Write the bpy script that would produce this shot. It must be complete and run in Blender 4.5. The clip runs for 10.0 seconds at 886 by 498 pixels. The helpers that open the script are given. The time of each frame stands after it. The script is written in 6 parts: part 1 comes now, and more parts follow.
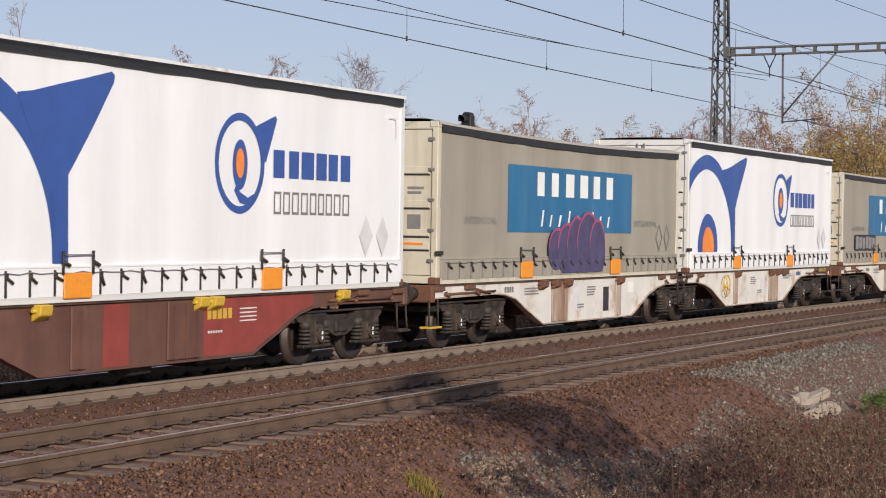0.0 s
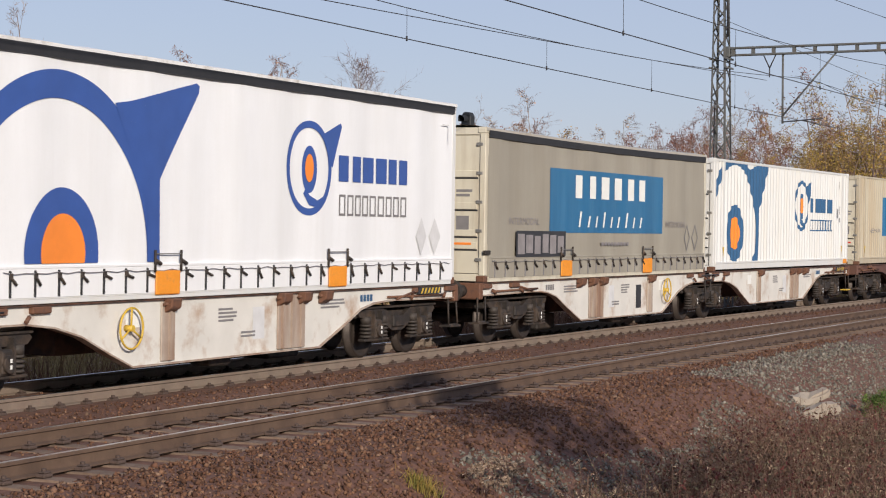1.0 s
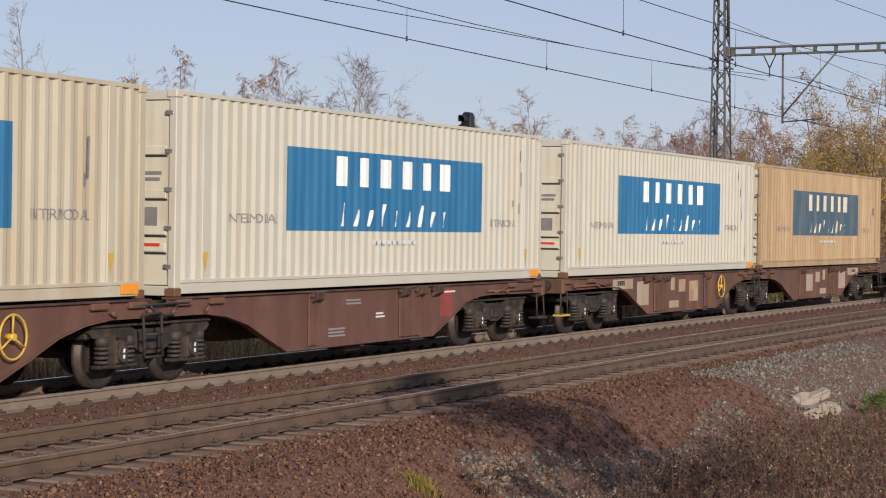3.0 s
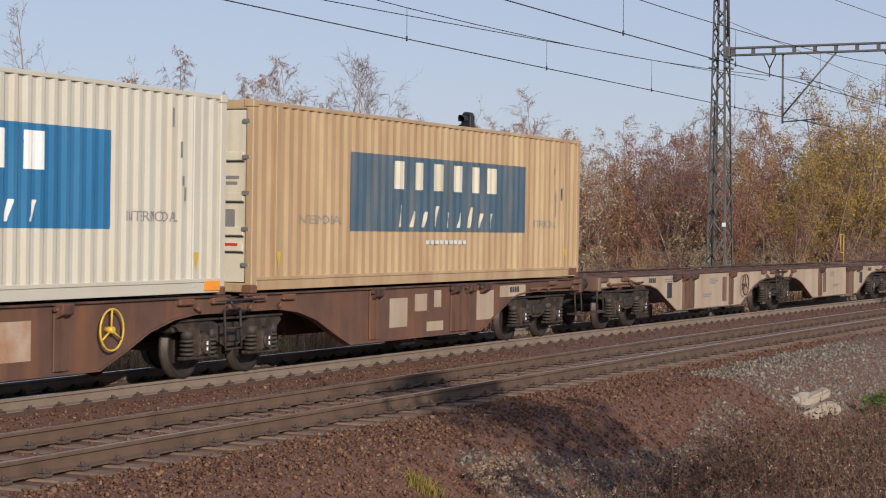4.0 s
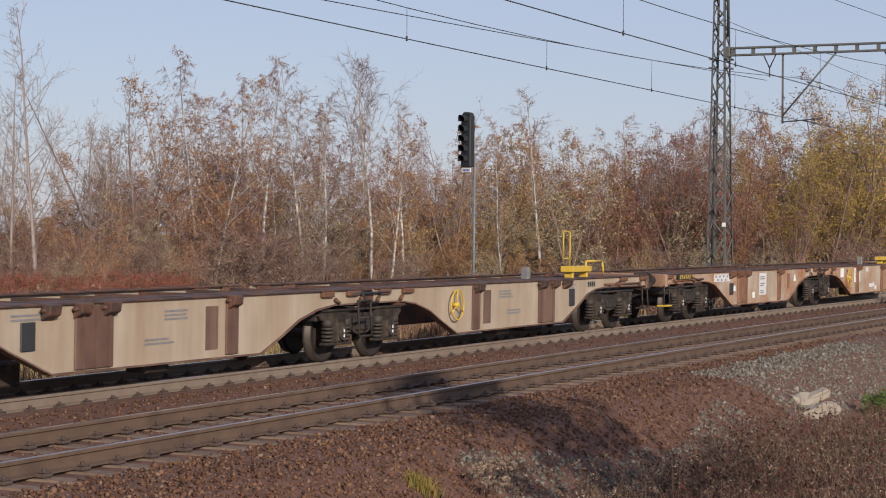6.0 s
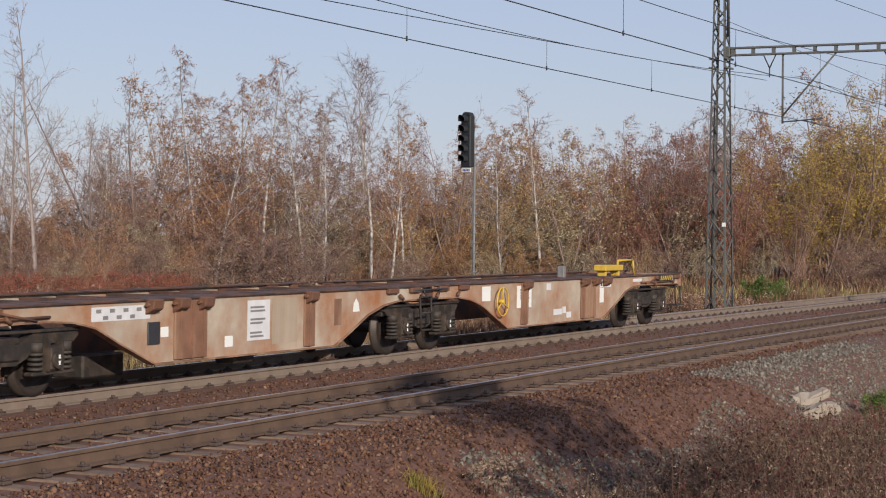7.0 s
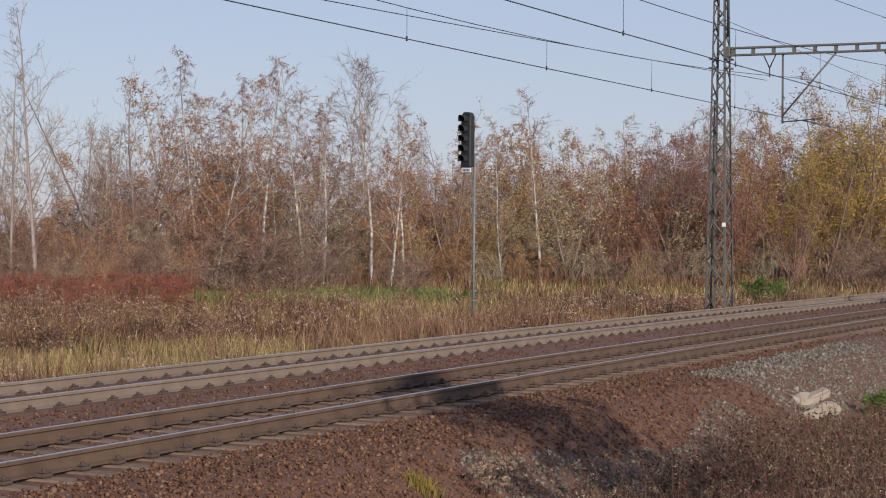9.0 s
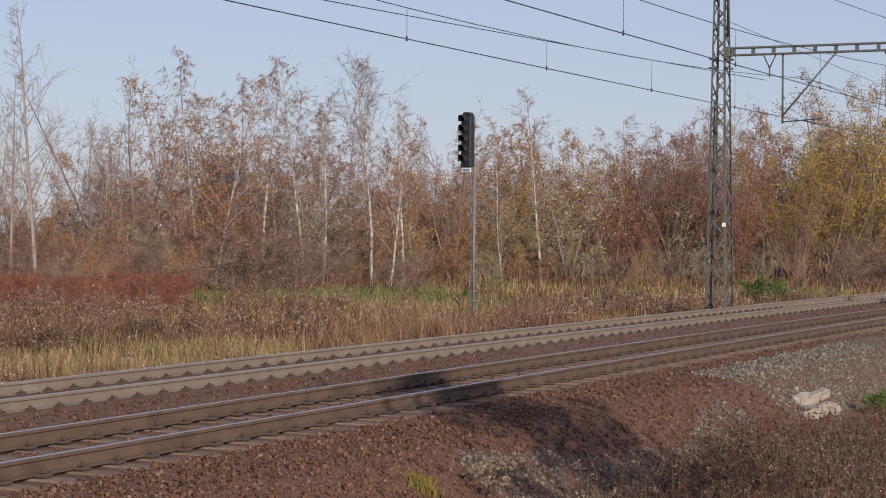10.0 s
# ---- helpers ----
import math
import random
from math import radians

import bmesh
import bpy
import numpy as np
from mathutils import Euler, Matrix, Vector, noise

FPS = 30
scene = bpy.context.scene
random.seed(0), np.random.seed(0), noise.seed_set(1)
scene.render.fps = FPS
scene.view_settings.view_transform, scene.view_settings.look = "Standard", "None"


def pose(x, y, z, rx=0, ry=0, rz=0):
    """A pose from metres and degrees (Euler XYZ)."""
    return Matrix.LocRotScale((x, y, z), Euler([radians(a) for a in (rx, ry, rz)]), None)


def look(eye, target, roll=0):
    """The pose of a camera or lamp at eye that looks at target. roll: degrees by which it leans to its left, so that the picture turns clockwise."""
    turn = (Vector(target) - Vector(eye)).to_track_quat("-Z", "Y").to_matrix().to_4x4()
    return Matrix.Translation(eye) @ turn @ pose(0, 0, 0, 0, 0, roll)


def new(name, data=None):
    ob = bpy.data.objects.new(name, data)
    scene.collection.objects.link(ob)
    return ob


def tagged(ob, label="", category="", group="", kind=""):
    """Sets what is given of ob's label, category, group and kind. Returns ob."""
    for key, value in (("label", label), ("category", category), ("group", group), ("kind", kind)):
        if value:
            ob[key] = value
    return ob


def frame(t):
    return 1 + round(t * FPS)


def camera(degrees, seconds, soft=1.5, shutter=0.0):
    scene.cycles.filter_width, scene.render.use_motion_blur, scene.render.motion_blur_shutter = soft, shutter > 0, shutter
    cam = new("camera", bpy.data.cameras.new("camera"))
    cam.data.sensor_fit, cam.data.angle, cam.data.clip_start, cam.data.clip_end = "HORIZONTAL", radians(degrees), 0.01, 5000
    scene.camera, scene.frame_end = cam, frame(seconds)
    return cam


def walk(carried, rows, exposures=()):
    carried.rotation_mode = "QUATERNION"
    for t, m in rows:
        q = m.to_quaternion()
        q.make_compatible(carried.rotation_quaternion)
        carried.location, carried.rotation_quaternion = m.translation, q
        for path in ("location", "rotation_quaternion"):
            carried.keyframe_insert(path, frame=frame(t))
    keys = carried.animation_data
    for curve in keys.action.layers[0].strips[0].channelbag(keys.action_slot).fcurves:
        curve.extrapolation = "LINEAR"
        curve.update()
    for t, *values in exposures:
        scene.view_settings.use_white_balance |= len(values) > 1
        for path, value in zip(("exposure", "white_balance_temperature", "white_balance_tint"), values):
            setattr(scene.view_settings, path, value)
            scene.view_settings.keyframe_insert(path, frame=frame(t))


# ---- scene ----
# ---- camera: it stands still ----
cam = camera(25.14, 10.0, soft=1.1, shutter=0.02)
EYE = Vector((0.0, 0.0, 2.099))
AIM = Vector((0.91912, 0.39391, -0.00757))
STAND = look(EYE, EYE + AIM * 50.0, 0.41)
walk(cam, [(0.0, STAND), (10.0, STAND)], [(0.0, 0.0, 6400, 11.5), (10.0, 0.0, 6400, 11.5)])

# ---- world, sun, exposure ----
SUN_FROM = Vector((-0.68, -0.70, 0.0)).normalized()
SUN_ELEV = radians(19.5)
world = bpy.data.worlds.new("sky")
scene.world = world
world.use_nodes = True
wn = world.node_tree.nodes
sky = wn.new("ShaderNodeTexSky")
sky.sky_type = "NISHITA"
sky.sun_disc = False
sky.sun_elevation = SUN_ELEV
sky.sun_rotation = math.atan2(SUN_FROM.x, SUN_FROM.y)
sky.air_density, sky.dust_density, sky.ozone_density = 1.0, 0.4, 2.0
wn["Background"].inputs["Strength"].default_value = 0.034
world.node_tree.links.new(sky.outputs["Color"], wn["Background"].inputs["Color"])
veil = wn.new("ShaderNodeBackground")          # thin high haze over the whole sky
veil.inputs["Color"].default_value = (0.665, 0.718, 0.985, 1.0)
veil.inputs["Strength"].default_value = 0.455
both = wn.new("ShaderNodeAddShader")
world.node_tree.links.new(wn["Background"].outputs[0], both.inputs[0])
world.node_tree.links.new(veil.outputs[0], both.inputs[1])
world.node_tree.links.new(both.outputs[0], wn["World Output"].inputs["Surface"])
sun_data = bpy.data.lights.new("sun", "SUN")
sun_data.energy, sun_data.angle, sun_data.color = 4.6, radians(0.6), (1.0, 0.90, 0.77)
sun = new("sun", sun_data)
way = SUN_FROM * math.cos(SUN_ELEV) + Vector((0, 0, math.sin(SUN_ELEV)))
sun.matrix_world = look(way * 100.0, (0, 0, 0))

# ---- the lie of the line: both tracks bend on one centre, the outer one canted ----
RADIUS = 1318.9
NEAR_D, SPACING = 11.608, 4.111
CENTRE = Vector((0.0, NEAR_D - RADIUS, 0.0))
CANT = (radians(0.29), radians(0.52))
SPEED = 27.46


def on_track(track, s, off=0.0, z=0.0, canted=True):
    """Pose s metres along track 0 (near) or 1 (far): x along the line, y away from the camera's side, z up."""
    r = RADIUS + SPACING * track
    a = s / r
    spin = Matrix.Translation(CENTRE) @ Matrix.Rotation(-a, 4, "Z")
    lean = Matrix.Rotation(CANT[track] if canted else 0.0, 4, "X")
    return spin @ Matrix.Translation((0, r, 0)) @ lean @ Matrix.Translation((0, off, z))


def spot(track, s, off=0.0, z=0.0):
    return on_track(track, s, off, z, False).translation
# ---- materials ----
def material(name, base, rough=0.7, metal=0.0, vary=0.15, scale=6.0, fine=60.0, bump=0.15, bump_scale=40.0,
             second=None, second_amount=0.5, second_scale=2.0, streak=False, soft_edge=0.12, per_object=0.0, translucent=0.0):
    """A surface with grain at two scales, an optional second colour in patches or in downward streaks."""
    m = bpy.data.materials.new(name)
    m.use_nodes = True
    t = m.node_tree
    n, ln = t.nodes, t.links
    b = n["Principled BSDF"]
    b.inputs["Roughness"].default_value, b.inputs["Metallic"].default_value = rough, metal
    co = n.new("ShaderNodeTexCoord")
    big = n.new("ShaderNodeTexNoise")
    big.inputs["Scale"].default_value, big.inputs["Detail"].default_value = scale, 6.0
    ln.new(co.outputs["Object"], big.inputs["Vector"])
    small = n.new("ShaderNodeTexNoise")
    small.inputs["Scale"].default_value, small.inputs["Detail"].default_value = fine, 3.0
    ln.new(co.outputs["Object"], small.inputs["Vector"])

    def mix(a, c, fac, mode="MIX"):
        x = n.new("ShaderNodeMix")
        x.data_type, x.blend_type = "RGBA", mode
        for sock, v in ((x.inputs[0], fac), (x.inputs[6], a), (x.inputs[7], c)):
            if isinstance(v, (int, float)):
                sock.default_value = v
            elif isinstance(v, tuple):
                sock.default_value = (*v, 1.0)
            else:
                ln.new(v, sock)
        return x.outputs[2]

    def ramp(value, lo, hi, a=0.0, c=1.0):
        r = n.new("ShaderNodeMapRange")
        r.inputs[1].default_value, r.inputs[2].default_value = lo, hi
        r.inputs[3].default_value, r.inputs[4].default_value = a, c
        ln.new(value, r.inputs[0])
        return r.outputs[0]

    col = mix(tuple(c * (1 - vary) for c in base), tuple(min(1.0, c * (1 + vary)) for c in base), ramp(big.outputs[0], 0.3, 0.7))
    col = mix(col, tuple(c * (1 - vary) for c in base), ramp(small.outputs[0], 0.45, 0.75, 0.0, 0.6))
    if second:
        mp = n.new("ShaderNodeMapping")
        mp.inputs["Scale"].default_value = (1.0, 1.0, 0.12) if streak else (1.0, 1.0, 1.0)
        ln.new(co.outputs["Object"], mp.inputs["Vector"])
        pat = n.new("ShaderNodeTexNoise")
        pat.inputs["Scale"].default_value, pat.inputs["Detail"].default_value = second_scale, 8.0
        pat.inputs["Roughness"].default_value = 0.65
        ln.new(mp.outputs[0], pat.inputs["Vector"])
        edge = 1.0 - second_amount
        lo = 0.25 + 0.5 * edge
        col = mix(col, second, ramp(pat.outputs[0], lo - soft_edge, lo + soft_edge))
    if per_object:
        oi = n.new("ShaderNodeObjectInfo")
        hs = n.new("ShaderNodeHueSaturation")
        ln.new(ramp(oi.outputs["Random"], 0, 1, 1 - per_object, 1 + per_object), hs.inputs["Value"])
        ln.new(col, hs.inputs["Color"])
        col = hs.outputs[0]
    ln.new(col, b.inputs["Base Color"])
    if bump:
        bn = n.new("ShaderNodeTexNoise")
        bn.inputs["Scale"].default_value, bn.inputs["Detail"].default_value = bump_scale, 5.0
        ln.new(co.outputs["Object"], bn.inputs["Vector"])
        bp = n.new("ShaderNodeBump")
        bp.inputs["Strength"].default_value, bp.inputs["Distance"].default_value = bump, 0.01
        ln.new(bn.outputs[0], bp.inputs["Height"])
        ln.new(bp.outputs[0], b.inputs["Normal"])
    return m


def islands(name, colours, rough=0.9, spread=0.25):
    """Many small pieces in one mesh, each its own shade of the colours."""
    m = bpy.data.materials.new(name)
    m.use_nodes = True
    n, ln = m.node_tree.nodes, m.node_tree.links
    b = n["Principled BSDF"]
    b.inputs["Roughness"].default_value = rough
    b.inputs["Specular IOR Level"].default_value = 0.25
    g = n.new("ShaderNodeNewGeometry")
    r = n.new("ShaderNodeValToRGB")
    r.color_ramp.interpolation = "LINEAR"
    el = r.color_ramp.elements
    while len(el) < len(colours):
        el.new(0.5)
    for i, c in enumerate(colours):
        el[i].position = i / max(1, len(colours) - 1)
        el[i].color = (*c, 1.0)
    ln.new(g.outputs["Random Per Island"], r.inputs[0])
    w = n.new("ShaderNodeTexWhiteNoise")
    w.noise_dimensions = "1D"
    ln.new(g.outputs["Random Per Island"], w.inputs["W"])
    mr = n.new("ShaderNodeMapRange")
    mr.inputs[3].default_value, mr.inputs[4].default_value = 1 - spread, 1 + spread
    ln.new(w.outputs[0], mr.inputs[0])
    hs = n.new("ShaderNodeHueSaturation")
    ln.new(mr.outputs[0], hs.inputs["Value"])
    ln.new(r.outputs[0], hs.inputs["Color"])
    ln.new(hs.outputs[0], b.inputs["Base Color"])
    return m


MAT = {}
MAT["ground"] = material("dry earth and litter", (0.13, 0.085, 0.05), 0.95, vary=0.35, scale=0.35, fine=8, bump=0.4, bump_scale=12,
                         second=(0.12, 0.12, 0.04), second_amount=0.35, second_scale=0.08)
MAT["ballast_bed"] = material("ballast bed", (0.125, 0.058, 0.037), 0.95, vary=0.4, scale=9, fine=45, bump=1.0, bump_scale=24)
MAT["rail"] = material("rusty rail side", (0.115, 0.072, 0.047), 0.75, vary=0.2, scale=3, fine=30, second=(0.075, 0.045, 0.03), second_amount=0.4)
MAT["rail_far"] = material("dusty rail side", (0.195, 0.152, 0.117), 0.8, vary=0.2, scale=3, fine=30, second=(0.18, 0.13, 0.1), second_amount=0.35)
MAT["rail_top"] = material("polished rail head", (0.45, 0.44, 0.43), 0.28, 1.0, vary=0.1, scale=2, bump=0.03)
MAT["concrete"] = material("dusty sleeper concrete", (0.18, 0.125, 0.088), 0.92, vary=0.2, scale=5, bump=0.3, second=(0.125, 0.075, 0.048), second_amount=0.4, second_scale=3, per_object=0.15)
MAT["clip"] = material("rusty clip", (0.07, 0.045, 0.035), 0.85, vary=0.3, scale=20)
MAT["dark"] = material("sooty bogie steel", (0.022, 0.017, 0.014), 0.75, vary=0.35, scale=9, second=(0.075, 0.05, 0.034), second_amount=0.36, second_scale=4)


def part(name, bm, mat, parent=None, label=""):
    me = bpy.data.meshes.new(name)
    if isinstance(bm, bmesh.types.BMesh):
        bm.to_mesh(me)
        bm.free()
    else:
        me.from_pydata(*bm)
    for x in (mat if isinstance(mat, (list, tuple)) else [mat]):
        me.materials.append(x)
    ob = new(name, me)
    if parent:
        ob.parent = parent
    if label:
        ob["label"] = label
    return ob


def box(bm, x0, x1, y0, y1, z0, z1, bevel=0.0, mat=0):
    vs = [bm.verts.new((x, y, z)) for x in (x0, x1) for y in (y0, y1) for z in (z0, z1)]
    fs = [bm.faces.new([vs[i] for i in q]) for q in ((0, 1, 3, 2), (4, 6, 7, 5), (0, 4, 5, 1), (2, 3, 7, 6), (0, 2, 6, 4), (1, 5, 7, 3))]
    for f in fs:
        f.material_index = mat
    if bevel:
        es = list({e for f in fs for e in f.edges})
        r = bmesh.ops.bevel(bm, geom=es, offset=bevel, segments=1, affect="EDGES", profile=0.5)
        for f in r["faces"]:
            f.material_index = mat
    return vs


def boxes(*args, bevel=0.0):
    bm = bmesh.new()
    for a in args:
        box(bm, *a, bevel=bevel)
    return bm


def sweep(profile, track, s0, s1, step, off, z):
    """A section (y, z) drawn along a track."""
    vs, fs = [], []
    k = len(profile)
    ss = np.arange(s0, s1 + step * 0.5, step)
    for s in ss:
        m = on_track(track, s)
        vs += [tuple(m @ Vector((0, off + y, z + h))) for y, h in profile]
    for i in range(len(ss) - 1):
        for j in range(k):
            a, b = i * k + j, i * k + (j + 1) % k
            fs.append((a, a + k, b + k, b))
    return vs, [], fs


# ---- ground and tracks ----
def ground_height(off):
    """Height over the near rail, by the distance off from the near track's axis."""
    pts = [(-400, -1.6), (-7, -1.35), (-4.6, -1.25), (-4.0, -1.15), (-2.55, -0.32), (-1.5, -0.215), (1.5, -0.20), (2.05, -0.30),
           (2.6, -0.19), (5.7, -0.16), (6.3, -0.3), (7.6, -0.95), (10, -1.0), (400, -1.2)]
    return float(np.interp(off, [p[0] for p in pts], [p[1] for p in pts]))


def ground():
    offs = [-3000, -900, -300, -100, -40, -20, -14, -10, -8, -7, -6, -5.3, -4.6, -4.2, -3.8, -3.4, -3.0, -2.55, -2.1, -1.5, 0, 1.5, 2.05, 2.6, 4.1, 5.7, 6.3, 6.9, 7.6, 9, 12, 20, 40, 80, 200, 600, 3000]
    ss = [-3000, -800, -200, -60, -20] + list(np.arange(0, 80, 2.0)) + [80, 90, 100, 120, 150, 200, 300, 600, 1000, 2000]
    vs, fs = [], []
    for s in ss:
        for o in offs:
            m = spot(0, max(-300, min(300, s)), 0 if abs(s) > 300 else o)
            if abs(s) > 300:
                m = Vector((s, spot(0, math.copysign(300, s), o).y, 0))
            z = ground_height(o) + (0.12 * noise.noise((m.x * 0.3, m.y * 0.3, 0)) if (o < -4.5 or o > 7.6) and abs(o) < 100 else 0)
            vs.append((m.x, m.y, z))
    k = len(offs)
    for i in range(len(ss) - 1):
        for j in range(k - 1):
            a = i * k + j
            fs.append((a, a + k, a + k + 1, a + 1))
    ob = part("ground", (vs, [], fs), [MAT["ground"], MAT["ballast_bed"]])
    for p in ob.data.polygons:
        j = p.index % (k - 1)
        p.material_index = 1 if -4.3 <= offs[j] <= 6.4 else 0
        p.use_smooth = True
    tagged(ob, "dry brown autumn ground with a reddish ballast bed", "ground", kind="structure")


RAIL_SECTION = [(-0.075, -0.172), (-0.075, -0.160), (-0.012, -0.142), (-0.009, -0.05), (-0.036, -0.036), (-0.036, -0.008), (-0.030, 0.0),
                (0.030, 0.0), (0.036, -0.008), (0.036, -0.036), (0.009, -0.05), (0.012, -0.142), (0.075, -0.160), (0.075, -0.172)]


def tracks():
    for tr in (0, 1):
        root = tagged(new("railway_track"), ("rust-brown" if tr == 0 else "dusty grey-brown") + " steel rails on concrete sleepers in ballast", "railway track", kind="structure")
        for side in (-1, 1):
            ob = part("rail", sweep(RAIL_SECTION, tr, -30, 260, 2.0, side * 0.7525, 0.0), [MAT["rail" if tr == 0 else "rail_far"], MAT["rail_top"]], root)
            for p in ob.data.polygons:
                if p.index % 14 == 6:
                    p.material_index = 1


ground()
tracks()


# ---- the train ----
WAGON, FIRST = 29.6, 31.95          # length of a two-unit wagon; where wagon 0 begins at 0 s
movers = []

MAT["white"] = material("white tarpaulin", (0.78, 0.79, 0.80), 0.45, vary=0.03, scale=1.2, fine=25, bump=0.12, bump_scale=3, second=(0.66, 0.66, 0.65), second_amount=0.22, second_scale=1.2, streak=True, soft_edge=0.25)
MAT["grey_tarp"] = material("weathered grey tarpaulin", (0.345, 0.32, 0.262), 0.6, vary=0.08, scale=1.0, fine=25, bump=0.12, bump_scale=3, second=(0.24, 0.215, 0.17), second_amount=0.45, second_scale=0.9, streak=True, soft_edge=0.25)
MAT["beige"] = material("cream container paint", (0.455, 0.415, 0.32), 0.5, vary=0.05, scale=1.5, fine=30, bump=0.06, second=(0.38, 0.28, 0.17), second_amount=0.30, second_scale=1.6, streak=True, soft_edge=0.2)
MAT["beige_clean"] = material("pale cream container paint", (0.475, 0.455, 0.385), 0.5, vary=0.05, scale=1.5, fine=30, bump=0.06, second=(0.5, 0.42, 0.3), second_amount=0.15, second_scale=1.6, streak=True, soft_edge=0.2)
MAT["beige_rusty"] = material("dirty tan container paint", (0.47, 0.355, 0.205), 0.55, vary=0.08, scale=1.5, fine=30, bump=0.06, second=(0.29, 0.175, 0.095), second_amount=0.5, second_scale=1.8, streak=True, soft_edge=0.25)
MAT["white_paint"] = material("white container paint", (0.64, 0.645, 0.63), 0.45, vary=0.04, scale=1.5, bump=0.05, second=(0.6, 0.56, 0.48), second_amount=0.16, second_scale=1.5, streak=True, soft_edge=0.2)
MAT["door_cream"] = material("cream door paint", (0.58, 0.54, 0.43), 0.5, vary=0.06, scale=2, bump=0.05, second=(0.38, 0.31, 0.22), second_amount=0.25, second_scale=1.5, streak=True)
MAT["navy"] = material("dark blue print", (0.035, 0.085, 0.30), 0.45, vary=0.08, scale=3, bump=0.03)
MAT["navy_old"] = material("faded blue print", (0.03, 0.10, 0.21), 0.5, vary=0.1, scale=3, bump=0.03)
MAT["panel_blue"] = material("blue panel print", (0.016, 0.125, 0.265), 0.45, vary=0.06, scale=1.5, bump=0.03, second=(0.035, 0.155, 0.30), second_amount=0.4, streak=True)
MAT["panel_faded"] = material("dulled blue panel print", (0.045, 0.085, 0.125), 0.55, vary=0.12, scale=2, bump=0.03, second=(0.12, 0.13, 0.13), second_amount=0.35, streak=True)
MAT["orange"] = material("orange print", (0.80, 0.23, 0.03), 0.5, vary=0.06, scale=4, bump=0.05)
MAT["orange_flap"] = material("orange flap", (0.78, 0.28, 0.02), 0.6, vary=0.12, scale=5, bump=0.1, second=(0.45, 0.2, 0.05), second_amount=0.25, second_scale=5)
MAT["print_white"] = material("white print", (0.75, 0.75, 0.71), 0.5, vary=0.05, scale=4, bump=0.0)
MAT["print_grey"] = material("grey print", (0.20, 0.19, 0.19), 0.6, vary=0.15, scale=4, bump=0.0)
MAT["print_faint"] = material("faint print", (0.24, 0.22, 0.22), 0.6, vary=0.2, scale=5, bump=0.0)
MAT["print_pale"] = material("pale grey print", (0.60, 0.60, 0.60), 0.6, vary=0.1, scale=4, bump=0.0)
MAT["print_dark"] = material("black print", (0.03, 0.03, 0.033), 0.5, vary=0.2, scale=5, bump=0.0)
MAT["print_red"] = material("red print", (0.55, 0.04, 0.03), 0.5, vary=0.1, scale=5, bump=0.0)
MAT["graffiti"] = material("purple spray paint", (0.07, 0.06, 0.13), 0.6, vary=0.25, scale=3, bump=0.0)
MAT["graffiti_pink"] = material("pink spray line", (0.35, 0.07, 0.15), 0.6, vary=0.2, scale=3, bump=0.0)
MAT["black_rubber"] = material("black band", (0.022, 0.022, 0.024), 0.6, vary=0.2, scale=5, bump=0.1)
MAT["steel"] = material("dull galvanised steel", (0.30, 0.29, 0.27), 0.5, 0.6, vary=0.2, scale=8)
MAT["yellow"] = material("yellow paint", (0.56, 0.37, 0.04), 0.5, vary=0.12, scale=6, second=(0.35, 0.2, 0.05), second_amount=0.25, second_scale=6)
MAT["spring"] = material("sooty coil steel", (0.042, 0.033, 0.027), 0.7, vary=0.3, scale=12)
MAT["wheel"] = material("dusty wheel steel", (0.032, 0.023, 0.018), 0.7, 0.2, vary=0.3, scale=8)
MAT["tread"] = material("worn wheel tread", (0.07, 0.056, 0.048), 0.6, 0.5, vary=0.2, scale=8)
MAT["rusty"] = material("rusty fitting", (0.17, 0.075, 0.04), 0.8, vary=0.35, scale=8, second=(0.07, 0.04, 0.03), second_amount=0.4, second_scale=8)
MAT["deck"] = material("dark deck steel", (0.05, 0.03, 0.024), 0.75, vary=0.3, scale=4, second=(0.14, 0.06, 0.035), second_amount=0.4, second_scale=3)

PAINT = {
    "brown": material("brown wagon paint", (0.13, 0.062, 0.043), 0.65, vary=0.2, scale=2.5, second=(0.09, 0.04, 0.03), second_amount=0.4, second_scale=1.6, streak=True),
    "umber": material("dark umber wagon paint", (0.10, 0.052, 0.036), 0.7, vary=0.2, scale=2.5, second=(0.17, 0.075, 0.035), second_amount=0.35, second_scale=1.8, streak=True),
    "pale": material("stained off-white wagon paint", (0.63, 0.61, 0.56), 0.6, vary=0.08, scale=2, second=(0.33, 0.19, 0.10), second_amount=0.22, second_scale=1.3, soft_edge=0.10),
    "cream": material("dusty cream wagon paint", (0.40, 0.33, 0.25), 0.65, vary=0.08, scale=2, second=(0.27, 0.18, 0.11), second_amount=0.36, second_scale=1.5, streak=True, soft_edge=0.2),
    "tan": material("rust-stained tan wagon paint", (0.42, 0.355, 0.275), 0.7, vary=0.12, scale=2, second=(0.30, 0.125, 0.05), second_amount=0.46, second_scale=0.75, soft_edge=0.13),
}
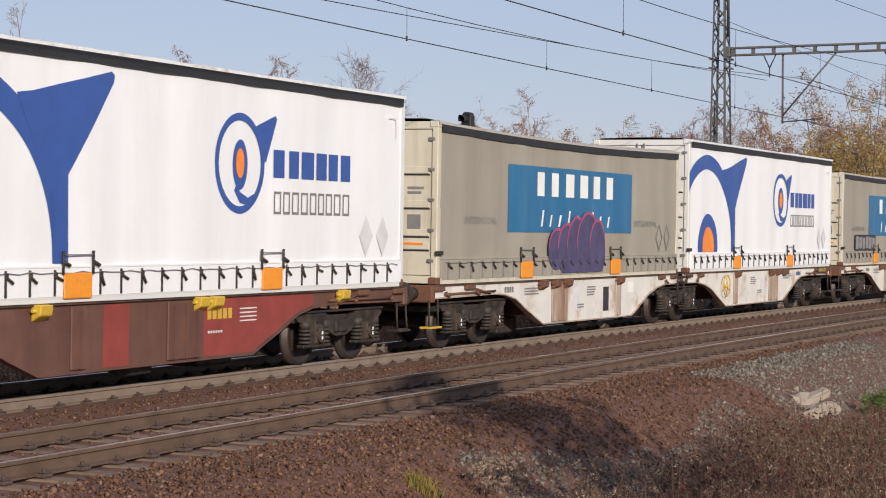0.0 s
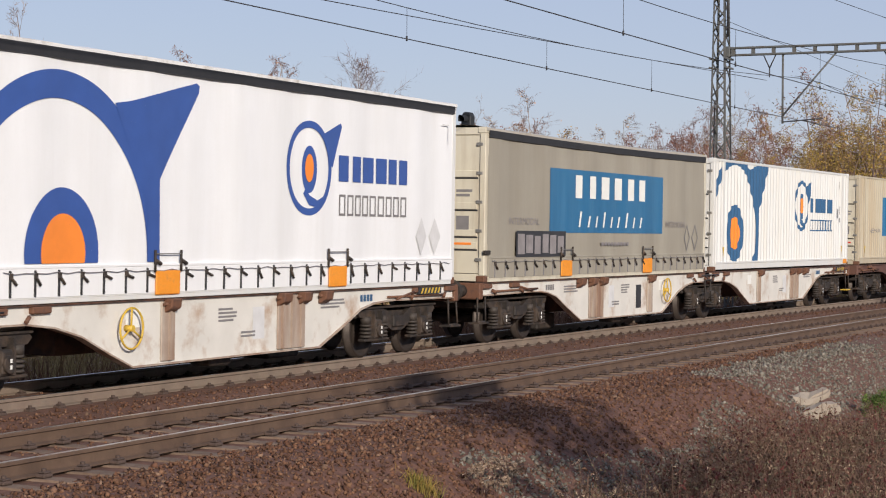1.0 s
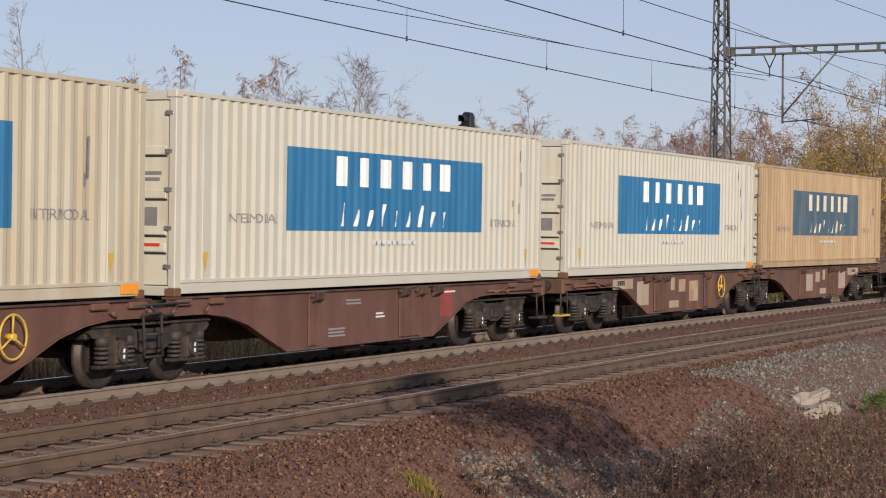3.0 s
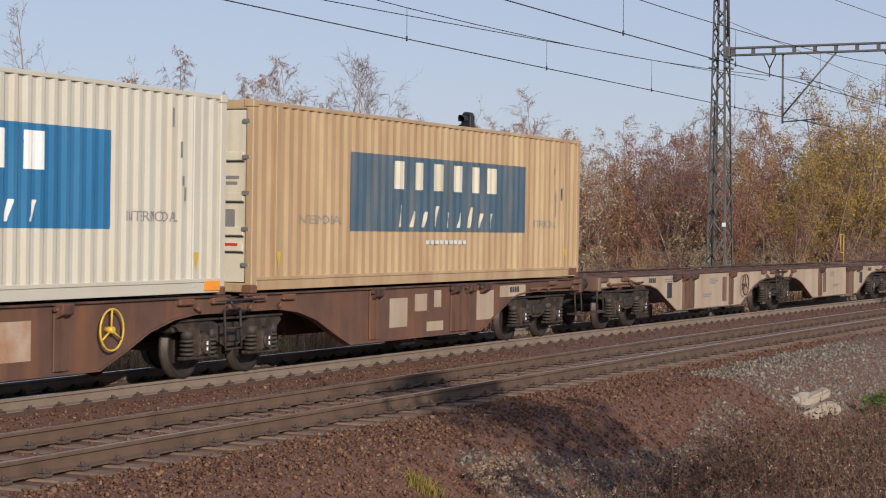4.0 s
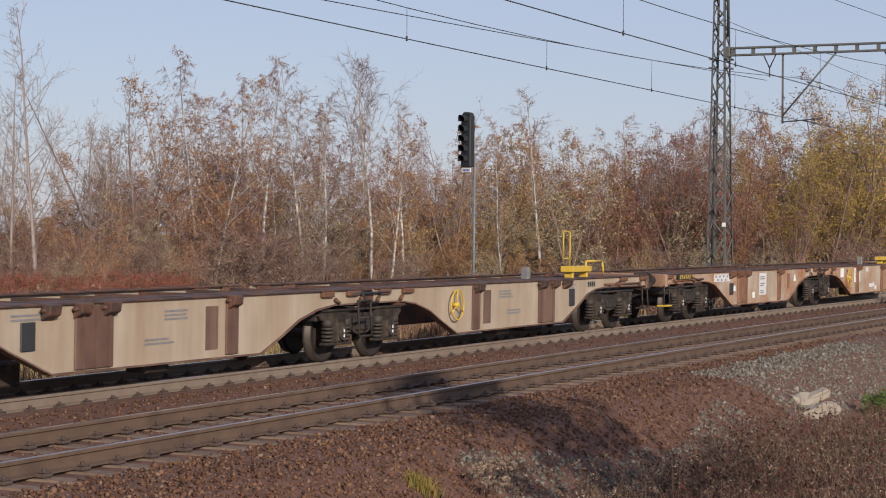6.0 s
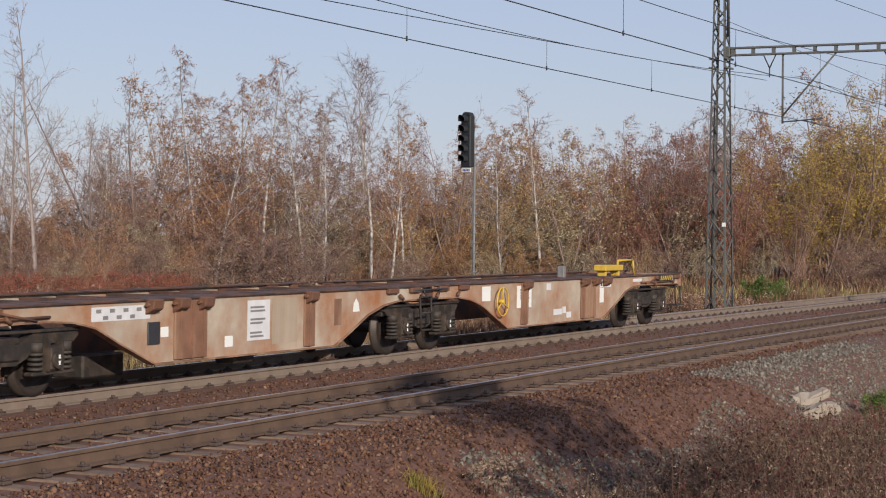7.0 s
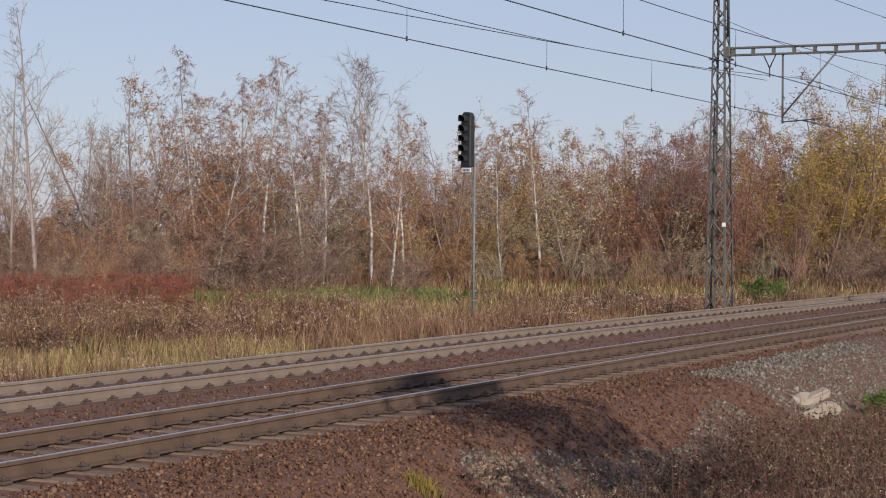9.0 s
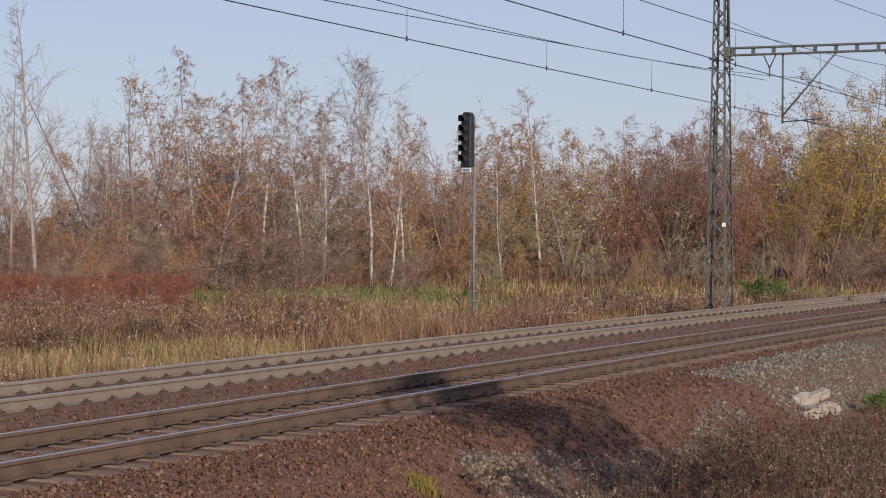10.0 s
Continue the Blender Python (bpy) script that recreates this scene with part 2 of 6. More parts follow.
POST = {"brown": PAINT["brown"], "umber": PAINT["umber"], "pale": material("rust-run stiffener", (0.44, 0.39, 0.33), 0.7, vary=0.15, scale=3, second=(0.19, 0.085, 0.04), second_amount=0.48, second_scale=2.5, streak=True, soft_edge=0.2),
        "cream": material("brown stiffener", (0.115, 0.062, 0.045), 0.7, vary=0.2, scale=3, second=(0.2, 0.13, 0.09), second_amount=0.3, second_scale=2, streak=True),
        "tan": material("rusty stiffener", (0.20, 0.10, 0.06), 0.75, vary=0.25, scale=3, second=(0.34, 0.22, 0.14), second_amount=0.35, second_scale=2, streak=True)}


def cylinder(bm, p, q, r, seg=8, r2=None, mat=0, caps=True):
    """A round bar from p to q."""
    p, q = Vector(p), Vector(q)
    turn = (q - p).to_track_quat("Z", "Y").to_matrix()
    rings = []
    for c, rr in ((p, r), (q, r if r2 is None else r2)):
        rings.append([bm.verts.new(c + turn @ Vector((math.cos(6.28318 * i / seg) * rr, math.sin(6.28318 * i / seg) * rr, 0))) for i in range(seg)])
    fs = [bm.faces.new((rings[0][i], rings[0][(i + 1) % seg], rings[1][(i + 1) % seg], rings[1][i])) for i in range(seg)]
    if caps:
        fs += [bm.faces.new(rings[0][::-1]), bm.faces.new(rings[1])]
    for f in fs:
        f.material_index = mat
        f.smooth = len(f.verts) == 4


def torus(bm, centre, axis, big, small, seg=18, sub=6):
    centre = Vector(centre)
    turn = Vector(axis).to_track_quat("Z", "Y").to_matrix()
    g = []
    for i in range(seg):
        a = 6.28318 * i / seg
        g.append([bm.verts.new(centre + turn @ Vector(((big + small * math.cos(6.28318 * j / sub)) * math.cos(a), (big + small * math.cos(6.28318 * j / sub)) * math.sin(a), small * math.sin(6.28318 * j / sub)))) for j in range(sub)])
    for i in range(seg):
        for j in range(sub):
            f = bm.faces.new((g[i][j], g[(i + 1) % seg][j], g[(i + 1) % seg][(j + 1) % sub], g[i][(j + 1) % sub]))
            f.smooth = True


def extrude_xz(bm, poly, y0, y1):
    """A plate of the outline poly (x, z) between two depths y."""
    a = [bm.verts.new((x, y0, z)) for x, z in poly]
    b = [bm.verts.new((x, y1, z)) for x, z in poly]
    n = len(poly)
    bm.faces.new(a)
    bm.faces.new(b[::-1])
    for i in range(n):
        bm.faces.new((a[i], b[i], b[(i + 1) % n], a[(i + 1) % n]))
    bmesh.ops.recalc_face_normals(bm, faces=bm.faces)


# corrugation: pitch 0.278 m, 36 mm deep
def corr(x):
    u = (x % 0.278) / 0.278
    pts = ((0.0, 0.0), (0.26, 0.0), (0.50, 0.036), (0.76, 0.036), (1.0, 0.0))
    for (a, ya), (b, yb) in zip(pts, pts[1:]):
        if u <= b:
            return ya + (yb - ya) * (u - a) / (b - a)
    return 0.0


def corr_breaks(x0, x1):
    out = [x0, x1]
    k = math.floor(x0 / 0.278)
    while k * 0.278 < x1:
        for u in (0.0, 0.26, 0.50, 0.76):
            x = (k + u) * 0.278
            if x0 + 1e-4 < x < x1 - 1e-4:
                out.append(x)
        k += 1
    return sorted(out)


def decal(name, spans, x0, x1, surf, mat, parent, step=0.02, lift=0.004, breaks=False, label=""):
    """Printed shape on a side wall: spans(x) gives (z0, z1) pairs; surf(x) the wall's depth."""
    xs = sorted(set([round(x, 4) for x in np.arange(x0, x1, step)] + [x1] + (corr_breaks(x0, x1) if breaks else [])))
    vs, fs = [], []
    for a, b in zip(xs, xs[1:]):
        if b - a < 1e-4:
            continue
        e = min(1e-4, (b - a) * 0.1)
        sa, sb = spans(a + e), spans(b - e)
        if len(sa) != len(sb):
            sa = sb = spans((a + b) / 2)
        for (l0, h0), (l1, h1) in zip(sa, sb):
            k = len(vs)
            ya, yb = surf(a) - lift, surf(b) - lift
            vs += [(a, ya, l0), (b, yb, l1), (b, yb, h1), (a, ya, h0)]
            fs.append((k, k + 1, k + 2, k + 3))
    return part(name, (vs, [], fs), mat, parent, label)


def poly_spans(*polys):
    def f(x):
        out = []
        for poly in polys:
            zs = []
            for (xa, za), (xb, zb) in zip(poly, poly[1:] + poly[:1]):
                if (xa <= x < xb) or (xb <= x < xa):
                    zs.append(za + (zb - za) * (x - xa) / (xb - xa))
            zs.sort()
            out += list(zip(zs[::2], zs[1::2]))
        return out
    return f


def rect(x0, x1, z0, z1):
    return [(x0, z0), (x1, z0), (x1, z1), (x0, z1)]


def ellipse_spans(cx, cz, rx, rz, rx2=0.0, rz2=0.0, floor=-99.0):
    def f(x):
        d = 1 - ((x - cx) / rx) ** 2
        if d <= 0:
            return []
        h = rz * math.sqrt(d)
        lo, hi = max(floor, cz - h), cz + h
        if rx2 and abs(x - cx) < rx2:
            g = rz2 * math.sqrt(1 - ((x - cx) / rx2) ** 2)
            return [(lo, max(lo, cz - g)), (cz + g, hi)] if cz - g > lo else [(cz + g, hi)]
        return [(lo, hi)]
    return f


def lettering(name, text, x, z, size, mat, parent, depth, label="", squeeze=1.0, length=None):
    """Words set in the built-in font on the near side of a thing."""
    cu = bpy.data.curves.new(name, "FONT")
    cu.body, cu.size = text, size
    tmp = bpy.data.objects.new(name, cu)
    scene.collection.objects.link(tmp)
    bpy.context.view_layer.update()
    me = bpy.data.meshes.new_from_object(tmp.evaluated_get(bpy.context.evaluated_depsgraph_get()))
    bpy.data.objects.remove(tmp)
    w = max(v.co.x for v in me.vertices)
    k = length / w if length else squeeze
    for v in me.vertices:
        v.co = (x + v.co.x * k, depth, z + v.co.y)
    me.materials.clear()
    me.materials.append(mat)
    ob = new(name, me)
    ob.parent = parent
    if label:
        ob["label"] = label
    return ob


def end_lettering(name, text, y, z, size, mat, parent, x):
    ob = lettering(name, text, 0, 0, size, mat, parent, 0)
    for v in ob.data.vertices:
        v.co = (x, y - v.co.x, z + v.co.z)
    return ob


def bars(name, rows, mat, parent, depth):
    """Small unreadable writing: bars (x, z, length, height)."""
    vs, fs = [], []
    for x, z, l, h in rows:
        k = len(vs)
        vs += [(x, depth, z), (x + l, depth, z), (x + l, depth, z + h), (x, depth, z + h)]
        fs.append((k, k + 1, k + 2, k + 3))
    return part(name, (vs, [], fs), mat, parent)


WORD_BIG = ((0.0, 0.13), (0.19, 0.31), (0.345, 0.50), (0.535, 0.68), (0.71, 0.83), (0.87, 0.99))    # six heavy blocks
WORD_WIDE = ((0.0, 0.085), (0.18, 0.265), (0.35, 0.46), (0.545, 0.65), (0.735, 0.825), (0.91, 1.0))
WORD_LOW = [(i / 9 + 0.008, (i + 1) / 9 - 0.016) for i in range(9)]                                 # nine thin ones


def name_blocks(c, surf, x0, x1, z0, z1, mat, breaks=False):
    w = x1 - x0
    for a, b in (WORD_BIG if x0 > 6 else WORD_WIDE):
        decal("name_block", lambda x: [(z0, z1)], x0 + a * w, x0 + b * w, surf, mat, c, 0.05, 0.009, breaks)


def thin_blocks(c, surf, x0, x1, z0, z1, mat, breaks=False, slant=0.0, stroke=0.035):
    w = x1 - x0
    polys = []
    for i, (a, b) in enumerate(WORD_LOW):
        xa, xb = x0 + a * w, x0 + b * w
        if slant:
            xm = (xa + xb) / 2
            hi = z1 if i % 3 == 0 else z0 + (z1 - z0) * 0.72
            polys = [[(xm - 0.04, z0), (xm + 0.05, z0), (xm + 0.05 + slant, hi), (xm - 0.04 + slant, hi)]]
        else:
            polys = [rect(xa, xa + stroke, z0, z1), rect(xb - stroke, xb, z0, z1), rect(xa + stroke, xb - stroke, z0, z0 + stroke), rect(xa + stroke, xb - stroke, z1 - stroke, z1)]
        decal("name_block", poly_spans(*polys), xa - 0.02, xb + 0.02 + abs(slant), surf, mat, c, 0.012, 0.009, breaks)


def emblems(c, surf, navy, low, corrugated=False):
    """The big arch with a horn and the small ring with a horn, in blue and orange."""
    b = corrugated
    if b:
        outer = ellipse_spans(1.85, 1.0, 2.15, 2.05, 1.87, 1.77, low)
        decal("arch_print", lambda x: [(lo, min(hi, 2.815)) for lo, hi in outer(x) if lo < 2.8], 0.18, 3.99, surf, navy, c, 0.01, 0.004, b)
        decal("horn_print", poly_spans([(2.70, 2.60), (3.02, 2.68), (3.24, 2.70), (3.70, 2.815), (4.84, 2.815), (4.74, 2.62), (4.38, 2.09), (4.04, 1.60), (4.0, 1.0), (3.90, low), (3.45, low), (3.62, 0.45), (3.72, 1.0), (3.57, 1.65), (3.16, 2.21)]), 2.70, 4.84, surf, navy, c, 0.02, 0.007, b)
    else:
        zt = 2.94
        arch = ellipse_spans(1.45, low, 2.36, zt - low, 2.03, zt - low - 0.36, low)
        decal("arch_print", arch, 0.03, 3.80, surf, navy, c, 0.01, 0.004, b)
        decal("horn_print", poly_spans([(2.70, zt - 0.34), (3.02, zt - 0.30), (4.72, zt + 0.06), (4.80, zt + 0.02), (4.78, zt - 0.08), (3.78, 1.62), (3.80, low), (3.47, low), (3.46, 1.3), (3.05, 2.0)]), 2.70, 4.80, surf, navy, c, 0.02, 0.007, b)
    if b:
        decal("pupil_ring_print", ellipse_spans(1.85, 0.98, 0.74, 0.75, 0, 0, low), 1.11, 2.59, surf, navy, c, 0.01, 0.005, b)
        decal("pupil_print", ellipse_spans(1.81, 0.98, 0.42, 0.43), 1.39, 2.23, surf, MAT["orange"], c, 0.01, 0.010, b)
    else:
        decal("pupil_ring_print", ellipse_spans(1.54, 0.62, 0.81, 0.84, 0, 0, low), 0.73, 2.35, surf, navy, c, 0.01, 0.005)
        decal("pupil_print", ellipse_spans(1.56, 0.62, 0.49, 0.51, 0, 0, low), 1.07, 2.05, surf, MAT["orange"], c, 0.01, 0.010)
    dz, dx = (-0.12, 0.23) if b else (0.0, 0.0)
    decal("ring_print", ellipse_spans(8.10 + dx, 1.92 + dz, 0.73, 0.74, 0.62, 0.63), 7.37 + dx, 8.83 + dx, surf, navy, c, 0.01, 0.004, b)
    decal("horn_print", poly_spans([(8.38 + dx, 2.50 + dz), (8.55 + dx, 2.48 + dz), (9.12 + dx, 2.67 + dz), (9.17 + dx, 2.62 + dz), (8.86 + dx, 1.95 + dz), (8.72 + dx, 2.05 + dz), (8.60 + dx, 2.32 + dz)]), 8.38 + dx, 9.17 + dx, surf, navy, c, 0.02, 0.007, b)
    decal("pupil_ring_print", ellipse_spans(8.10 + dx, 1.90 + dz, 0.23, 0.37), 7.87 + dx, 8.33 + dx, surf, navy, c, 0.01, 0.005, b)
    decal("tail_print", poly_spans([(8.0 + dx, 1.62 + dz), (8.1 + dx, 1.5 + dz), (8.35 + dx, 1.42 + dz), (8.6 + dx, 1.5 + dz), (8.62 + dx, 1.42 + dz), (8.4 + dx, 1.30 + dz), (8.1 + dx, 1.34 + dz), (7.92 + dx, 1.52 + dz)]), 7.92 + dx, 8.62 + dx, surf, navy, c, 0.02, 0.006, b)
    decal("pupil_print", ellipse_spans(8.09 + dx, 1.92 + dz, 0.13, 0.22), 7.96 + dx, 8.22 + dx, surf, MAT["orange"], c, 0.01, 0.011, b)
    name_blocks(c, surf, 9.08 + dx, 11.66 + dx, 1.74 + dz, 2.16 + dz, navy, b)
    thin_blocks(c, surf, 9.08 + dx, 11.66 + dx, 1.19 + dz, 1.53 + dz, MAT["print_grey"] if not b else navy, b)


def end_doors(c, H, leaf_mat, hw, rods=2):
    """The door end at x = 0: two leaves with ribs, hinges, locking rods and bars of small writing."""
    for side in (-1, 1):
        y0, y1 = sorted((side * 0.015, side * (hw - 0.12)))
        leaf = part("door", boxes((0.03, 0.08, y0, y1, 0.16, H - 0.16), bevel=0.008), leaf_mat, c)
        for z in (0.62, 0.86, 1.37, 1.98):
            part("rib", boxes((0.012, 0.032, y0 + 0.05, y1 - 0.05, z, z + 0.13), bevel=0.01), leaf_mat, leaf)
            part("gap", boxes((0.020, 0.0305, y0 + 0.04, y1 - 0.04, z - 0.03, z - 0.004)), MAT["print_dark"], leaf)
        for k in range(5):
            z = 0.42 + k * (H - 0.75) / 4
            part("hinge", boxes((-0.005, 0.05, side * (hw - 0.12) - 0.07, side * (hw - 0.12) + 0.07, z - 0.035, z + 0.035), bevel=0.01), MAT["steel"], leaf)
        bm = bmesh.new()
        cylinder(bm, (0.0, side * 0.09, 0.1), (0.0, side * 0.09, H - 0.1), 0.02)
        for z in (0.3, 1.1, 2.0, H - 0.3):
            box(bm, -0.012, 0.03, side * 0.09 - 0.05, side * 0.09 + 0.05, z - 0.03, z + 0.03)
        part("locking_rod", bm, MAT["steel"], leaf)
        part("lock_handle", boxes((-0.03, 0.0, min(side * 0.1, side * 0.48), max(side * 0.1, side * 0.48), 0.52, 0.555), bevel=0.008), MAT["dark"], leaf)
    vs, fs = [], []
    rnd = random.Random(int(H * 100))
    for (yy, zz, n, l, h) in ((0.02, H - 0.52, 1, 0.62, 0.10), (-0.35, 1.78, 4, 0.4, 0.04), (-0.35, 2.18 if H < 3 else 2.4, 4, 0.4, 0.04), (0.65, 1.7, 2, 0.35, 0.05)):
        for i in range(n):
            z, ll = zz - i * h * 1.7, l * rnd.uniform(0.75, 1.0)
            k = len(vs)
            vs += [(0.026, -yy * 1.0 + 0.0, z), (0.026, -yy + 0.0 - ll, z), (0.026, -yy - ll, z + h), (0.026, -yy, z + h)]
            fs.append((k, k + 1, k + 2, k + 3))
    part("writing", (vs, [], fs), MAT["print_grey"], c, "bars of small grey writing")
    part("data_plate", boxes((0.018, 0.03, -0.92, -0.66, 0.97, 1.25)), MAT["print_grey"], c)
    bm = boxes((0.008, 0.03, -0.98, -0.25, 0.70, 0.745), (0.008, 0.03, 0.2, 0.6, 0.70, 0.745))
    part("red_strip", bm, MAT["print_red"] if hw < 1.25 else MAT["orange"], c)


def frame_of_box(c, L, hw, H, mat, roof_mat, bottom_rail=0.24):
    """Corner posts, rails and castings that both kinds of box share."""
    for x0, x1 in ((0.0, 0.16), (L - 0.16, L)):
        for s in (-1, 1):
            part("corner_post", boxes((x0, x1, *sorted((s * hw, s * (hw - 0.12))), 0.118, H - 0.118), bevel=0.012), mat, c)
            for z in (0.0, H - 0.118):
                part("corner_casting", boxes((x0 - 0.006, x1 + 0.015, *sorted((s * (hw + 0.005), s * (hw - 0.165))), z, z + 0.118), bevel=0.012), MAT["rusty"] if z == 0 else mat, c)
        part("header", boxes((x0 + 0.01, x1 - 0.01, -hw + 0.12, hw - 0.12, H - 0.15, H - 0.01), bevel=0.01), mat, c)
        part("sill", boxes((x0 + 0.01, x1 - 0.01, -hw + 0.12, hw - 0.12, 0.01, 0.15), bevel=0.01), mat, c)
    for s in (-1, 1):
        part("bottom_rail", boxes((0.16, L - 0.16, *sorted((s * (hw - 0.002), s * (hw - 0.10))), 0.04, bottom_rail - 0.05), (0.16, L - 0.16, *sorted((s * (hw + 0.012), s * (hw - 0.10))), bottom_rail - 0.05, bottom_rail), bevel=0.006), mat, c)
    part("floor", boxes((0.16, L - 0.16, -hw + 0.1, hw - 0.1, 0.05, 0.16)), MAT["deck"], c)


BOX_L = 13.716


def corrugated_box(label, paint, print_kind):
    """A 45-foot steel container with trapezoid corrugation."""
    H, hw, L = 2.896, 1.235, BOX_L
    c = tagged(new("shipping_container"), label, "container", group="containers on the train")
    frame_of_box(c, L, hw, H, paint, paint)
    for s in (-1, 1):
        vs, fs = [], []
        xs = corr_breaks(0.16, L - 0.16)
        for x in xs:
            y = s * (hw - 0.008 - corr(x))
            vs += [(x, y, 0.19), (x, y, H - 0.06)]
        for i in range(len(xs) - 1):
            k = 2 * i
            fs.append((k, k + 2, k + 3, k + 1) if s < 0 else (k + 1, k + 3, k + 2, k))
        part("side_wall", (vs, [], fs), paint, c)
        part("top_rail", boxes((0.16, L - 0.16, *sorted((s * (hw - 0.004), s * (hw - 0.07))), H - 0.075, H - 0.012), bevel=0.006), paint, c)
        for x in (0.72, L - 0.90):
            part("stack_post", boxes((x, x + 0.18, *sorted((s * (hw + 0.002), s * (hw - 0.05))), 0.118, H - 0.07), bevel=0.01), paint, c)
    vs, fs = [], []
    xs = [x for x in np.arange(0.1, L - 0.05, 0.139)]
    for i, x in enumerate(xs):
        z = H - 0.03 + (0.018 if i % 2 else 0)
        vs += [(x, -hw + 0.06, z), (x, hw - 0.06, z)]
    for i in range(len(xs) - 1):
        fs.append((2 * i, 2 * i + 2, 2 * i + 3, 2 * i + 1))
    part("roof", (vs, [], fs), paint, c)
    end_doors(c, H, MAT["door_cream"] if print_kind != "emblem" else paint, 1.235)
    part("end_wall", boxes((L - 0.08, L - 0.05, -hw + 0.1, hw - 0.1, 0.1, H - 0.1)), paint, c)
    surf = lambda x: -(hw - 0.008 - corr(x))
    flat = -(hw + 0.009)
    for x in (0.73, L - 0.89):
        part("yellow_wedge", ([(x, flat, 0.62), (x + 0.14, flat, 0.62), (x + 0.07, flat, 0.34)], [], [(0, 2, 1)]), MAT["yellow"], c, "yellow stacking wedge mark")
    part("orange_plate", boxes((L - 0.58, L - 0.16, -hw - 0.016, -hw - 0.001, 0.07, 0.21), bevel=0.004), MAT["orange_flap"] if print_kind != "faded" else MAT["rusty"], c)
    if print_kind == "emblem":
        emblems(c, surf, MAT["navy_old"], 0.24, True)
    else:
        pm = MAT["panel_faded"] if print_kind == "faded" else MAT["panel_blue"]
        decal("blue_panel", lambda x: [(0.94, 2.24)], 3.24, 10.78, surf, pm, c, 0.5, 0.004, True)
        name_blocks(c, surf, 4.86, 9.24, 1.67, 2.15, MAT["print_white"] if print_kind != "faded" else MAT["door_cream"], True)
        thin_blocks(c, surf, 4.80, 9.24, 1.02, 1.40, MAT["print_white"] if print_kind != "faded" else MAT["door_cream"], True, slant=0.10)
        for x in (1.46, 11.10):
            w = 1.48 if x < 5 else 1.35
            decal_text(c, "INTERMODAL", x, 1.05, 0.2, w, surf)
        bars("web_line", [(6.1 + 0.2 * i, 0.72, 0.15, 0.07) for i in range(9)], MAT["print_pale"], c, -(hw - 0.003))
        end_lettering("size_mark", "45", 0.12 + 0.55, 0.93, 0.4, MAT["print_dark"], c, 0.010)
    rnd = random.Random(label)
    marks = [(12.2 + rnd.uniform(0, 0.5), rnd.uniform(1.2, 2.4), 0.05, rnd.uniform(0.12, 0.3)) for _ in range(4)]
    bars("side_marks", marks, MAT["print_grey"], c, -(hw - 0.003))
    return c


def decal_text(c, text, x, z, size, length, surf):
    """Words on the corrugated wall: the font's faces cut at the folds are pressed onto them."""
    ob = lettering("lettering", text, x, z, size, MAT["print_grey"], c, 0.0, length=length)
    bm = bmesh.new()
    bm.from_mesh(ob.data)
    for b in corr_breaks(x, x + length)[1:-1]:
        bmesh.ops.bisect_plane(bm, geom=bm.verts[:] + bm.edges[:] + bm.faces[:], plane_co=(b, 0, 0), plane_no=(1, 0, 0))
    for v in bm.verts:
        v.co.y = surf(v.co.x) - 0.006
    bm.to_mesh(ob.data)
    bm.free()


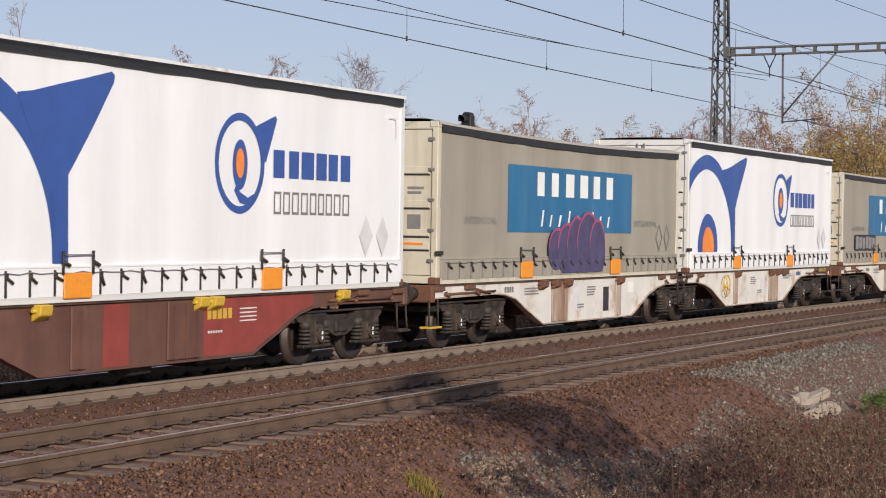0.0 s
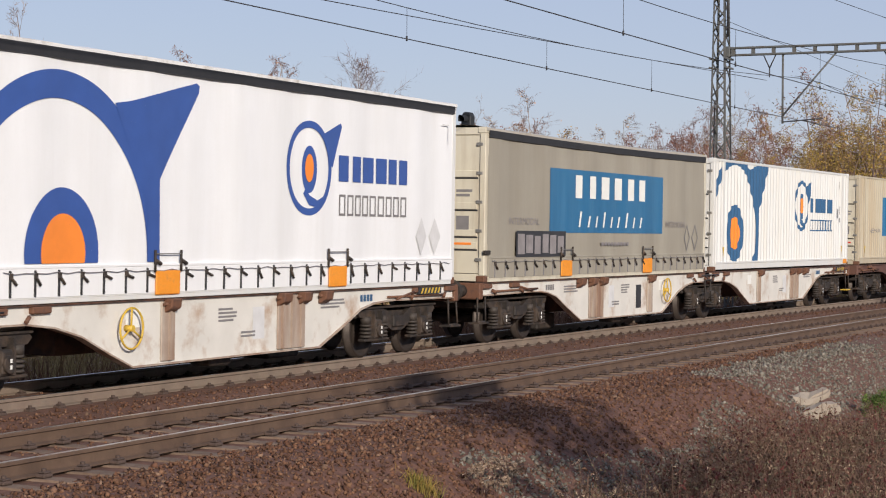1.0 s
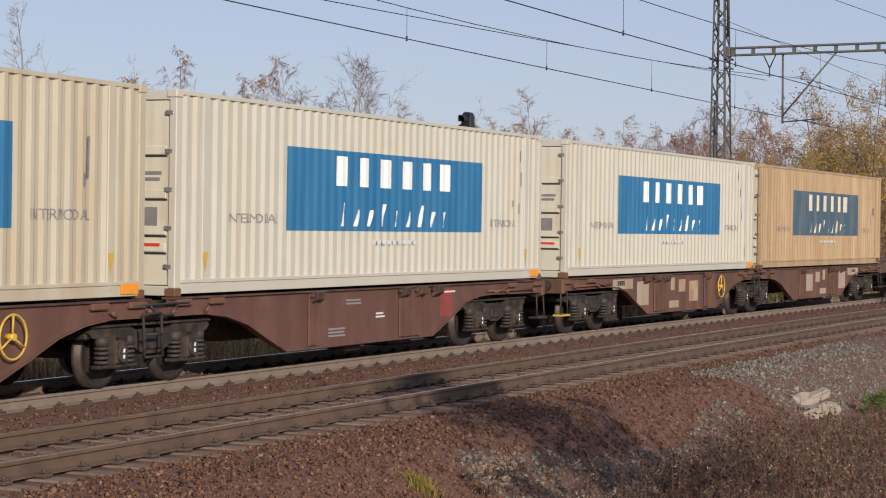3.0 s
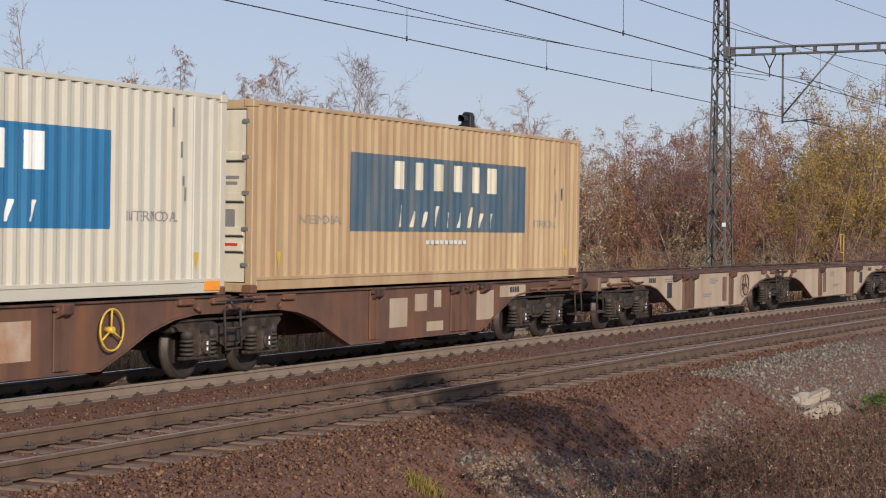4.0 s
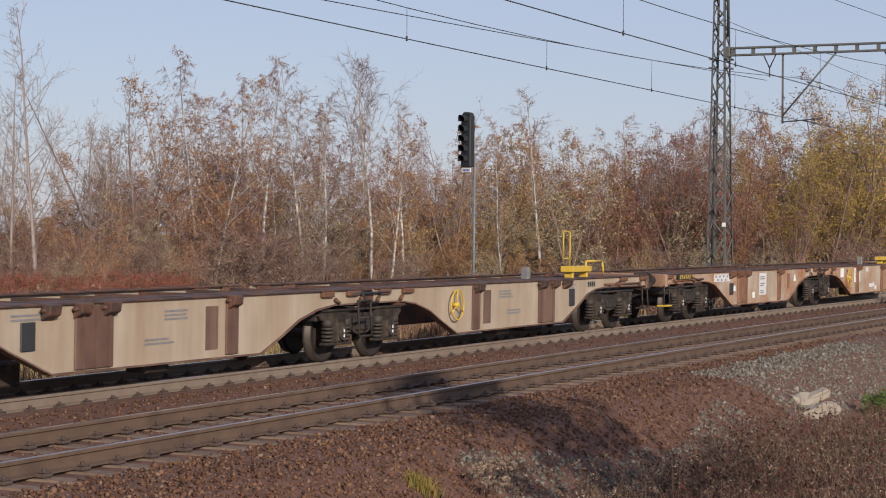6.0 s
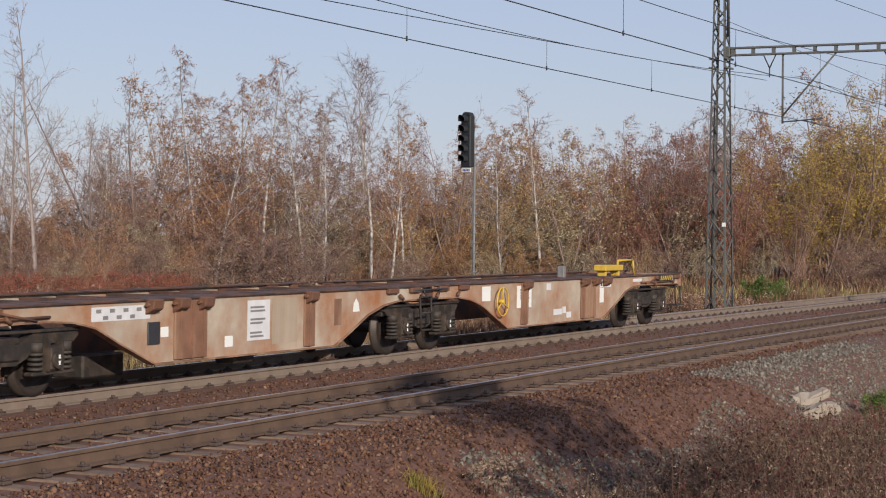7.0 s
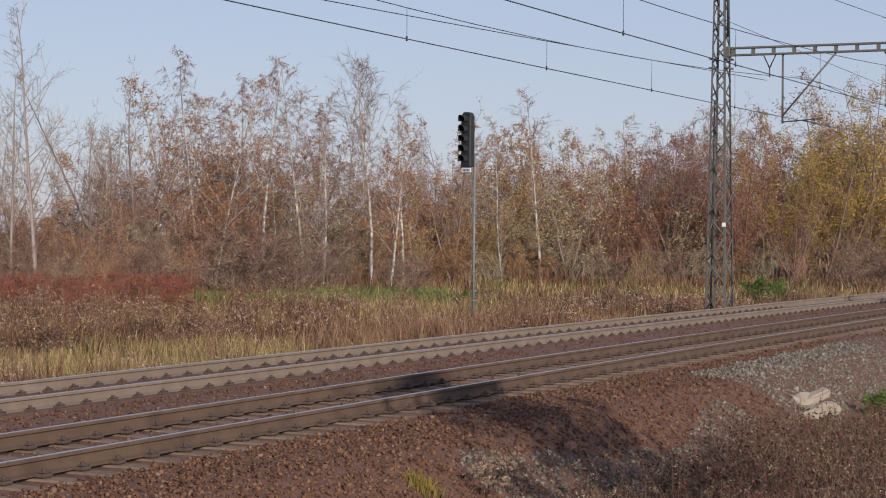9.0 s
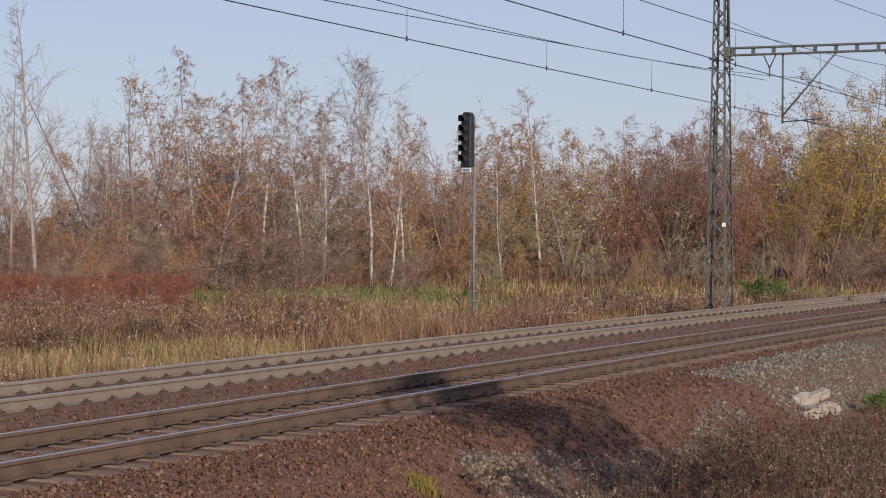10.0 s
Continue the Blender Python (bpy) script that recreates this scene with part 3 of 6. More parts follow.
def curtain_box(label, tarp, grey, seed):
    """A swap body with tarpaulin sides: roof, dark top band, boards with straps, orange flaps."""
    H, hw, L = (2.93 if grey else 3.27), 1.26, BOX_L
    rnd = random.Random(seed)
    c = tagged(new("swap_body"), label, "container", group="containers on the train")
    paint = MAT["door_cream"] if grey else MAT["white_paint"]
    frame_of_box(c, L, hw, H, paint, paint, 0.10)
    sag = (lambda x: (0.09 if seed == 2 else 0.04) * math.sin(math.pi * x / L)) if grey else (lambda x: 0.0)
    wav = lambda x: 0.010 * math.sin(x * 2.3 + seed) + 0.006 * math.sin(x * 5.1 + 2 * seed)
    surf0 = lambda x: -(hw - 0.01 - wav(x))
    surf = lambda x: surf0(x) - 0.013
    for s in (-1, 1):
        vs, fs = [], []
        xs = list(np.arange(0.12, L - 0.11, 0.12)) + [L - 0.12]
        zs = [0.10, 0.5, 0.9, 1.4, 1.9, 2.4, H - 0.15]
        for x in xs:
            for z in zs:
                b = 0.012 * math.sin(math.pi * min(1, max(0, (z - 0.4) / 2.3)))
                y = surf0(x) - b
                zz = z - (sag(x) if z > 2.5 else 0)
                vs.append((x, -s * y if s > 0 else y, zz))
        n = len(zs)
        for i in range(len(xs) - 1):
            for j in range(n - 1):
                k = i * n + j
                fs.append((k, k + n, k + n + 1, k + 1) if s < 0 else (k + 1, k + n + 1, k + n, k))
        ob = part("curtain", (vs, [], fs), tarp, c)
        for p in ob.data.polygons:
            p.use_smooth = True
        vs, fs = [], []
        for x in xs:                      # top band and roof edge
            g = sag(x)
            for dy, z in ((0.0, H - 0.20), (0.03, H - 0.19), (0.035, H - 0.06), (0.0, H - 0.04)):
                vs.append((x, s * (hw - 0.004 + dy), z - g))
        for i in range(len(xs) - 1):
            for j in range(3):
                k = i * 4 + j
                fs.append((k, k + 4, k + 5, k + 1) if s < 0 else (k + 1, k + 5, k + 4, k))
        part("top_band", (vs, [], fs), MAT["black_rubber"], c, "black band under the roof edge")
    vs, fs = [], []
    xs = list(np.arange(0.0, L + 0.01, L / 40))
    for x in xs:
        g = sag(x)
        bump = 0.012 * rnd.random()
        for y, z in ((-hw - 0.02, H - 0.07), (-hw - 0.02, H - 0.02 + bump * 0.5), (-hw + 0.25, H + 0.03), (0, H + 0.05), (hw - 0.25, H + 0.03), (hw + 0.02, H - 0.02), (hw + 0.02, H - 0.07)):
            vs.append((x, y, z - g + bump))
    for i in range(len(xs) - 1):
        for j in range(6):
            k = i * 7 + j
            fs.append((k, k + 7, k + 8, k + 1))
    part("roof", (vs, [], fs), material("weathered roof sheet", (0.42, 0.39, 0.34) if grey else (0.72, 0.72, 0.71), 0.6, vary=0.1, scale=2, bump=0.2, second=(0.3, 0.27, 0.22), second_amount=0.25), c)
    # boards below the tarpaulin, straps and flaps on the near side
    part("side_board", boxes((0.2, L - 0.12, -hw - 0.018, -hw + 0.02, 0.075, 0.46), (0.2, L - 0.12, -hw - 0.026, -hw + 0.02, 0.44, 0.475), bevel=0.006), tarp if not grey else MAT["grey_tarp"], c, "lower tarpaulin edge over the boards")
    part("bottom_rail", boxes((0.16, L - 0.16, -hw - 0.012, -hw + 0.05, -0.0, 0.068), bevel=0.006), paint, c)
    flaps = (3.98, 9.05) if not grey else (4.15, 9.25)
    x = 0.45
    while x < L - 0.25:
        if all(abs(x - f) > 0.3 for f in flaps):
            lean = rnd.uniform(-0.05, 0.05)
            bm = bmesh.new()
            box(bm, x - 0.017, x + 0.017, -hw - 0.034, -hw - 0.019, 0.09, 0.42)
            strap = part("strap", bm, MAT["black_rubber"] if not grey else MAT["print_grey"], c)
            bm = bmesh.new()
            cylinder(bm, (x, -hw - 0.04, 0.34), (x + 0.11 + lean, -hw - 0.045, 0.25 + lean), 0.02, 5)
            box(bm, x - 0.03, x + 0.03, -hw - 0.055, -hw - 0.03, 0.31, 0.39, bevel=0.006)
            part("buckle", bm, MAT["dark"], strap)
        x += 0.50 + rnd.uniform(-0.03, 0.03)
    bm = bmesh.new()
    px = None
    for i in range(60):
        xx = 0.3 + i * (L - 0.6) / 59
        pt = (xx, -hw - 0.04, 0.40 - 0.03 * abs(math.sin(i * 1.3)))
        if px:
            cylinder(bm, px, pt, 0.006, 4, caps=False)
        px = pt
    part("cord", bm, MAT["print_grey"], c)
    for f in flaps:
        fl = part("orange_flap", boxes((f - 0.31, f + 0.31, -hw - 0.05, -hw - 0.03, 0.05, 0.38), bevel=0.012), MAT["orange_flap"], c, "orange lifting-pocket flap")
        for dx in (-0.33, 0.33):
            bm = bmesh.new()
            cylinder(bm, (f + dx, -hw - 0.045, 0.36), (f + dx, -hw - 0.045, 0.66), 0.02, 5)
            cylinder(bm, (f + dx, -hw - 0.05, 0.52), (f + dx + 0.12, -hw - 0.06, 0.47), 0.028, 5)
            part("clamp", bm, MAT["dark"], fl)
        part("clamp_bar", boxes((f - 0.33, f + 0.33, -hw - 0.05, -hw - 0.035, 0.60, 0.615)), MAT["steel"], fl)
    end_doors(c, H, paint, 1.26)
    part("door_bracket", boxes((-0.05, 0.2, -hw - 0.05, -hw + 0.01, 0.52, 0.60), bevel=0.01), MAT["dark"], c)
    part("end_wall", boxes((L - 0.08, L - 0.05, -hw + 0.1, hw - 0.1, 0.1, H - 0.1)), paint, c)
    for x in (12.25, 12.85):
        dm = MAT["print_pale"] if not grey else MAT["print_grey"]
        o, i = 0.24, 0.19
        spans = poly_spans([(x - o, 0.86), (x, 0.86 - 0.33), (x + o, 0.86), (x, 0.86 + 0.33)])
        inner = poly_spans([(x - i, 0.86), (x, 0.86 - 0.27), (x + i, 0.86), (x, 0.86 + 0.27)])

        def hollow(xx, a=spans, b=inner):
            oa, ob = a(xx), b(xx)
            return [(oa[0][0], ob[0][0]), (ob[0][1], oa[0][1])] if oa and ob else oa
        decal("placard", hollow if grey else spans, x - o, x + o, surf, dm, c, 0.02, 0.006)
    if grey:
        decal("blue_panel", lambda x: [(0.95, 2.27)], 3.22, 10.35, surf, MAT["panel_blue"], c, 0.12, 0.004)
        name_blocks(c, surf, 4.70, 9.05, 1.68, 2.16, MAT["print_white"])
        thin_blocks(c, surf, 4.72, 9.0, 1.07, 1.40, MAT["print_white"], slant=0.09)
        for x in (1.15, 10.55):
            ob = lettering("lettering", "INTERMODAL", x, 1.10, 0.2, MAT["print_faint"], c, 0.0, length=1.55)
            for v in ob.data.vertices:
                v.co.y = surf(v.co.x) - 0.006
        bars("web_line", [(6.2 + 0.2 * i, 0.68, 0.15, 0.07) for i in range(9)], MAT["print_faint"], c, -hw - 0.035)
    else:
        emblems(c, surf, MAT["navy"], 0.50)
        bars("edge_mark", [(13.05, H - 0.42, 0.28, 0.018), (13.31, H - 0.75, 0.018, 0.33)], MAT["print_pale"], c, -hw - 0.03)
    return c


def graffiti_purple(c):
    surf = lambda x: -1.300
    for i, (cx, w, top) in enumerate(((5.75, 0.5, 0.95), (6.3, 0.55, 1.06), (6.85, 0.6, 1.2), (7.5, 0.7, 1.3), (8.05, 0.5, 1.15))):
        spans = ellipse_spans(cx, 0.62, w, top - 0.62 + 0.1)
        decal("graffiti", lambda x, f=spans: [(max(0.12, a), b) for a, b in f(x)], cx - w + 0.01, cx + w - 0.01, surf, MAT["graffiti"], c, 0.04, 0.003 * i + 0.0, label="purple spray-painted blob")
        ring = ellipse_spans(cx, 0.62, w, top - 0.62 + 0.1, w - 0.05, top - 0.62 + 0.04, 0.62)
        decal("graffiti_line", ring, cx - w + 0.02, cx + w - 0.02, surf, MAT["graffiti_pink"], c, 0.03, 0.003 * i + 0.002)


def graffiti_tag(c):
    surf = lambda x: -1.292
    polys = [rect(1.55 + 0.42 * i, 1.55 + 0.42 * i + 0.34, 0.52 + 0.02 * (i % 2), 0.92 - 0.02 * (i % 3)) for i in range(6)]
    decal("graffiti", poly_spans(rect(1.47, 4.1, 0.46, 0.98)), 1.47, 4.1, surf, MAT["print_dark"], c, 0.3, 0.0, label="black and silver spray-painted shapes")
    decal("graffiti_fill", poly_spans(*polys), 1.5, 4.1, surf, MAT["print_faint"], c, 0.02, 0.004)
# ---- wagons ----
BELLY = [(0.62, 0.96), (3.3, 0.98), (3.9, 0.95), (4.4, 0.86), (5.0, 0.62), (5.85, 0.31), (11.2, 0.30), (11.8, 0.52), (12.4, 0.76), (13.0, 0.90), (13.6, 0.96), (14.55, 0.96)]


def bogie_meshes():
    """One bogie: frame, wheels, springs, boxes, all about its own centre at rail height."""
    out = []
    for s in (-1, 1):
        y0, y1 = s * 0.96, s * 1.06
        bm = bmesh.new()
        extrude_xz(bm, [(-1.52, 0.78), (-1.45, 0.84), (-0.62, 0.86), (-0.40, 0.78), (-0.15, 0.66), (0.15, 0.66), (0.40, 0.78), (0.62, 0.86), (1.45, 0.84), (1.52, 0.78), (1.42, 0.70), (0.62, 0.68), (0.40, 0.52), (0.18, 0.44), (-0.18, 0.44), (-0.40, 0.52), (-0.62, 0.68), (-1.42, 0.70)], min(y0, y1), max(y0, y1))
        box(bm, -0.22, 0.22, min(s * 1.03, s * 1.10), max(s * 1.03, s * 1.10), 0.50, 0.70, 0.02)
        box(bm, -1.5, 1.5, min(s * 0.94, s * 1.10), max(s * 0.94, s * 1.10), 0.835, 0.87, 0.01)
        out.append(("side_frame", bm, MAT["dark"], None))
        for x in (-0.9, 0.9):
            bm = bmesh.new()
            box(bm, x - 0.13, x + 0.13, min(s * 0.98, s * 1.16), max(s * 0.98, s * 1.16), 0.34, 0.66, 0.03)
            cylinder(bm, (x, s * 1.14, 0.48), (x, s * 1.20, 0.48), 0.11, 12)
            box(bm, x - 0.46, x + 0.46, min(s * 0.98, s * 1.12), max(s * 0.98, s * 1.12), 0.29, 0.34, 0.015)
            box(bm, x - 0.17, x - 0.12, min(s * 1.0, s * 1.15), max(s * 1.0, s * 1.15), 0.34, 0.80)
            box(bm, x + 0.12, x + 0.17, min(s * 1.0, s * 1.15), max(s * 1.0, s * 1.15), 0.34, 0.80)
            out.append(("axle_box", bm, MAT["dark"], None))
            for z in (0.42, 0.50):
                out.append(("white_mark", boxes((x - 0.02, x + 0.02, *sorted((s * 1.205, s * 1.208)), z, z + 0.05)), MAT["print_white"], None))
            for dx in (-0.31, 0.31):
                bm = bmesh.new()
                for k in range(4):
                    torus(bm, (x + dx, s * 1.05, 0.375 + k * 0.062), (0, 0.0, 1), 0.085, 0.026, 10, 4)
                cylinder(bm, (x + dx, s * 1.05, 0.33), (x + dx, s * 1.05, 0.60), 0.055, 8)
                cylinder(bm, (x + dx, s * 1.05, 0.59), (x + dx, s * 1.05, 0.71), 0.10, 8)
                out.append(("coil_spring", bm, MAT["spring"], None))
    for x in (-0.9, 0.9):
        for s in (-1, 1):
            bm = bmesh.new()
            prof = [(0.0, 0.08), (0.16, 0.07), (0.17, 0.03), (0.37, 0.025), (0.39, 0.065), (0.46, 0.065), (0.462, -0.04), (0.49, -0.06), (0.39, -0.065), (0.17, -0.03), (0.0, -0.06)]
            seg = 28
            rings = [[bm.verts.new((x + r * math.cos(6.28318 * i / seg), s * (0.755 + d), 0.46 + r * math.sin(6.28318 * i / seg))) for r, d in prof] for i in range(seg)]
            for i in range(seg):
                for j in range(len(prof) - 1):
                    q = [rings[i][j], rings[(i + 1) % seg][j], rings[(i + 1) % seg][j + 1], rings[i][j + 1]]
                    f = bm.faces.new(q)
                    f.smooth = True
                    f.material_index = 1 if j == 5 else 0
            bmesh.ops.remove_doubles(bm, verts=bm.verts, dist=1e-5)
            bmesh.ops.recalc_face_normals(bm, faces=bm.faces)
            out.append(("wheel", bm, [MAT["wheel"], MAT["tread"]], None))
        bm = bmesh.new()
        cylinder(bm, (x, -1.0, 0.46), (x, 1.0, 0.46), 0.085, 10)
        out.append(("axle", bm, MAT["dark"], None))
        bm = boxes((x - 0.62 if x > 0 else x + 0.50, x - 0.50 if x > 0 else x + 0.62, -0.95, 0.95, 0.40, 0.56), bevel=0.02)
        for s in (-1, 1):
            sx = -0.52 if x > 0 else 0.52
            box(bm, x + sx - 0.05, x + sx + 0.05, s * 0.75 - 0.05, s * 0.75 + 0.05, 0.28, 0.62, 0.02)
        out.append(("brake_beam", bm, MAT["dark"], None))
    out.append(("bolster", boxes((-0.35, 0.35, -1.0, 1.0, 0.52, 0.78), (-0.2, 0.2, -0.25, 0.25, 0.78, 0.98), (-1.5, -1.4, -1.0, 1.0, 0.68, 0.8), (1.4, 1.5, -1.0, 1.0, 0.68, 0.8), bevel=0.02), MAT["dark"], None))
    meshes = []
    for name, bm, mat, _ in out:
        me = bpy.data.meshes.new(name)
        bm.to_mesh(me)
        bm.free()
        for m in (mat if isinstance(mat, list) else [mat]):
            me.materials.append(m)
        meshes.append((name, me))
    return meshes


BOGIE = bogie_meshes()


def bogie(parent, x, m):
    frame_ob = None
    for name, me in BOGIE[::-1]:
        ob = new(name if frame_ob else "bogie", me)
        if frame_ob is None:
            frame_ob = ob
            ob.parent = parent
            ob.matrix_basis = m
        else:
            ob.parent = frame_ob
    return frame_ob


def chassis(wagon, unit, m, style, brake_wheel, seed):
    """One unit's frame from its outer end (0) to the joint (14.8)."""
    rnd = random.Random(seed)
    paint, post = PAINT[style], POST[style]
    X = (lambda u: u) if unit == 0 else (lambda u: 14.8 - u)

    def rng(a, b):
        return sorted((X(a), X(b)))

    def strip(bm, u0, u1, y0, y1, z0, z1, bevel=0.0):
        a, b = rng(u0, u1)
        box(bm, a, b, min(y0, y1), max(y0, y1), z0, z1, bevel)

    bm = bmesh.new()                                  # spine and cross members
    strip(bm, 0.62, 14.55, -0.22, 0.22, 0.86, 1.14)
    strip(bm, 4.6, 11.6, -0.25, 0.25, 0.42, 0.86)
    for u in (0.75, 2.05, 3.5, 4.9, 6.1, 7.0, 8.3, 9.5, 10.4, 11.6, 13.0, 14.3):
        strip(bm, u - 0.09, u + 0.09, -1.16, 1.16, 0.98, 1.15)
    ch = part("chassis", bm, MAT["deck"], wagon)
    ch.matrix_basis = m
    for s in (-1, 1):
        bm = bmesh.new()
        poly = [(X(u), z) for u, z in BELLY] + [(X(14.55), 1.17), (X(0.62), 1.17)]
        extrude_xz(bm, poly, min(s * 1.17, s * 1.20), max(s * 1.17, s * 1.20))
        part("side_sill", bm, paint, ch)
        bm = bmesh.new()                              # bottom flange that follows the belly, and the dark top flange
        for (ua, za), (ub, zb) in zip(BELLY, BELLY[1:]):
            vs = [bm.verts.new((X(u), s * y, z)) for u, z, y in ((ua, za - 0.02, 1.10), (ub, zb - 0.02, 1.10), (ub, zb - 0.02, 1.235), (ua, za - 0.02, 1.235), (ua, za + 0.004, 1.10), (ub, zb + 0.004, 1.10), (ub, zb + 0.004, 1.235), (ua, za + 0.004, 1.235))]
            for q in ((0, 1, 2, 3), (4, 5, 6, 7), (0, 1, 5, 4), (3, 2, 6, 7)):
                bm.faces.new([vs[i] for i in q])
        bmesh.ops.recalc_face_normals(bm, faces=bm.faces)
        part("lower_flange", bm, post, ch)
        bm = bmesh.new()
        strip(bm, 0.62, 14.55, s * 1.09, s * 1.245, 1.172, 1.20, 0.005)
        part("upper_flange", bm, MAT["deck"], ch)
        for u0, u1 in (((7.30, 8.20), (10.15, 10.50)) if seed < 0 else ((6.35, 7.22), (10.15, 10.50))):
            bm = bmesh.new()
            strip(bm, u0, u1, s * 1.203, s * 1.232, 0.33, 1.15, 0.01)
            for k in range(3 if u1 - u0 > 0.5 else 1):
                uu = u0 + 0.12 + 0.3 * k
                strip(bm, uu, uu + 0.05, s * 1.22, s * 1.262, 0.34, 1.1)
            part("stiffener", bm, post, ch)
        for u in ((3.0, 7.0, 7.4, 11.2) if seed < 0 else (5.75, 6.45, 7.1, 10.3)):
            bm = bmesh.new()
            a, b = rng(u - 0.13, u + 0.13)
            vs = [bm.verts.new(c) for c in ((a, s * 1.2, 1.20), (b, s * 1.2, 1.20), (b, s * 1.36, 1.19), (a, s * 1.36, 1.19), (a, s * 1.2, 0.98), (b, s * 1.2, 0.98), (b, s * 1.34, 1.06), (a, s * 1.34, 1.06))]
            for q in ((0, 1, 2, 3), (4, 5, 6, 7), (0, 1, 5, 4), (3, 2, 6, 7), (0, 3, 7, 4), (1, 2, 6, 5)):
                bm.faces.new([vs[i] for i in q])
            bmesh.ops.recalc_face_normals(bm, faces=bm.faces)
            bmesh.ops.bevel(bm, geom=bm.edges[:], offset=0.012, segments=1, affect="EDGES")
            cylinder(bm, (X(u) - 0.2, s * 1.27, 1.12), (X(u) + 0.2, s * 1.27, 1.12), 0.025, 6)
            part("hinged_spigot", bm, MAT["yellow"] if seed < 0 else MAT["rusty"] if style in ("pale", "tan") else MAT["deck"], ch)
        for u in (0.85, 2.2, 13.3, 14.2):
            bm = bmesh.new()
            strip(bm, u - 0.2, u + 0.2, s * 1.1, s * 1.27, 1.08, 1.17, 0.015)
            strip(bm, u - 0.06, u + 0.06, s * 1.08, s * 1.2, 1.17, 1.20, 0.01)
            cylinder(bm, (X(u + 0.25), s * 1.25, 1.05), (X(u + 0.35), s * 1.27, 0.98), 0.03, 6)
            part("twist_lock", bm, MAT["rusty"], ch)
        # long linkage rods and a hose loop over the bogie
        bm = bmesh.new()
        cylinder(bm, (X(1.1), s * 1.24, 1.02), (X(3.4), s * 1.23, 1.03), 0.022, 6)
        cylinder(bm, (X(2.4), s * 1.25, 1.10), (X(3.1), s * 1.25, 0.99), 0.018, 6)
        part("release_rod", bm, MAT["rusty"], ch)
    # headstock, buffers, hook, steps, at the outer end
    bm = bmesh.new()
    strip(bm, 0.50, 0.66, -1.25, 1.25, 0.88, 1.19, 0.02)
    part("headstock", bm, post if style != "pale" else MAT["rusty"], ch)
    for s in (-1, 1):
        bm = bmesh.new()
        cylinder(bm, (X(0.52), s * 0.875, 1.04), (X(0.22), s * 0.875, 1.04), 0.115, 12)
        cylinder(bm, (X(0.24), s * 0.875, 1.04), (X(0.05), s * 0.875, 1.04), 0.085, 12)
        cylinder(bm, (X(0.07), s * 0.875, 1.04), (X(0.01), s * 0.875, 1.04), 0.22, 14)
        part("buffer", bm, MAT["dark"], ch)
        bm = bmesh.new()
        cylinder(bm, (X(0.5), s * 1.2, 0.92), (X(0.46), s * 1.22, 0.45), 0.018, 6)
        cylinder(bm, (X(0.85), s * 1.2, 0.92), (X(0.85), s * 1.22, 0.45), 0.018, 6)
        cylinder(bm, (X(0.46), s * 1.22, 0.46), (X(0.85), s * 1.22, 0.46), 0.018, 6)
        hanger = part("step", bm, MAT["dark"], ch)
        bm = bmesh.new()
        strip(bm, 0.42, 0.90, s * 1.06, s * 1.27, 0.42, 0.455)
        part("tread", bm, MAT["yellow"] if seed % 3 == 0 else MAT["dark"], hanger)
    bm = bmesh.new()
    cylinder(bm, (X(0.5), 0, 1.0), (X(0.02), 0, 0.98), 0.05, 8)
    cylinder(bm, (X(0.45), 0.35, 0.9), (X(0.15), 0.4, 0.45), 0.025, 6)
    cylinder(bm, (X(0.15), 0.4, 0.45), (X(0.0), 0.3, 0.6), 0.025, 6)
    part("coupling", bm, MAT["dark"], ch)
    bm = bmesh.new()
    strip(bm, 5.2, 6.2, -0.5, 0.5, 0.10, 0.43, 0.03)
    part("brake_cylinder", bm, MAT["dark"], ch)
    for u0, u1, y1, z0, z1 in ((8.3, 8.9, -1.05, 0.16, 0.31),):
        bm = bmesh.new()
        strip(bm, u0, u1, y1, -0.7, z0, z1, 0.03)
        part("air_tank", bm, MAT["dark"], ch)
    if brake_wheel:
        u, z = (11.62 if style == "tan" else 11.35), 0.82
        bm = bmesh.new()
        torus(bm, (X(u), -1.30, z), (0, 1, 0), 0.275, 0.016, 24, 6)
        for k in range(3):
            a = 2.094 * k + 1.57
            cylinder(bm, (X(u), -1.29, z), (X(u) + 0.27 * math.cos(a), -1.30, z + 0.27 * math.sin(a)), 0.015, 5)
        cylinder(bm, (X(u), -1.33, z), (X(u), -1.19, z), 0.045, 8)
        part("brake_wheel", bm, MAT["yellow"] if seed != 8 else MAT["deck"], ch, "three-spoked handbrake wheel")
    # painted plates and bars of small writing on the near side
    def plate(name, u0, u1, z0, z1, mat, y=-1.2045):
        a, b = rng(u0, u1)
        return part(name, boxes((a, b, y, y + 0.003, z0, z1)), mat, ch)

    def writing(u, z, n, l, mat, y=-1.2065):
        a = min(X(u), X(u + l))
        bars("writing", [(a, z - 0.055 * i, l * rnd.uniform(0.7, 1.0), 0.03) for i in range(n)], mat, ch, y)

    dark_style = style in ("brown", "umber")
    ink = MAT["print_pale"] if dark_style else MAT["print_grey"]
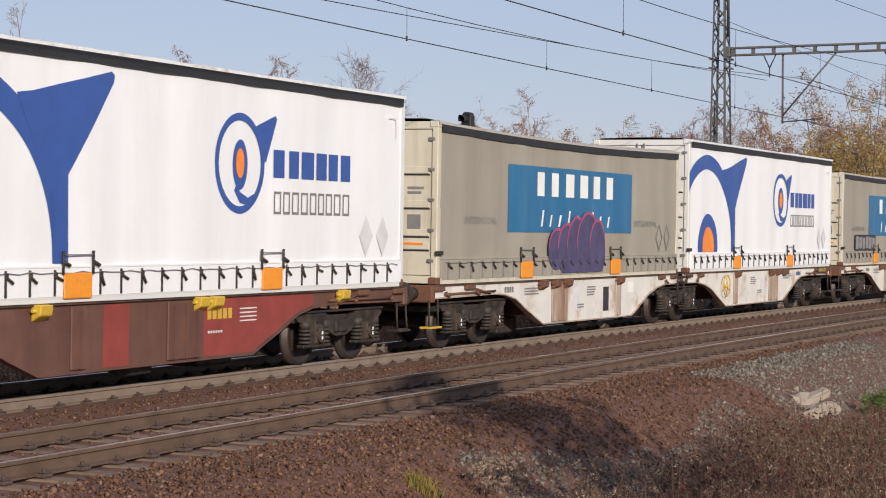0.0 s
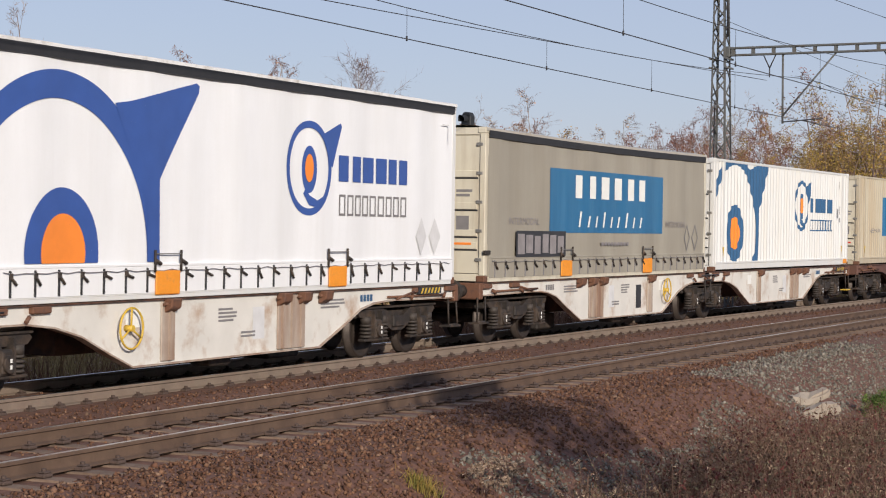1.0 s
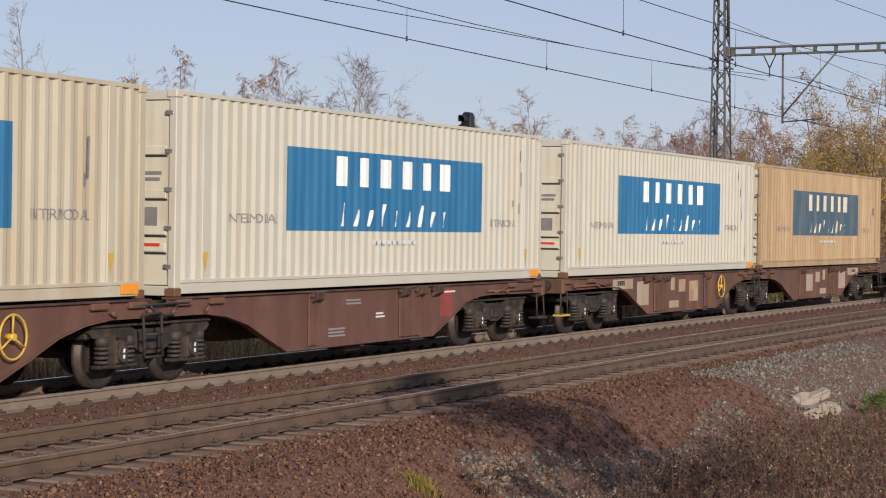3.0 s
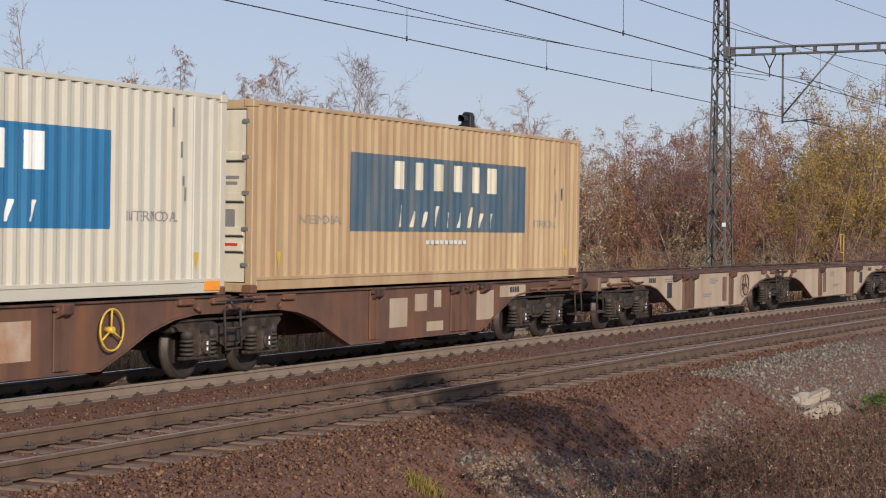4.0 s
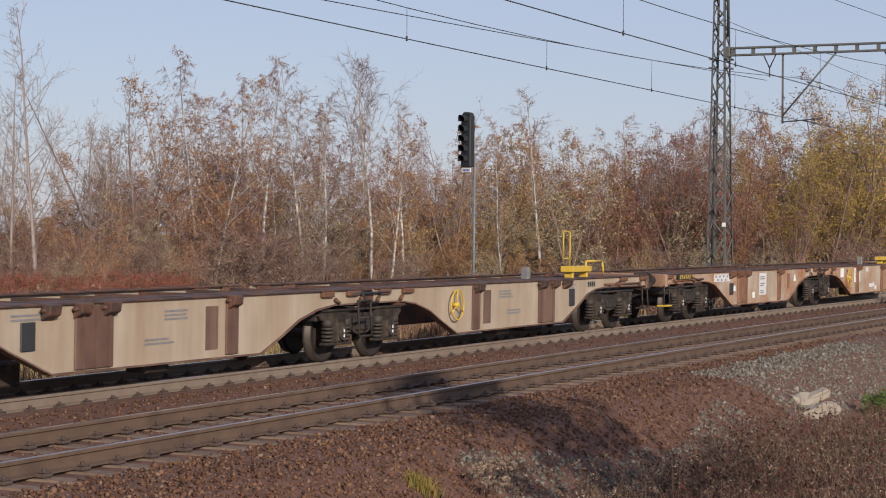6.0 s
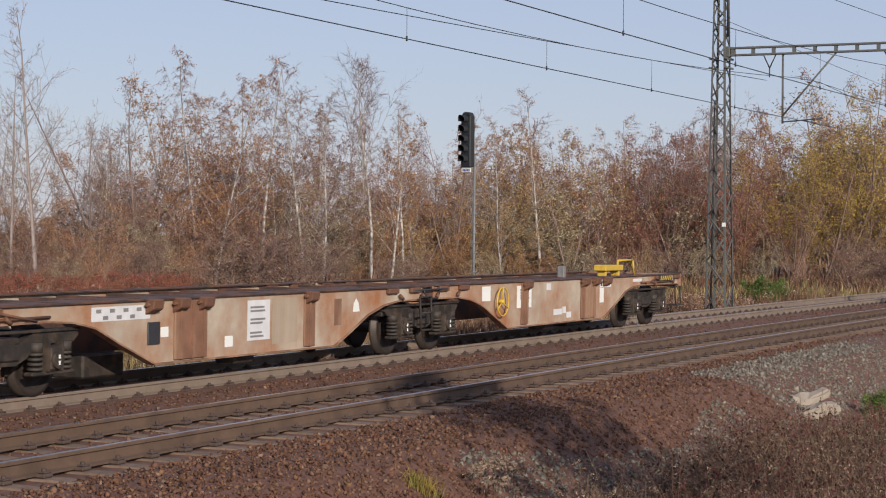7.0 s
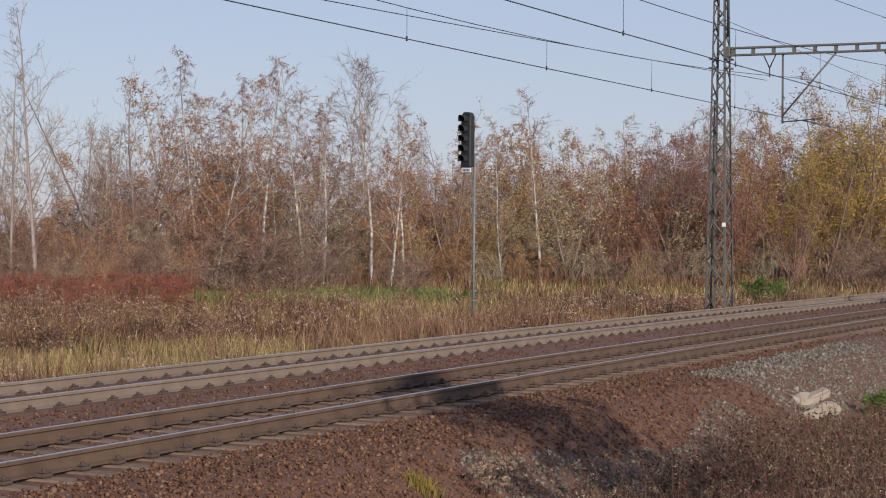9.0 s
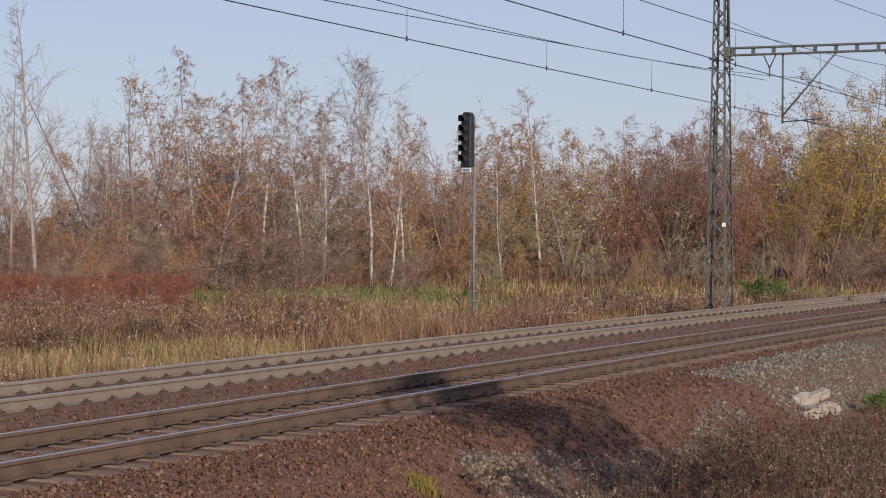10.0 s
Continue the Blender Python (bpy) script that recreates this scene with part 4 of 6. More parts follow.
    if style == "tan" and unit == 1:
        plate("plate", 9.95, 10.7, 0.66, 1.10, MAT["print_white"])
        writing(10.05, 1.0, 4, 0.5, MAT["print_grey"], -1.208)
        plate("plate", 12.0, 12.4, 0.84, 1.12, MAT["print_white"])
        plate("plate", 5.35, 6.05, 0.97, 1.13, MAT["print_white"])
        plate("plate", 5.80, 6.05, 0.64, 0.96, MAT["print_white"])
        bars("trade_mark", [(X(6.0) + 0.12 * i, 1.0, 0.09, 0.10) for i in range(5)], MAT["print_dark"], ch, -1.208)
        plate("plate", 6.35, 6.70, 0.58, 0.86, MAT["print_pale"])
        for u0, u1, z0, z1 in ((8.9, 9.15, 0.98, 1.12), (8.28, 8.75, 0.46, 0.58), (8.05, 8.25, 0.48, 0.62), (7.75, 8.02, 0.38, 0.50), (3.3, 3.9, 1.05, 1.12)):
            plate("plate", u0, u1, z0, z1, MAT["print_pale"])
    elif style == "tan":
        plate("plate", 4.35, 5.75, 0.93, 1.12, MAT["print_pale"])
        bars("writing", [(4.45 + 0.16 * i, 1.04 - 0.09 * (i % 2), 0.12, 0.05) for i in range(7)], MAT["print_grey"], ch, -1.208)
        part("label_case", boxes((5.68, 5.98, -1.225, -1.201, 0.57, 0.88), bevel=0.008), MAT["print_dark"], ch)
        plate("plate", 6.02, 6.22, 0.66, 0.80, MAT["print_white"])
        plate("plate", 8.40, 9.08, 0.50, 1.10, MAT["print_pale"])
        for z in (0.98, 0.80, 0.60):
            writing(8.48, z, 2, 0.5, MAT["print_grey"], -1.208)
        plate("patch", 9.15, 9.95, 0.42, 1.12, PAINT["cream"])
        plate("plate", 7.75, 7.98, 0.44, 0.60, MAT["print_white"])
        plate("patch", 11.2, 11.45, 0.62, 1.05, POST["tan"])
        part("plate", ([(11.85, -1.206, 0.82), (12.1, -1.206, 0.82), (12.06, -1.206, 0.96), (11.97, -1.206, 1.04), (11.88, -1.206, 0.96)], [], [(0, 1, 2, 3, 4)]), MAT["print_white"], ch)
    elif style == "pale":
        plate("plate", 7.6, 7.95, 0.52, 1.0, MAT["print_pale"])
        writing(8.4, 0.98, 4, 0.55, ink)
        writing(7.8, 0.62, 2, 0.5, ink)
        writing(4.9, 1.02, 3, 0.9, ink)
        bars("trade_mark", [(min(X(3.9), X(4.4)) + 0.12 * i, 0.98, 0.09, 0.11) for i in range(4)], MAT["print_grey"] if unit == 0 else MAT["navy_old"], ch, -1.2065)
        plate("plate", 11.0, 11.35, 0.82, 1.06, MAT["print_white"])
        if unit == 0:
            plate("label_frame", 9.4, 9.75, 0.45, 0.98, MAT["print_dark"])
    elif style == "cream":
        writing(8.5, 1.0, 3, 0.7, ink)
        writing(8.0, 0.62, 2, 0.8, ink)
        writing(5.0, 1.05, 2, 0.8, ink)
        bars("trade_mark", [(min(X(3.9), X(4.4)) + 0.12 * i, 1.0, 0.09, 0.11) for i in range(4)], MAT["print_dark"], ch, -1.2065)
        plate("plate", 9.6, 9.95, 0.42, 1.05, POST["cream"])
        part("label_case", boxes((*rng(5.2, 5.5), -1.225, -1.201, 0.62, 0.98), bevel=0.008), MAT["print_dark"], ch)
    elif style == "umber":
        for u0, u1, z0, z1 in ((9.0, 9.7, 0.50, 1.0), (8.2, 8.7, 0.75, 1.05), (7.5, 8.2, 0.38, 0.55), (5.2, 6.0, 0.5, 1.05), (3.6, 4.9, 0.90, 1.12), (7.6, 7.9, 0.8, 1.1)):
            plate("patch", u0, u1, z0, z1, PAINT["cream"] if rnd.random() < 0.7 else PAINT["tan"])
        bars("trade_mark", [(min(X(3.9), X(4.4)) + 0.12 * i, 0.98, 0.09, 0.11) for i in range(4)], MAT["print_dark"], ch, -1.2085)
    else:
        if seed < 0:
            plate("patch", 9.14, 9.75, 0.32, 1.15, PAINT_RED)
            bm = bmesh.new()
            extrude_xz(bm, [(X(u), z) for u, z in ((7.22, 0.335), (5.84, 0.335), (5.0, 0.65), (4.4, 0.885), (3.9, 0.975), (3.9, 1.15), (7.22, 1.15))], -1.2045, -1.2005)
            part("patch", bm, PAINT_RED, ch, "red paint over the sill's curved end")
            bars("trade_mark", [(X(7.12) + 0.145 * i, 0.86, 0.11, 0.15 if i else 0.19) for i in range(5)], MAT["yellow"], ch, -1.2065)
            bars("trade_mark", [(X(7.1) + 0.07 * i, 0.66, 0.05, 0.035) for i in range(6)], MAT["print_pale"], ch, -1.2065)
            bars("writing", [(X(6.2), 0.98 - 0.06 * i, 0.5, 0.02) for i in range(4)], MAT["print_pale"], ch, -1.2065)
        else:
            writing(8.6, 1.0, 2, 0.6, MAT["print_faint"])
            writing(4.8, 1.05, 1, 0.9, ink)
            writing(9.2, 0.55, 3, 0.6, MAT["print_faint"])
            writing(7.7, 0.75, 2, 0.4, ink)
            plate("patch", 5.0, 5.5, 0.62, 1.12, PAINT_RED)
    if style == "tan" or (style == "pale" and unit == 1):
        bm = bmesh.new()
        for i in range(6):
            a = min(X(1.4), X(2.2)) + 0.14 * i
            vs = [bm.verts.new((a + dx, -1.285, z)) for dx, z in ((0, 1.06), (0.07, 1.06), (0.13, 1.16), (0.06, 1.16))]
            bm.faces.new(vs)
        part("hazard_stripes", bm, MAT["yellow"], ch)
        part("hazard_board", boxes((*rng(1.33, 2.28), -1.282, -1.25, 1.05, 1.17)), MAT["print_dark"], ch)
    return ch


PAINT_RED = material("red wagon paint patch", (0.24, 0.045, 0.035), 0.65, vary=0.15, scale=3)


def wagon(k, style, label):
    """A wagon of two units on three bogies; its origin is the joint at rail height."""
    w = tagged(new("container_wagon"), label, "freight wagon", group="wagons of the train")
    joint = FIRST + WAGON * k + 14.8 + (0.25 if k == 6 else 0.0)
    base = on_track(1, joint).inverted()
    units = (1,) if k < 0 else (0, 1)
    for u in units:
        # each unit lies on the chord of its stretch of the bend
        start = joint - 14.8 if u == 0 else joint
        m = base @ on_track(1, start + 7.4, 0.02) @ Matrix.Translation((-7.4, 0, 0))
        brake = (u == 1) if k in (0, 5, 6) else (u == 0)
        chassis(w, u, m, style, brake, k * 2 + u if k >= 0 else -1)
    for x in ([0.0, 12.08] if k < 0 else [-12.08, 0.0, 12.08]):
        bogie(w, x, base @ on_track(1, joint + x))
    # steps with a frame at the joint, on the near side
    frame_bars = [((x, -1.27, 1.0), (x, -1.30, 0.42)) for x in (-0.55, -0.1)] + [((-0.55, -1.30, 0.42), (-0.1, -1.30, 0.42)), ((-0.55, -1.29, 0.72), (-0.1, -1.29, 0.72)), ((-0.55, -1.27, 1.0), (-0.1, -1.27, 1.0))]
    bm = bmesh.new()
    for a, b in frame_bars:
        cylinder(bm, a, b, 0.02, 6)
    part("step_frame", bm, MAT["dark"], w)
    bm = bmesh.new()
    cylinder(bm, (-0.7, -1.22, 1.12), (0.7, -1.22, 1.12), 0.02, 6)
    cylinder(bm, (-0.3, -1.22, 1.12), (-0.2, -1.24, 0.98), 0.018, 6)
    cylinder(bm, (-0.2, -1.24, 0.98), (0.25, -1.24, 0.96), 0.018, 6)
    cylinder(bm, (0.25, -1.24, 0.96), (0.4, -1.22, 1.12), 0.018, 6)
    part("brake_hose", bm, MAT["black_rubber"], w)
    part("joint_casting", boxes((-0.5, 0.5, -0.5, 0.5, 0.82, 1.12), (-0.3, 0.3, -1.15, 1.15, 0.90, 1.10), bevel=0.03), MAT["deck"], w)
    if k in (5, 6):
        g = 0.5 if k == 6 else 0.2
        bm = boxes((12.0 - g, 13.2 - g, -0.35, -0.05, 1.27, 1.40), (12.1 - g, 12.2 - g, -0.3, -0.1, 1.14, 1.27), (13.0 - g, 13.1 - g, -0.3, -0.1, 1.14, 1.27), bevel=0.01)
        part("tool_box", bm, MAT["yellow"], w)
        bm = bmesh.new()
        pts = [(13.2 - g, 1.15), (13.22 - g, 1.50), (14.3 - g, 1.50), (14.4 - g, 1.15)]
        for a, b in zip(pts, pts[1:]):
            cylinder(bm, (a[0], -0.2, a[1]), (b[0], -0.2, b[1]), 0.025, 6)
        part("hand_rail", bm, MAT["yellow"], w)
        part("document_box", boxes((10.0 - g, 10.14 - g, -0.08, 0.08, 1.14, 1.40), bevel=0.01), MAT["steel"], w)
    if k in (4, 5):
        bm = bmesh.new()
        x = 13.55
        pts = [(x, 1.18), (x, 2.18), (x - 0.42, 2.18), (x - 0.42, 1.55), (x, 1.55)]
        for a, b in zip(pts, pts[1:]):
            cylinder(bm, (a[0], 0.40, a[1]), (b[0], 0.40, b[1]), 0.016, 6)
        part("hand_rail", bm, MAT["yellow"], w)
    movers.append((w, joint))
    return w


wagon(-1, "brown", "brown two-unit container wagon with a red patch, loaded")
wagon(0, "pale", "rust-streaked off-white two-unit container wagon, loaded")
wagon(1, "pale", "rust-streaked off-white two-unit container wagon, loaded")
wagon(2, "brown", "dull brown two-unit container wagon, loaded")
wagon(3, "umber", "dark brown patched two-unit container wagon, loaded")
wagon(4, "cream", "empty cream and brown two-unit container wagon")
wagon(5, "cream", "empty cream two-unit container wagon with a yellow tool box")
wagon(6, "tan", "empty rust-stained tan container wagon at the train's tail")

LOADS = [
    (-1, 1, lambda: curtain_box("tall white tarpaulin swap body with blue and orange prints", MAT["white"], False, 1)),
    (0, 0, lambda: curtain_box("weathered grey tarpaulin swap body with a blue panel and purple graffiti", MAT["grey_tarp"], True, 2)),
    (0, 1, lambda: curtain_box("tall white tarpaulin swap body with blue and orange prints", MAT["white"], False, 3)),
    (1, 0, lambda: curtain_box("weathered grey tarpaulin swap body with a blue panel and graffiti shapes", MAT["grey_tarp"], True, 4)),
    (1, 1, lambda: corrugated_box("white corrugated steel container with blue and orange prints", MAT["white_paint"], "emblem")),
    (2, 0, lambda: corrugated_box("cream corrugated steel container with a blue panel", MAT["beige"], "panel")),
    (2, 1, lambda: corrugated_box("pale cream corrugated steel container with a blue panel", MAT["beige_clean"], "panel")),
    (3, 0, lambda: corrugated_box("clean cream corrugated steel container with a bright blue panel", MAT["beige_clean"], "panel")),
    (3, 1, lambda: corrugated_box("rust-streaked tan corrugated container with a dulled blue panel", MAT["beige_rusty"], "faded")),
]
for k, u, make in LOADS:
    c = make()
    if (k, u) == (0, 0):
        graffiti_purple(c)
    if (k, u) == (1, 0):
        graffiti_tag(c)
    movers.append((c, FIRST + WAGON * k + 14.8 * u + (0.65 if u == 0 else 0.35)))


def motions():
    """The whole train runs along the far track at a steady pace."""
    for ob, x0 in movers:
        box_like = ob.name.startswith(("shipping", "swap"))
        rows = []
        for t in np.arange(0, 10.01, 0.5):
            if box_like:
                m = on_track(1, x0 + BOX_L / 2 - SPEED * t, 0.02, 1.205) @ Matrix.Translation((-BOX_L / 2, 0, 0))
            else:
                m = on_track(1, x0 - SPEED * t)
            rows.append((float(t), m))
        walk(ob, rows)


# ---- sleepers and ballast ----
def sleepers():
    bm = bmesh.new()
    prof = [(-1.30, 0.0), (-1.0, 0.012), (-0.45, 0.0), (-0.25, -0.03), (0.25, -0.03), (0.45, 0.0), (1.0, 0.012), (1.30, 0.0)]
    rows = []
    for y, z in prof:
        w = 0.135
        rows.append([bm.verts.new(c) for c in ((-w - 0.02, y, -0.12), (-w + 0.02, y, z), (w - 0.02, y, z), (w + 0.02, y, -0.12))])
    for a, b in zip(rows, rows[1:]):
        for j in range(3):
            bm.faces.new((a[j], a[j + 1], b[j + 1], b[j]))
    bm.faces.new(rows[0])
    bm.faces.new(rows[-1][::-1])
    bmesh.ops.recalc_face_normals(bm, faces=bm.faces)
    me = bpy.data.meshes.new("sleeper")
    bm.to_mesh(me)
    bm.free()
    me.materials.append(MAT["concrete"])
    bm = boxes((-0.075, 0.075, -0.055, 0.055, -0.01, 0.03), bevel=0.012)
    cylinder(bm, (0.0, 0, 0.03), (0, 0, 0.075), 0.024, 6)
    box(bm, -0.06, 0.06, -0.03, 0.05, 0.03, 0.05, 0.01)
    clip = bpy.data.meshes.new("rail_clip")
    bm.to_mesh(clip)
    bm.free()
    clip.materials.append(MAT["clip"])
    roots = [o for o in scene.objects if o.name.startswith("railway_track")]
    for tr, root in enumerate(roots):
        rnd = random.Random(tr)
        s = 13.0
        while s < 92.0:
            m = on_track(tr, s + rnd.uniform(-0.015, 0.015), 0, -0.196) @ Matrix.Rotation(rnd.uniform(-0.012, 0.012), 4, "Z")
            ob = new("sleeper", me)
            ob.parent, ob.matrix_basis = root, m
            for y in (-0.7525 - 0.125, -0.7525 + 0.125, 0.7525 - 0.125, 0.7525 + 0.125):
                if s > 62 and y > -0.8:
                    continue
                c = new("rail_clip", clip)
                c.parent = ob
                c.matrix_basis = pose(0, y, 0.022, 0, 0, 180 if (y < -0.7525 or 0 < y < 0.7525) else 0)
            s += 0.62
        far = bmesh.new()
        while s < 170:
            mm = on_track(tr, s, 0, -0.186)
            vs = box(far, -0.13, 0.13, -1.3, 1.3, -0.1, 0.005)
            vs += box(far, -0.07, 0.07, -0.95, -0.80, 0.0, 0.07)
            bmesh.ops.transform(far, matrix=mm, verts=vs)
            s += 0.62
        tagged(part("far_sleepers", far, MAT["concrete"], root), kind="stuff")


def stones_mesh(name, centres, sizes, mat, label, category, seed):
    """Broken stones, eight faces each, every one turned and dented its own way."""
    rng = np.random.default_rng(seed)
    n = len(centres)
    base = np.array([(1, 0, 0), (-1, 0, 0), (0, 1, 0), (0, -1, 0), (0, 0, 1), (0, 0, -1)], float)
    v = base[None] * rng.uniform(0.65, 1.15, (n, 6, 1)) + rng.normal(0, 0.22, (n, 6, 3))
    v *= rng.uniform(0.6, 1.2, (n, 1, 3))
    q = rng.normal(size=(n, 4))
    q /= np.linalg.norm(q, axis=1, keepdims=True)
    w, x, y, z = q.T
    R = np.stack([1 - 2 * (y * y + z * z), 2 * (x * y - z * w), 2 * (x * z + y * w), 2 * (x * y + z * w), 1 - 2 * (x * x + z * z), 2 * (y * z - x * w), 2 * (x * z - y * w), 2 * (y * z + x * w), 1 - 2 * (x * x + y * y)], 1).reshape(n, 3, 3)
    v = np.einsum("nij,nkj->nki", R, v) * sizes[:, None, None] + centres[:, None, :]
    f = np.array([(0, 2, 4), (2, 1, 4), (1, 3, 4), (3, 0, 4), (2, 0, 5), (1, 2, 5), (3, 1, 5), (0, 3, 5)])
    faces = (np.arange(n)[:, None, None] * 6 + f[None]).reshape(-1, 3)
    return tagged(tri_mesh(name, v.reshape(-1, 3), faces, mat), label, category, kind="stuff")


def tri_mesh(name, verts, faces, mat, parent=None, corners=3):
    me = bpy.data.meshes.new(name)
    me.vertices.add(len(verts))
    me.vertices.foreach_set("co", np.asarray(verts, np.float32).ravel())
    me.loops.add(len(faces) * corners)
    me.loops.foreach_set("vertex_index", np.asarray(faces, np.int32).ravel())
    me.polygons.add(len(faces))
    me.polygons.foreach_set("loop_start", np.arange(0, len(faces) * corners, corners, dtype=np.int32))
    me.update(calc_edges=True)
    me.materials.append(mat)
    ob = new(name, me)
    if parent:
        ob.parent = parent
    return ob


def on_plan(s, off, z):
    """Arrays of places from distances along and off the near track."""
    r = RADIUS + off
    a = s / RADIUS
    return np.stack([r * np.sin(a), CENTRE.y + r * np.cos(a), z], 1)


HEIGHT_X = np.array([-400, -7, -4.6, -4.0, -2.55, -1.5, 1.5, 2.05, 2.6, 5.7, 6.3, 7.6, 10, 400])
HEIGHT_Z = np.array([-1.6, -1.35, -1.25, -1.15, -0.32, -0.215, -0.20, -0.30, -0.19, -0.16, -0.3, -0.95, -1.0, -1.2])


def patchiness(s, off, scale, seed=0.0):
    return np.array([noise.noise((a * scale + seed, b * scale, seed)) for a, b in zip(s, off)])


def ballast():
    rng = np.random.default_rng(5)
    S, O = [], []
    for s0, s1, o0, o1, dens in ((13, 22, -4.4, -1.2, 430), (22, 31, -4.3, -1.2, 320), (31, 44, -4.2, -1.2, 250), (44, 66, -4.2, -1.2, 60),
                                 (15, 36, 1.2, 2.95, 240), (36, 70, 1.2, 2.95, 80), (13, 34, -0.65, 0.65, 150), (34, 60, -0.65, 0.65, 50),
                                 (18, 50, 3.4, 4.8, 50), (20, 60, 5.4, 7.0, 70)):
        n = int((s1 - s0) * (o1 - o0) * dens)
        S.append(rng.uniform(s0, s1, n))
        O.append(rng.uniform(o0, o1, n))
    S, O = np.concatenate(S), np.concatenate(O)
    Z = np.interp(O, HEIGHT_X, HEIGHT_Z) + rng.uniform(-0.012, 0.022, len(S))
    Z[(np.abs(O) < 0.7)] -= 0.015
    keep = ~((np.abs(O) < 1.22) & (np.abs(((S - 13.0) / 0.62 + 0.5) % 1.0 - 0.5) < 0.2) & (Z > -0.3)) | (rng.random(len(S)) < 0.15)
    size = rng.gamma(5.0, 0.0045, len(S)).clip(0.011, 0.048) * np.where(O > 1.0, 0.8, 1.0)
    grey = (S + 1.2 * patchiness(S, O, 0.8) * 3 > 32.5) & (S < 47 + 3 * patchiness(S, O, 0.7, 3)) & (O < -1.75 - 0.25 * patchiness(S, O, 1.5, 7)) 
    grey |= (S > 20.5) & (S < 31) & (O < -3.05 + 0.9 * patchiness(S, O, 0.5, 4)) & (rng.random(len(S)) < 0.8)
    red = islands("reddish brown ballast", [(0.046, 0.023, 0.015), (0.13, 0.063, 0.036), (0.088, 0.041, 0.025), (0.175, 0.095, 0.055), (0.105, 0.049, 0.03), (0.19, 0.12, 0.08)], 0.9, 0.3)
    gry = islands("grey rubble", [(0.10, 0.09, 0.07), (0.185, 0.17, 0.137), (0.135, 0.12, 0.095), (0.225, 0.205, 0.17), (0.15, 0.12, 0.085)], 0.9, 0.3)
    P = on_plan(S, O, Z)
    a, b = keep & ~grey, keep & grey
    stones_mesh("ballast_stones", P[a], size[a], red, "reddish brown crushed stone ballast round the sleepers", "ballast", 11)
    stones_mesh("grey_rubble", P[b], size[b] * 1.1, gry, "pale grey crushed rubble spread over the slope", "rubble", 12)


# ---- overhead line ----
def mast_lattice(root, h, w0, w1):
    """Four angle legs and zigzag bracing that tapers upwards."""
    def at(z, sx, sy):
        w = (w0 + (w1 - w0) * z / h) / 2
        return Vector((sx * w, sy * w * 0.8, z))
    for sx in (-1, 1):
        for sy in (-1, 1):
            bm = bmesh.new()
            for dx, dy in ((0.0, -sy * 0.05), (-sx * 0.05, 0.0)):
                a, b = at(0, sx, sy), at(h, sx, sy)
                t = 0.012
                q = []
                for p in (a, b):
                    q.append([p, p + Vector((dx, dy, 0))])
                o = Vector((sx * t if dx == 0 else 0, sy * t if dy == 0 else 0, 0))
                vs = [bm.verts.new(c) for c in (q[0][0], q[0][1], q[1][1], q[1][0], q[0][0] + o, q[0][1] + o, q[1][1] + o, q[1][0] + o)]
                for i in ((0, 1, 2, 3), (4, 5, 6, 7), (0, 1, 5, 4), (2, 3, 7, 6), (1, 2, 6, 5), (0, 3, 7, 4)):
                    bm.faces.new([vs[k] for k in i])
            bmesh.ops.recalc_face_normals(bm, faces=bm.faces)
            part("leg", bm, MAT["mast"], root)
    for face in range(4):
        z, k = 0.15, 0
        while z < h - 0.4:
            step = 0.95 * (w0 + (w1 - w0) * z / h)
            c = [(-1, -1), (1, -1), (1, 1), (-1, 1)]
            pa, pb = c[face], c[(face + 1) % 4]
            if k % 2:
                pa, pb = pb, pa
            p, q = at(z, *pa), at(min(h, z + step), *pb)
            d = (q - p).normalized()
            bm = bmesh.new()
            cylinder(bm, p, q, 0.026, 4)
            part("brace", bm, MAT["mast"], root)
            z += step
            k += 1


def line_mast(m, label):
    root = tagged(new("catenary_mast"), label, "mast", group="portal masts")
    mast_lattice(root, 11.5, 0.86, 0.42)
    part("footing", boxes((-0.55, 0.55, -0.5, 0.5, -0.6, 0.06), bevel=0.03), MAT["concrete"], root)
    for z in (8.02, 8.32):
        part("clamp_plate", boxes((-0.36, 0.36, -0.31, -0.25, z - 0.03, z + 0.03), (-0.36, 0.36, 0.25, 0.31, z - 0.03, z + 0.03), bevel=0.006), MAT["mast"], root)
    part("sign_plate", boxes((-0.44, -0.42, -0.33, -0.21, 2.85, 2.98)), MAT["print_white"], root, "small white plate with bars")
    bm = bmesh.new()
    cylinder(bm, (0.33, 0.40, 0.0), (0.28, 0.30, 7.0), 0.03, 6)
    part("cable_duct", bm, MAT["black_rubber"], root)
    bm = bmesh.new()
    cylinder(bm, (-0.28, -0.3, 11.2), (-0.28, -0.3, 9.0), 0.035, 6)
    part("earth_rod", bm, MAT["black_rubber"], root)
    root.matrix_basis = m
    return root


def wire(name, f, s0, s1, step, r, label, category="overhead wire"):
    pts = [f(s) for s in np.arange(s0, s1 + 0.01, step)]
    bm = bmesh.new()
    for a, b in zip(pts, pts[1:]):
        cylinder(bm, a, b, r, 5, caps=False)
    bmesh.ops.remove_doubles(bm, verts=bm.verts, dist=0.004)
    return tagged(part(name, bm, MAT["wire"]), label, category)


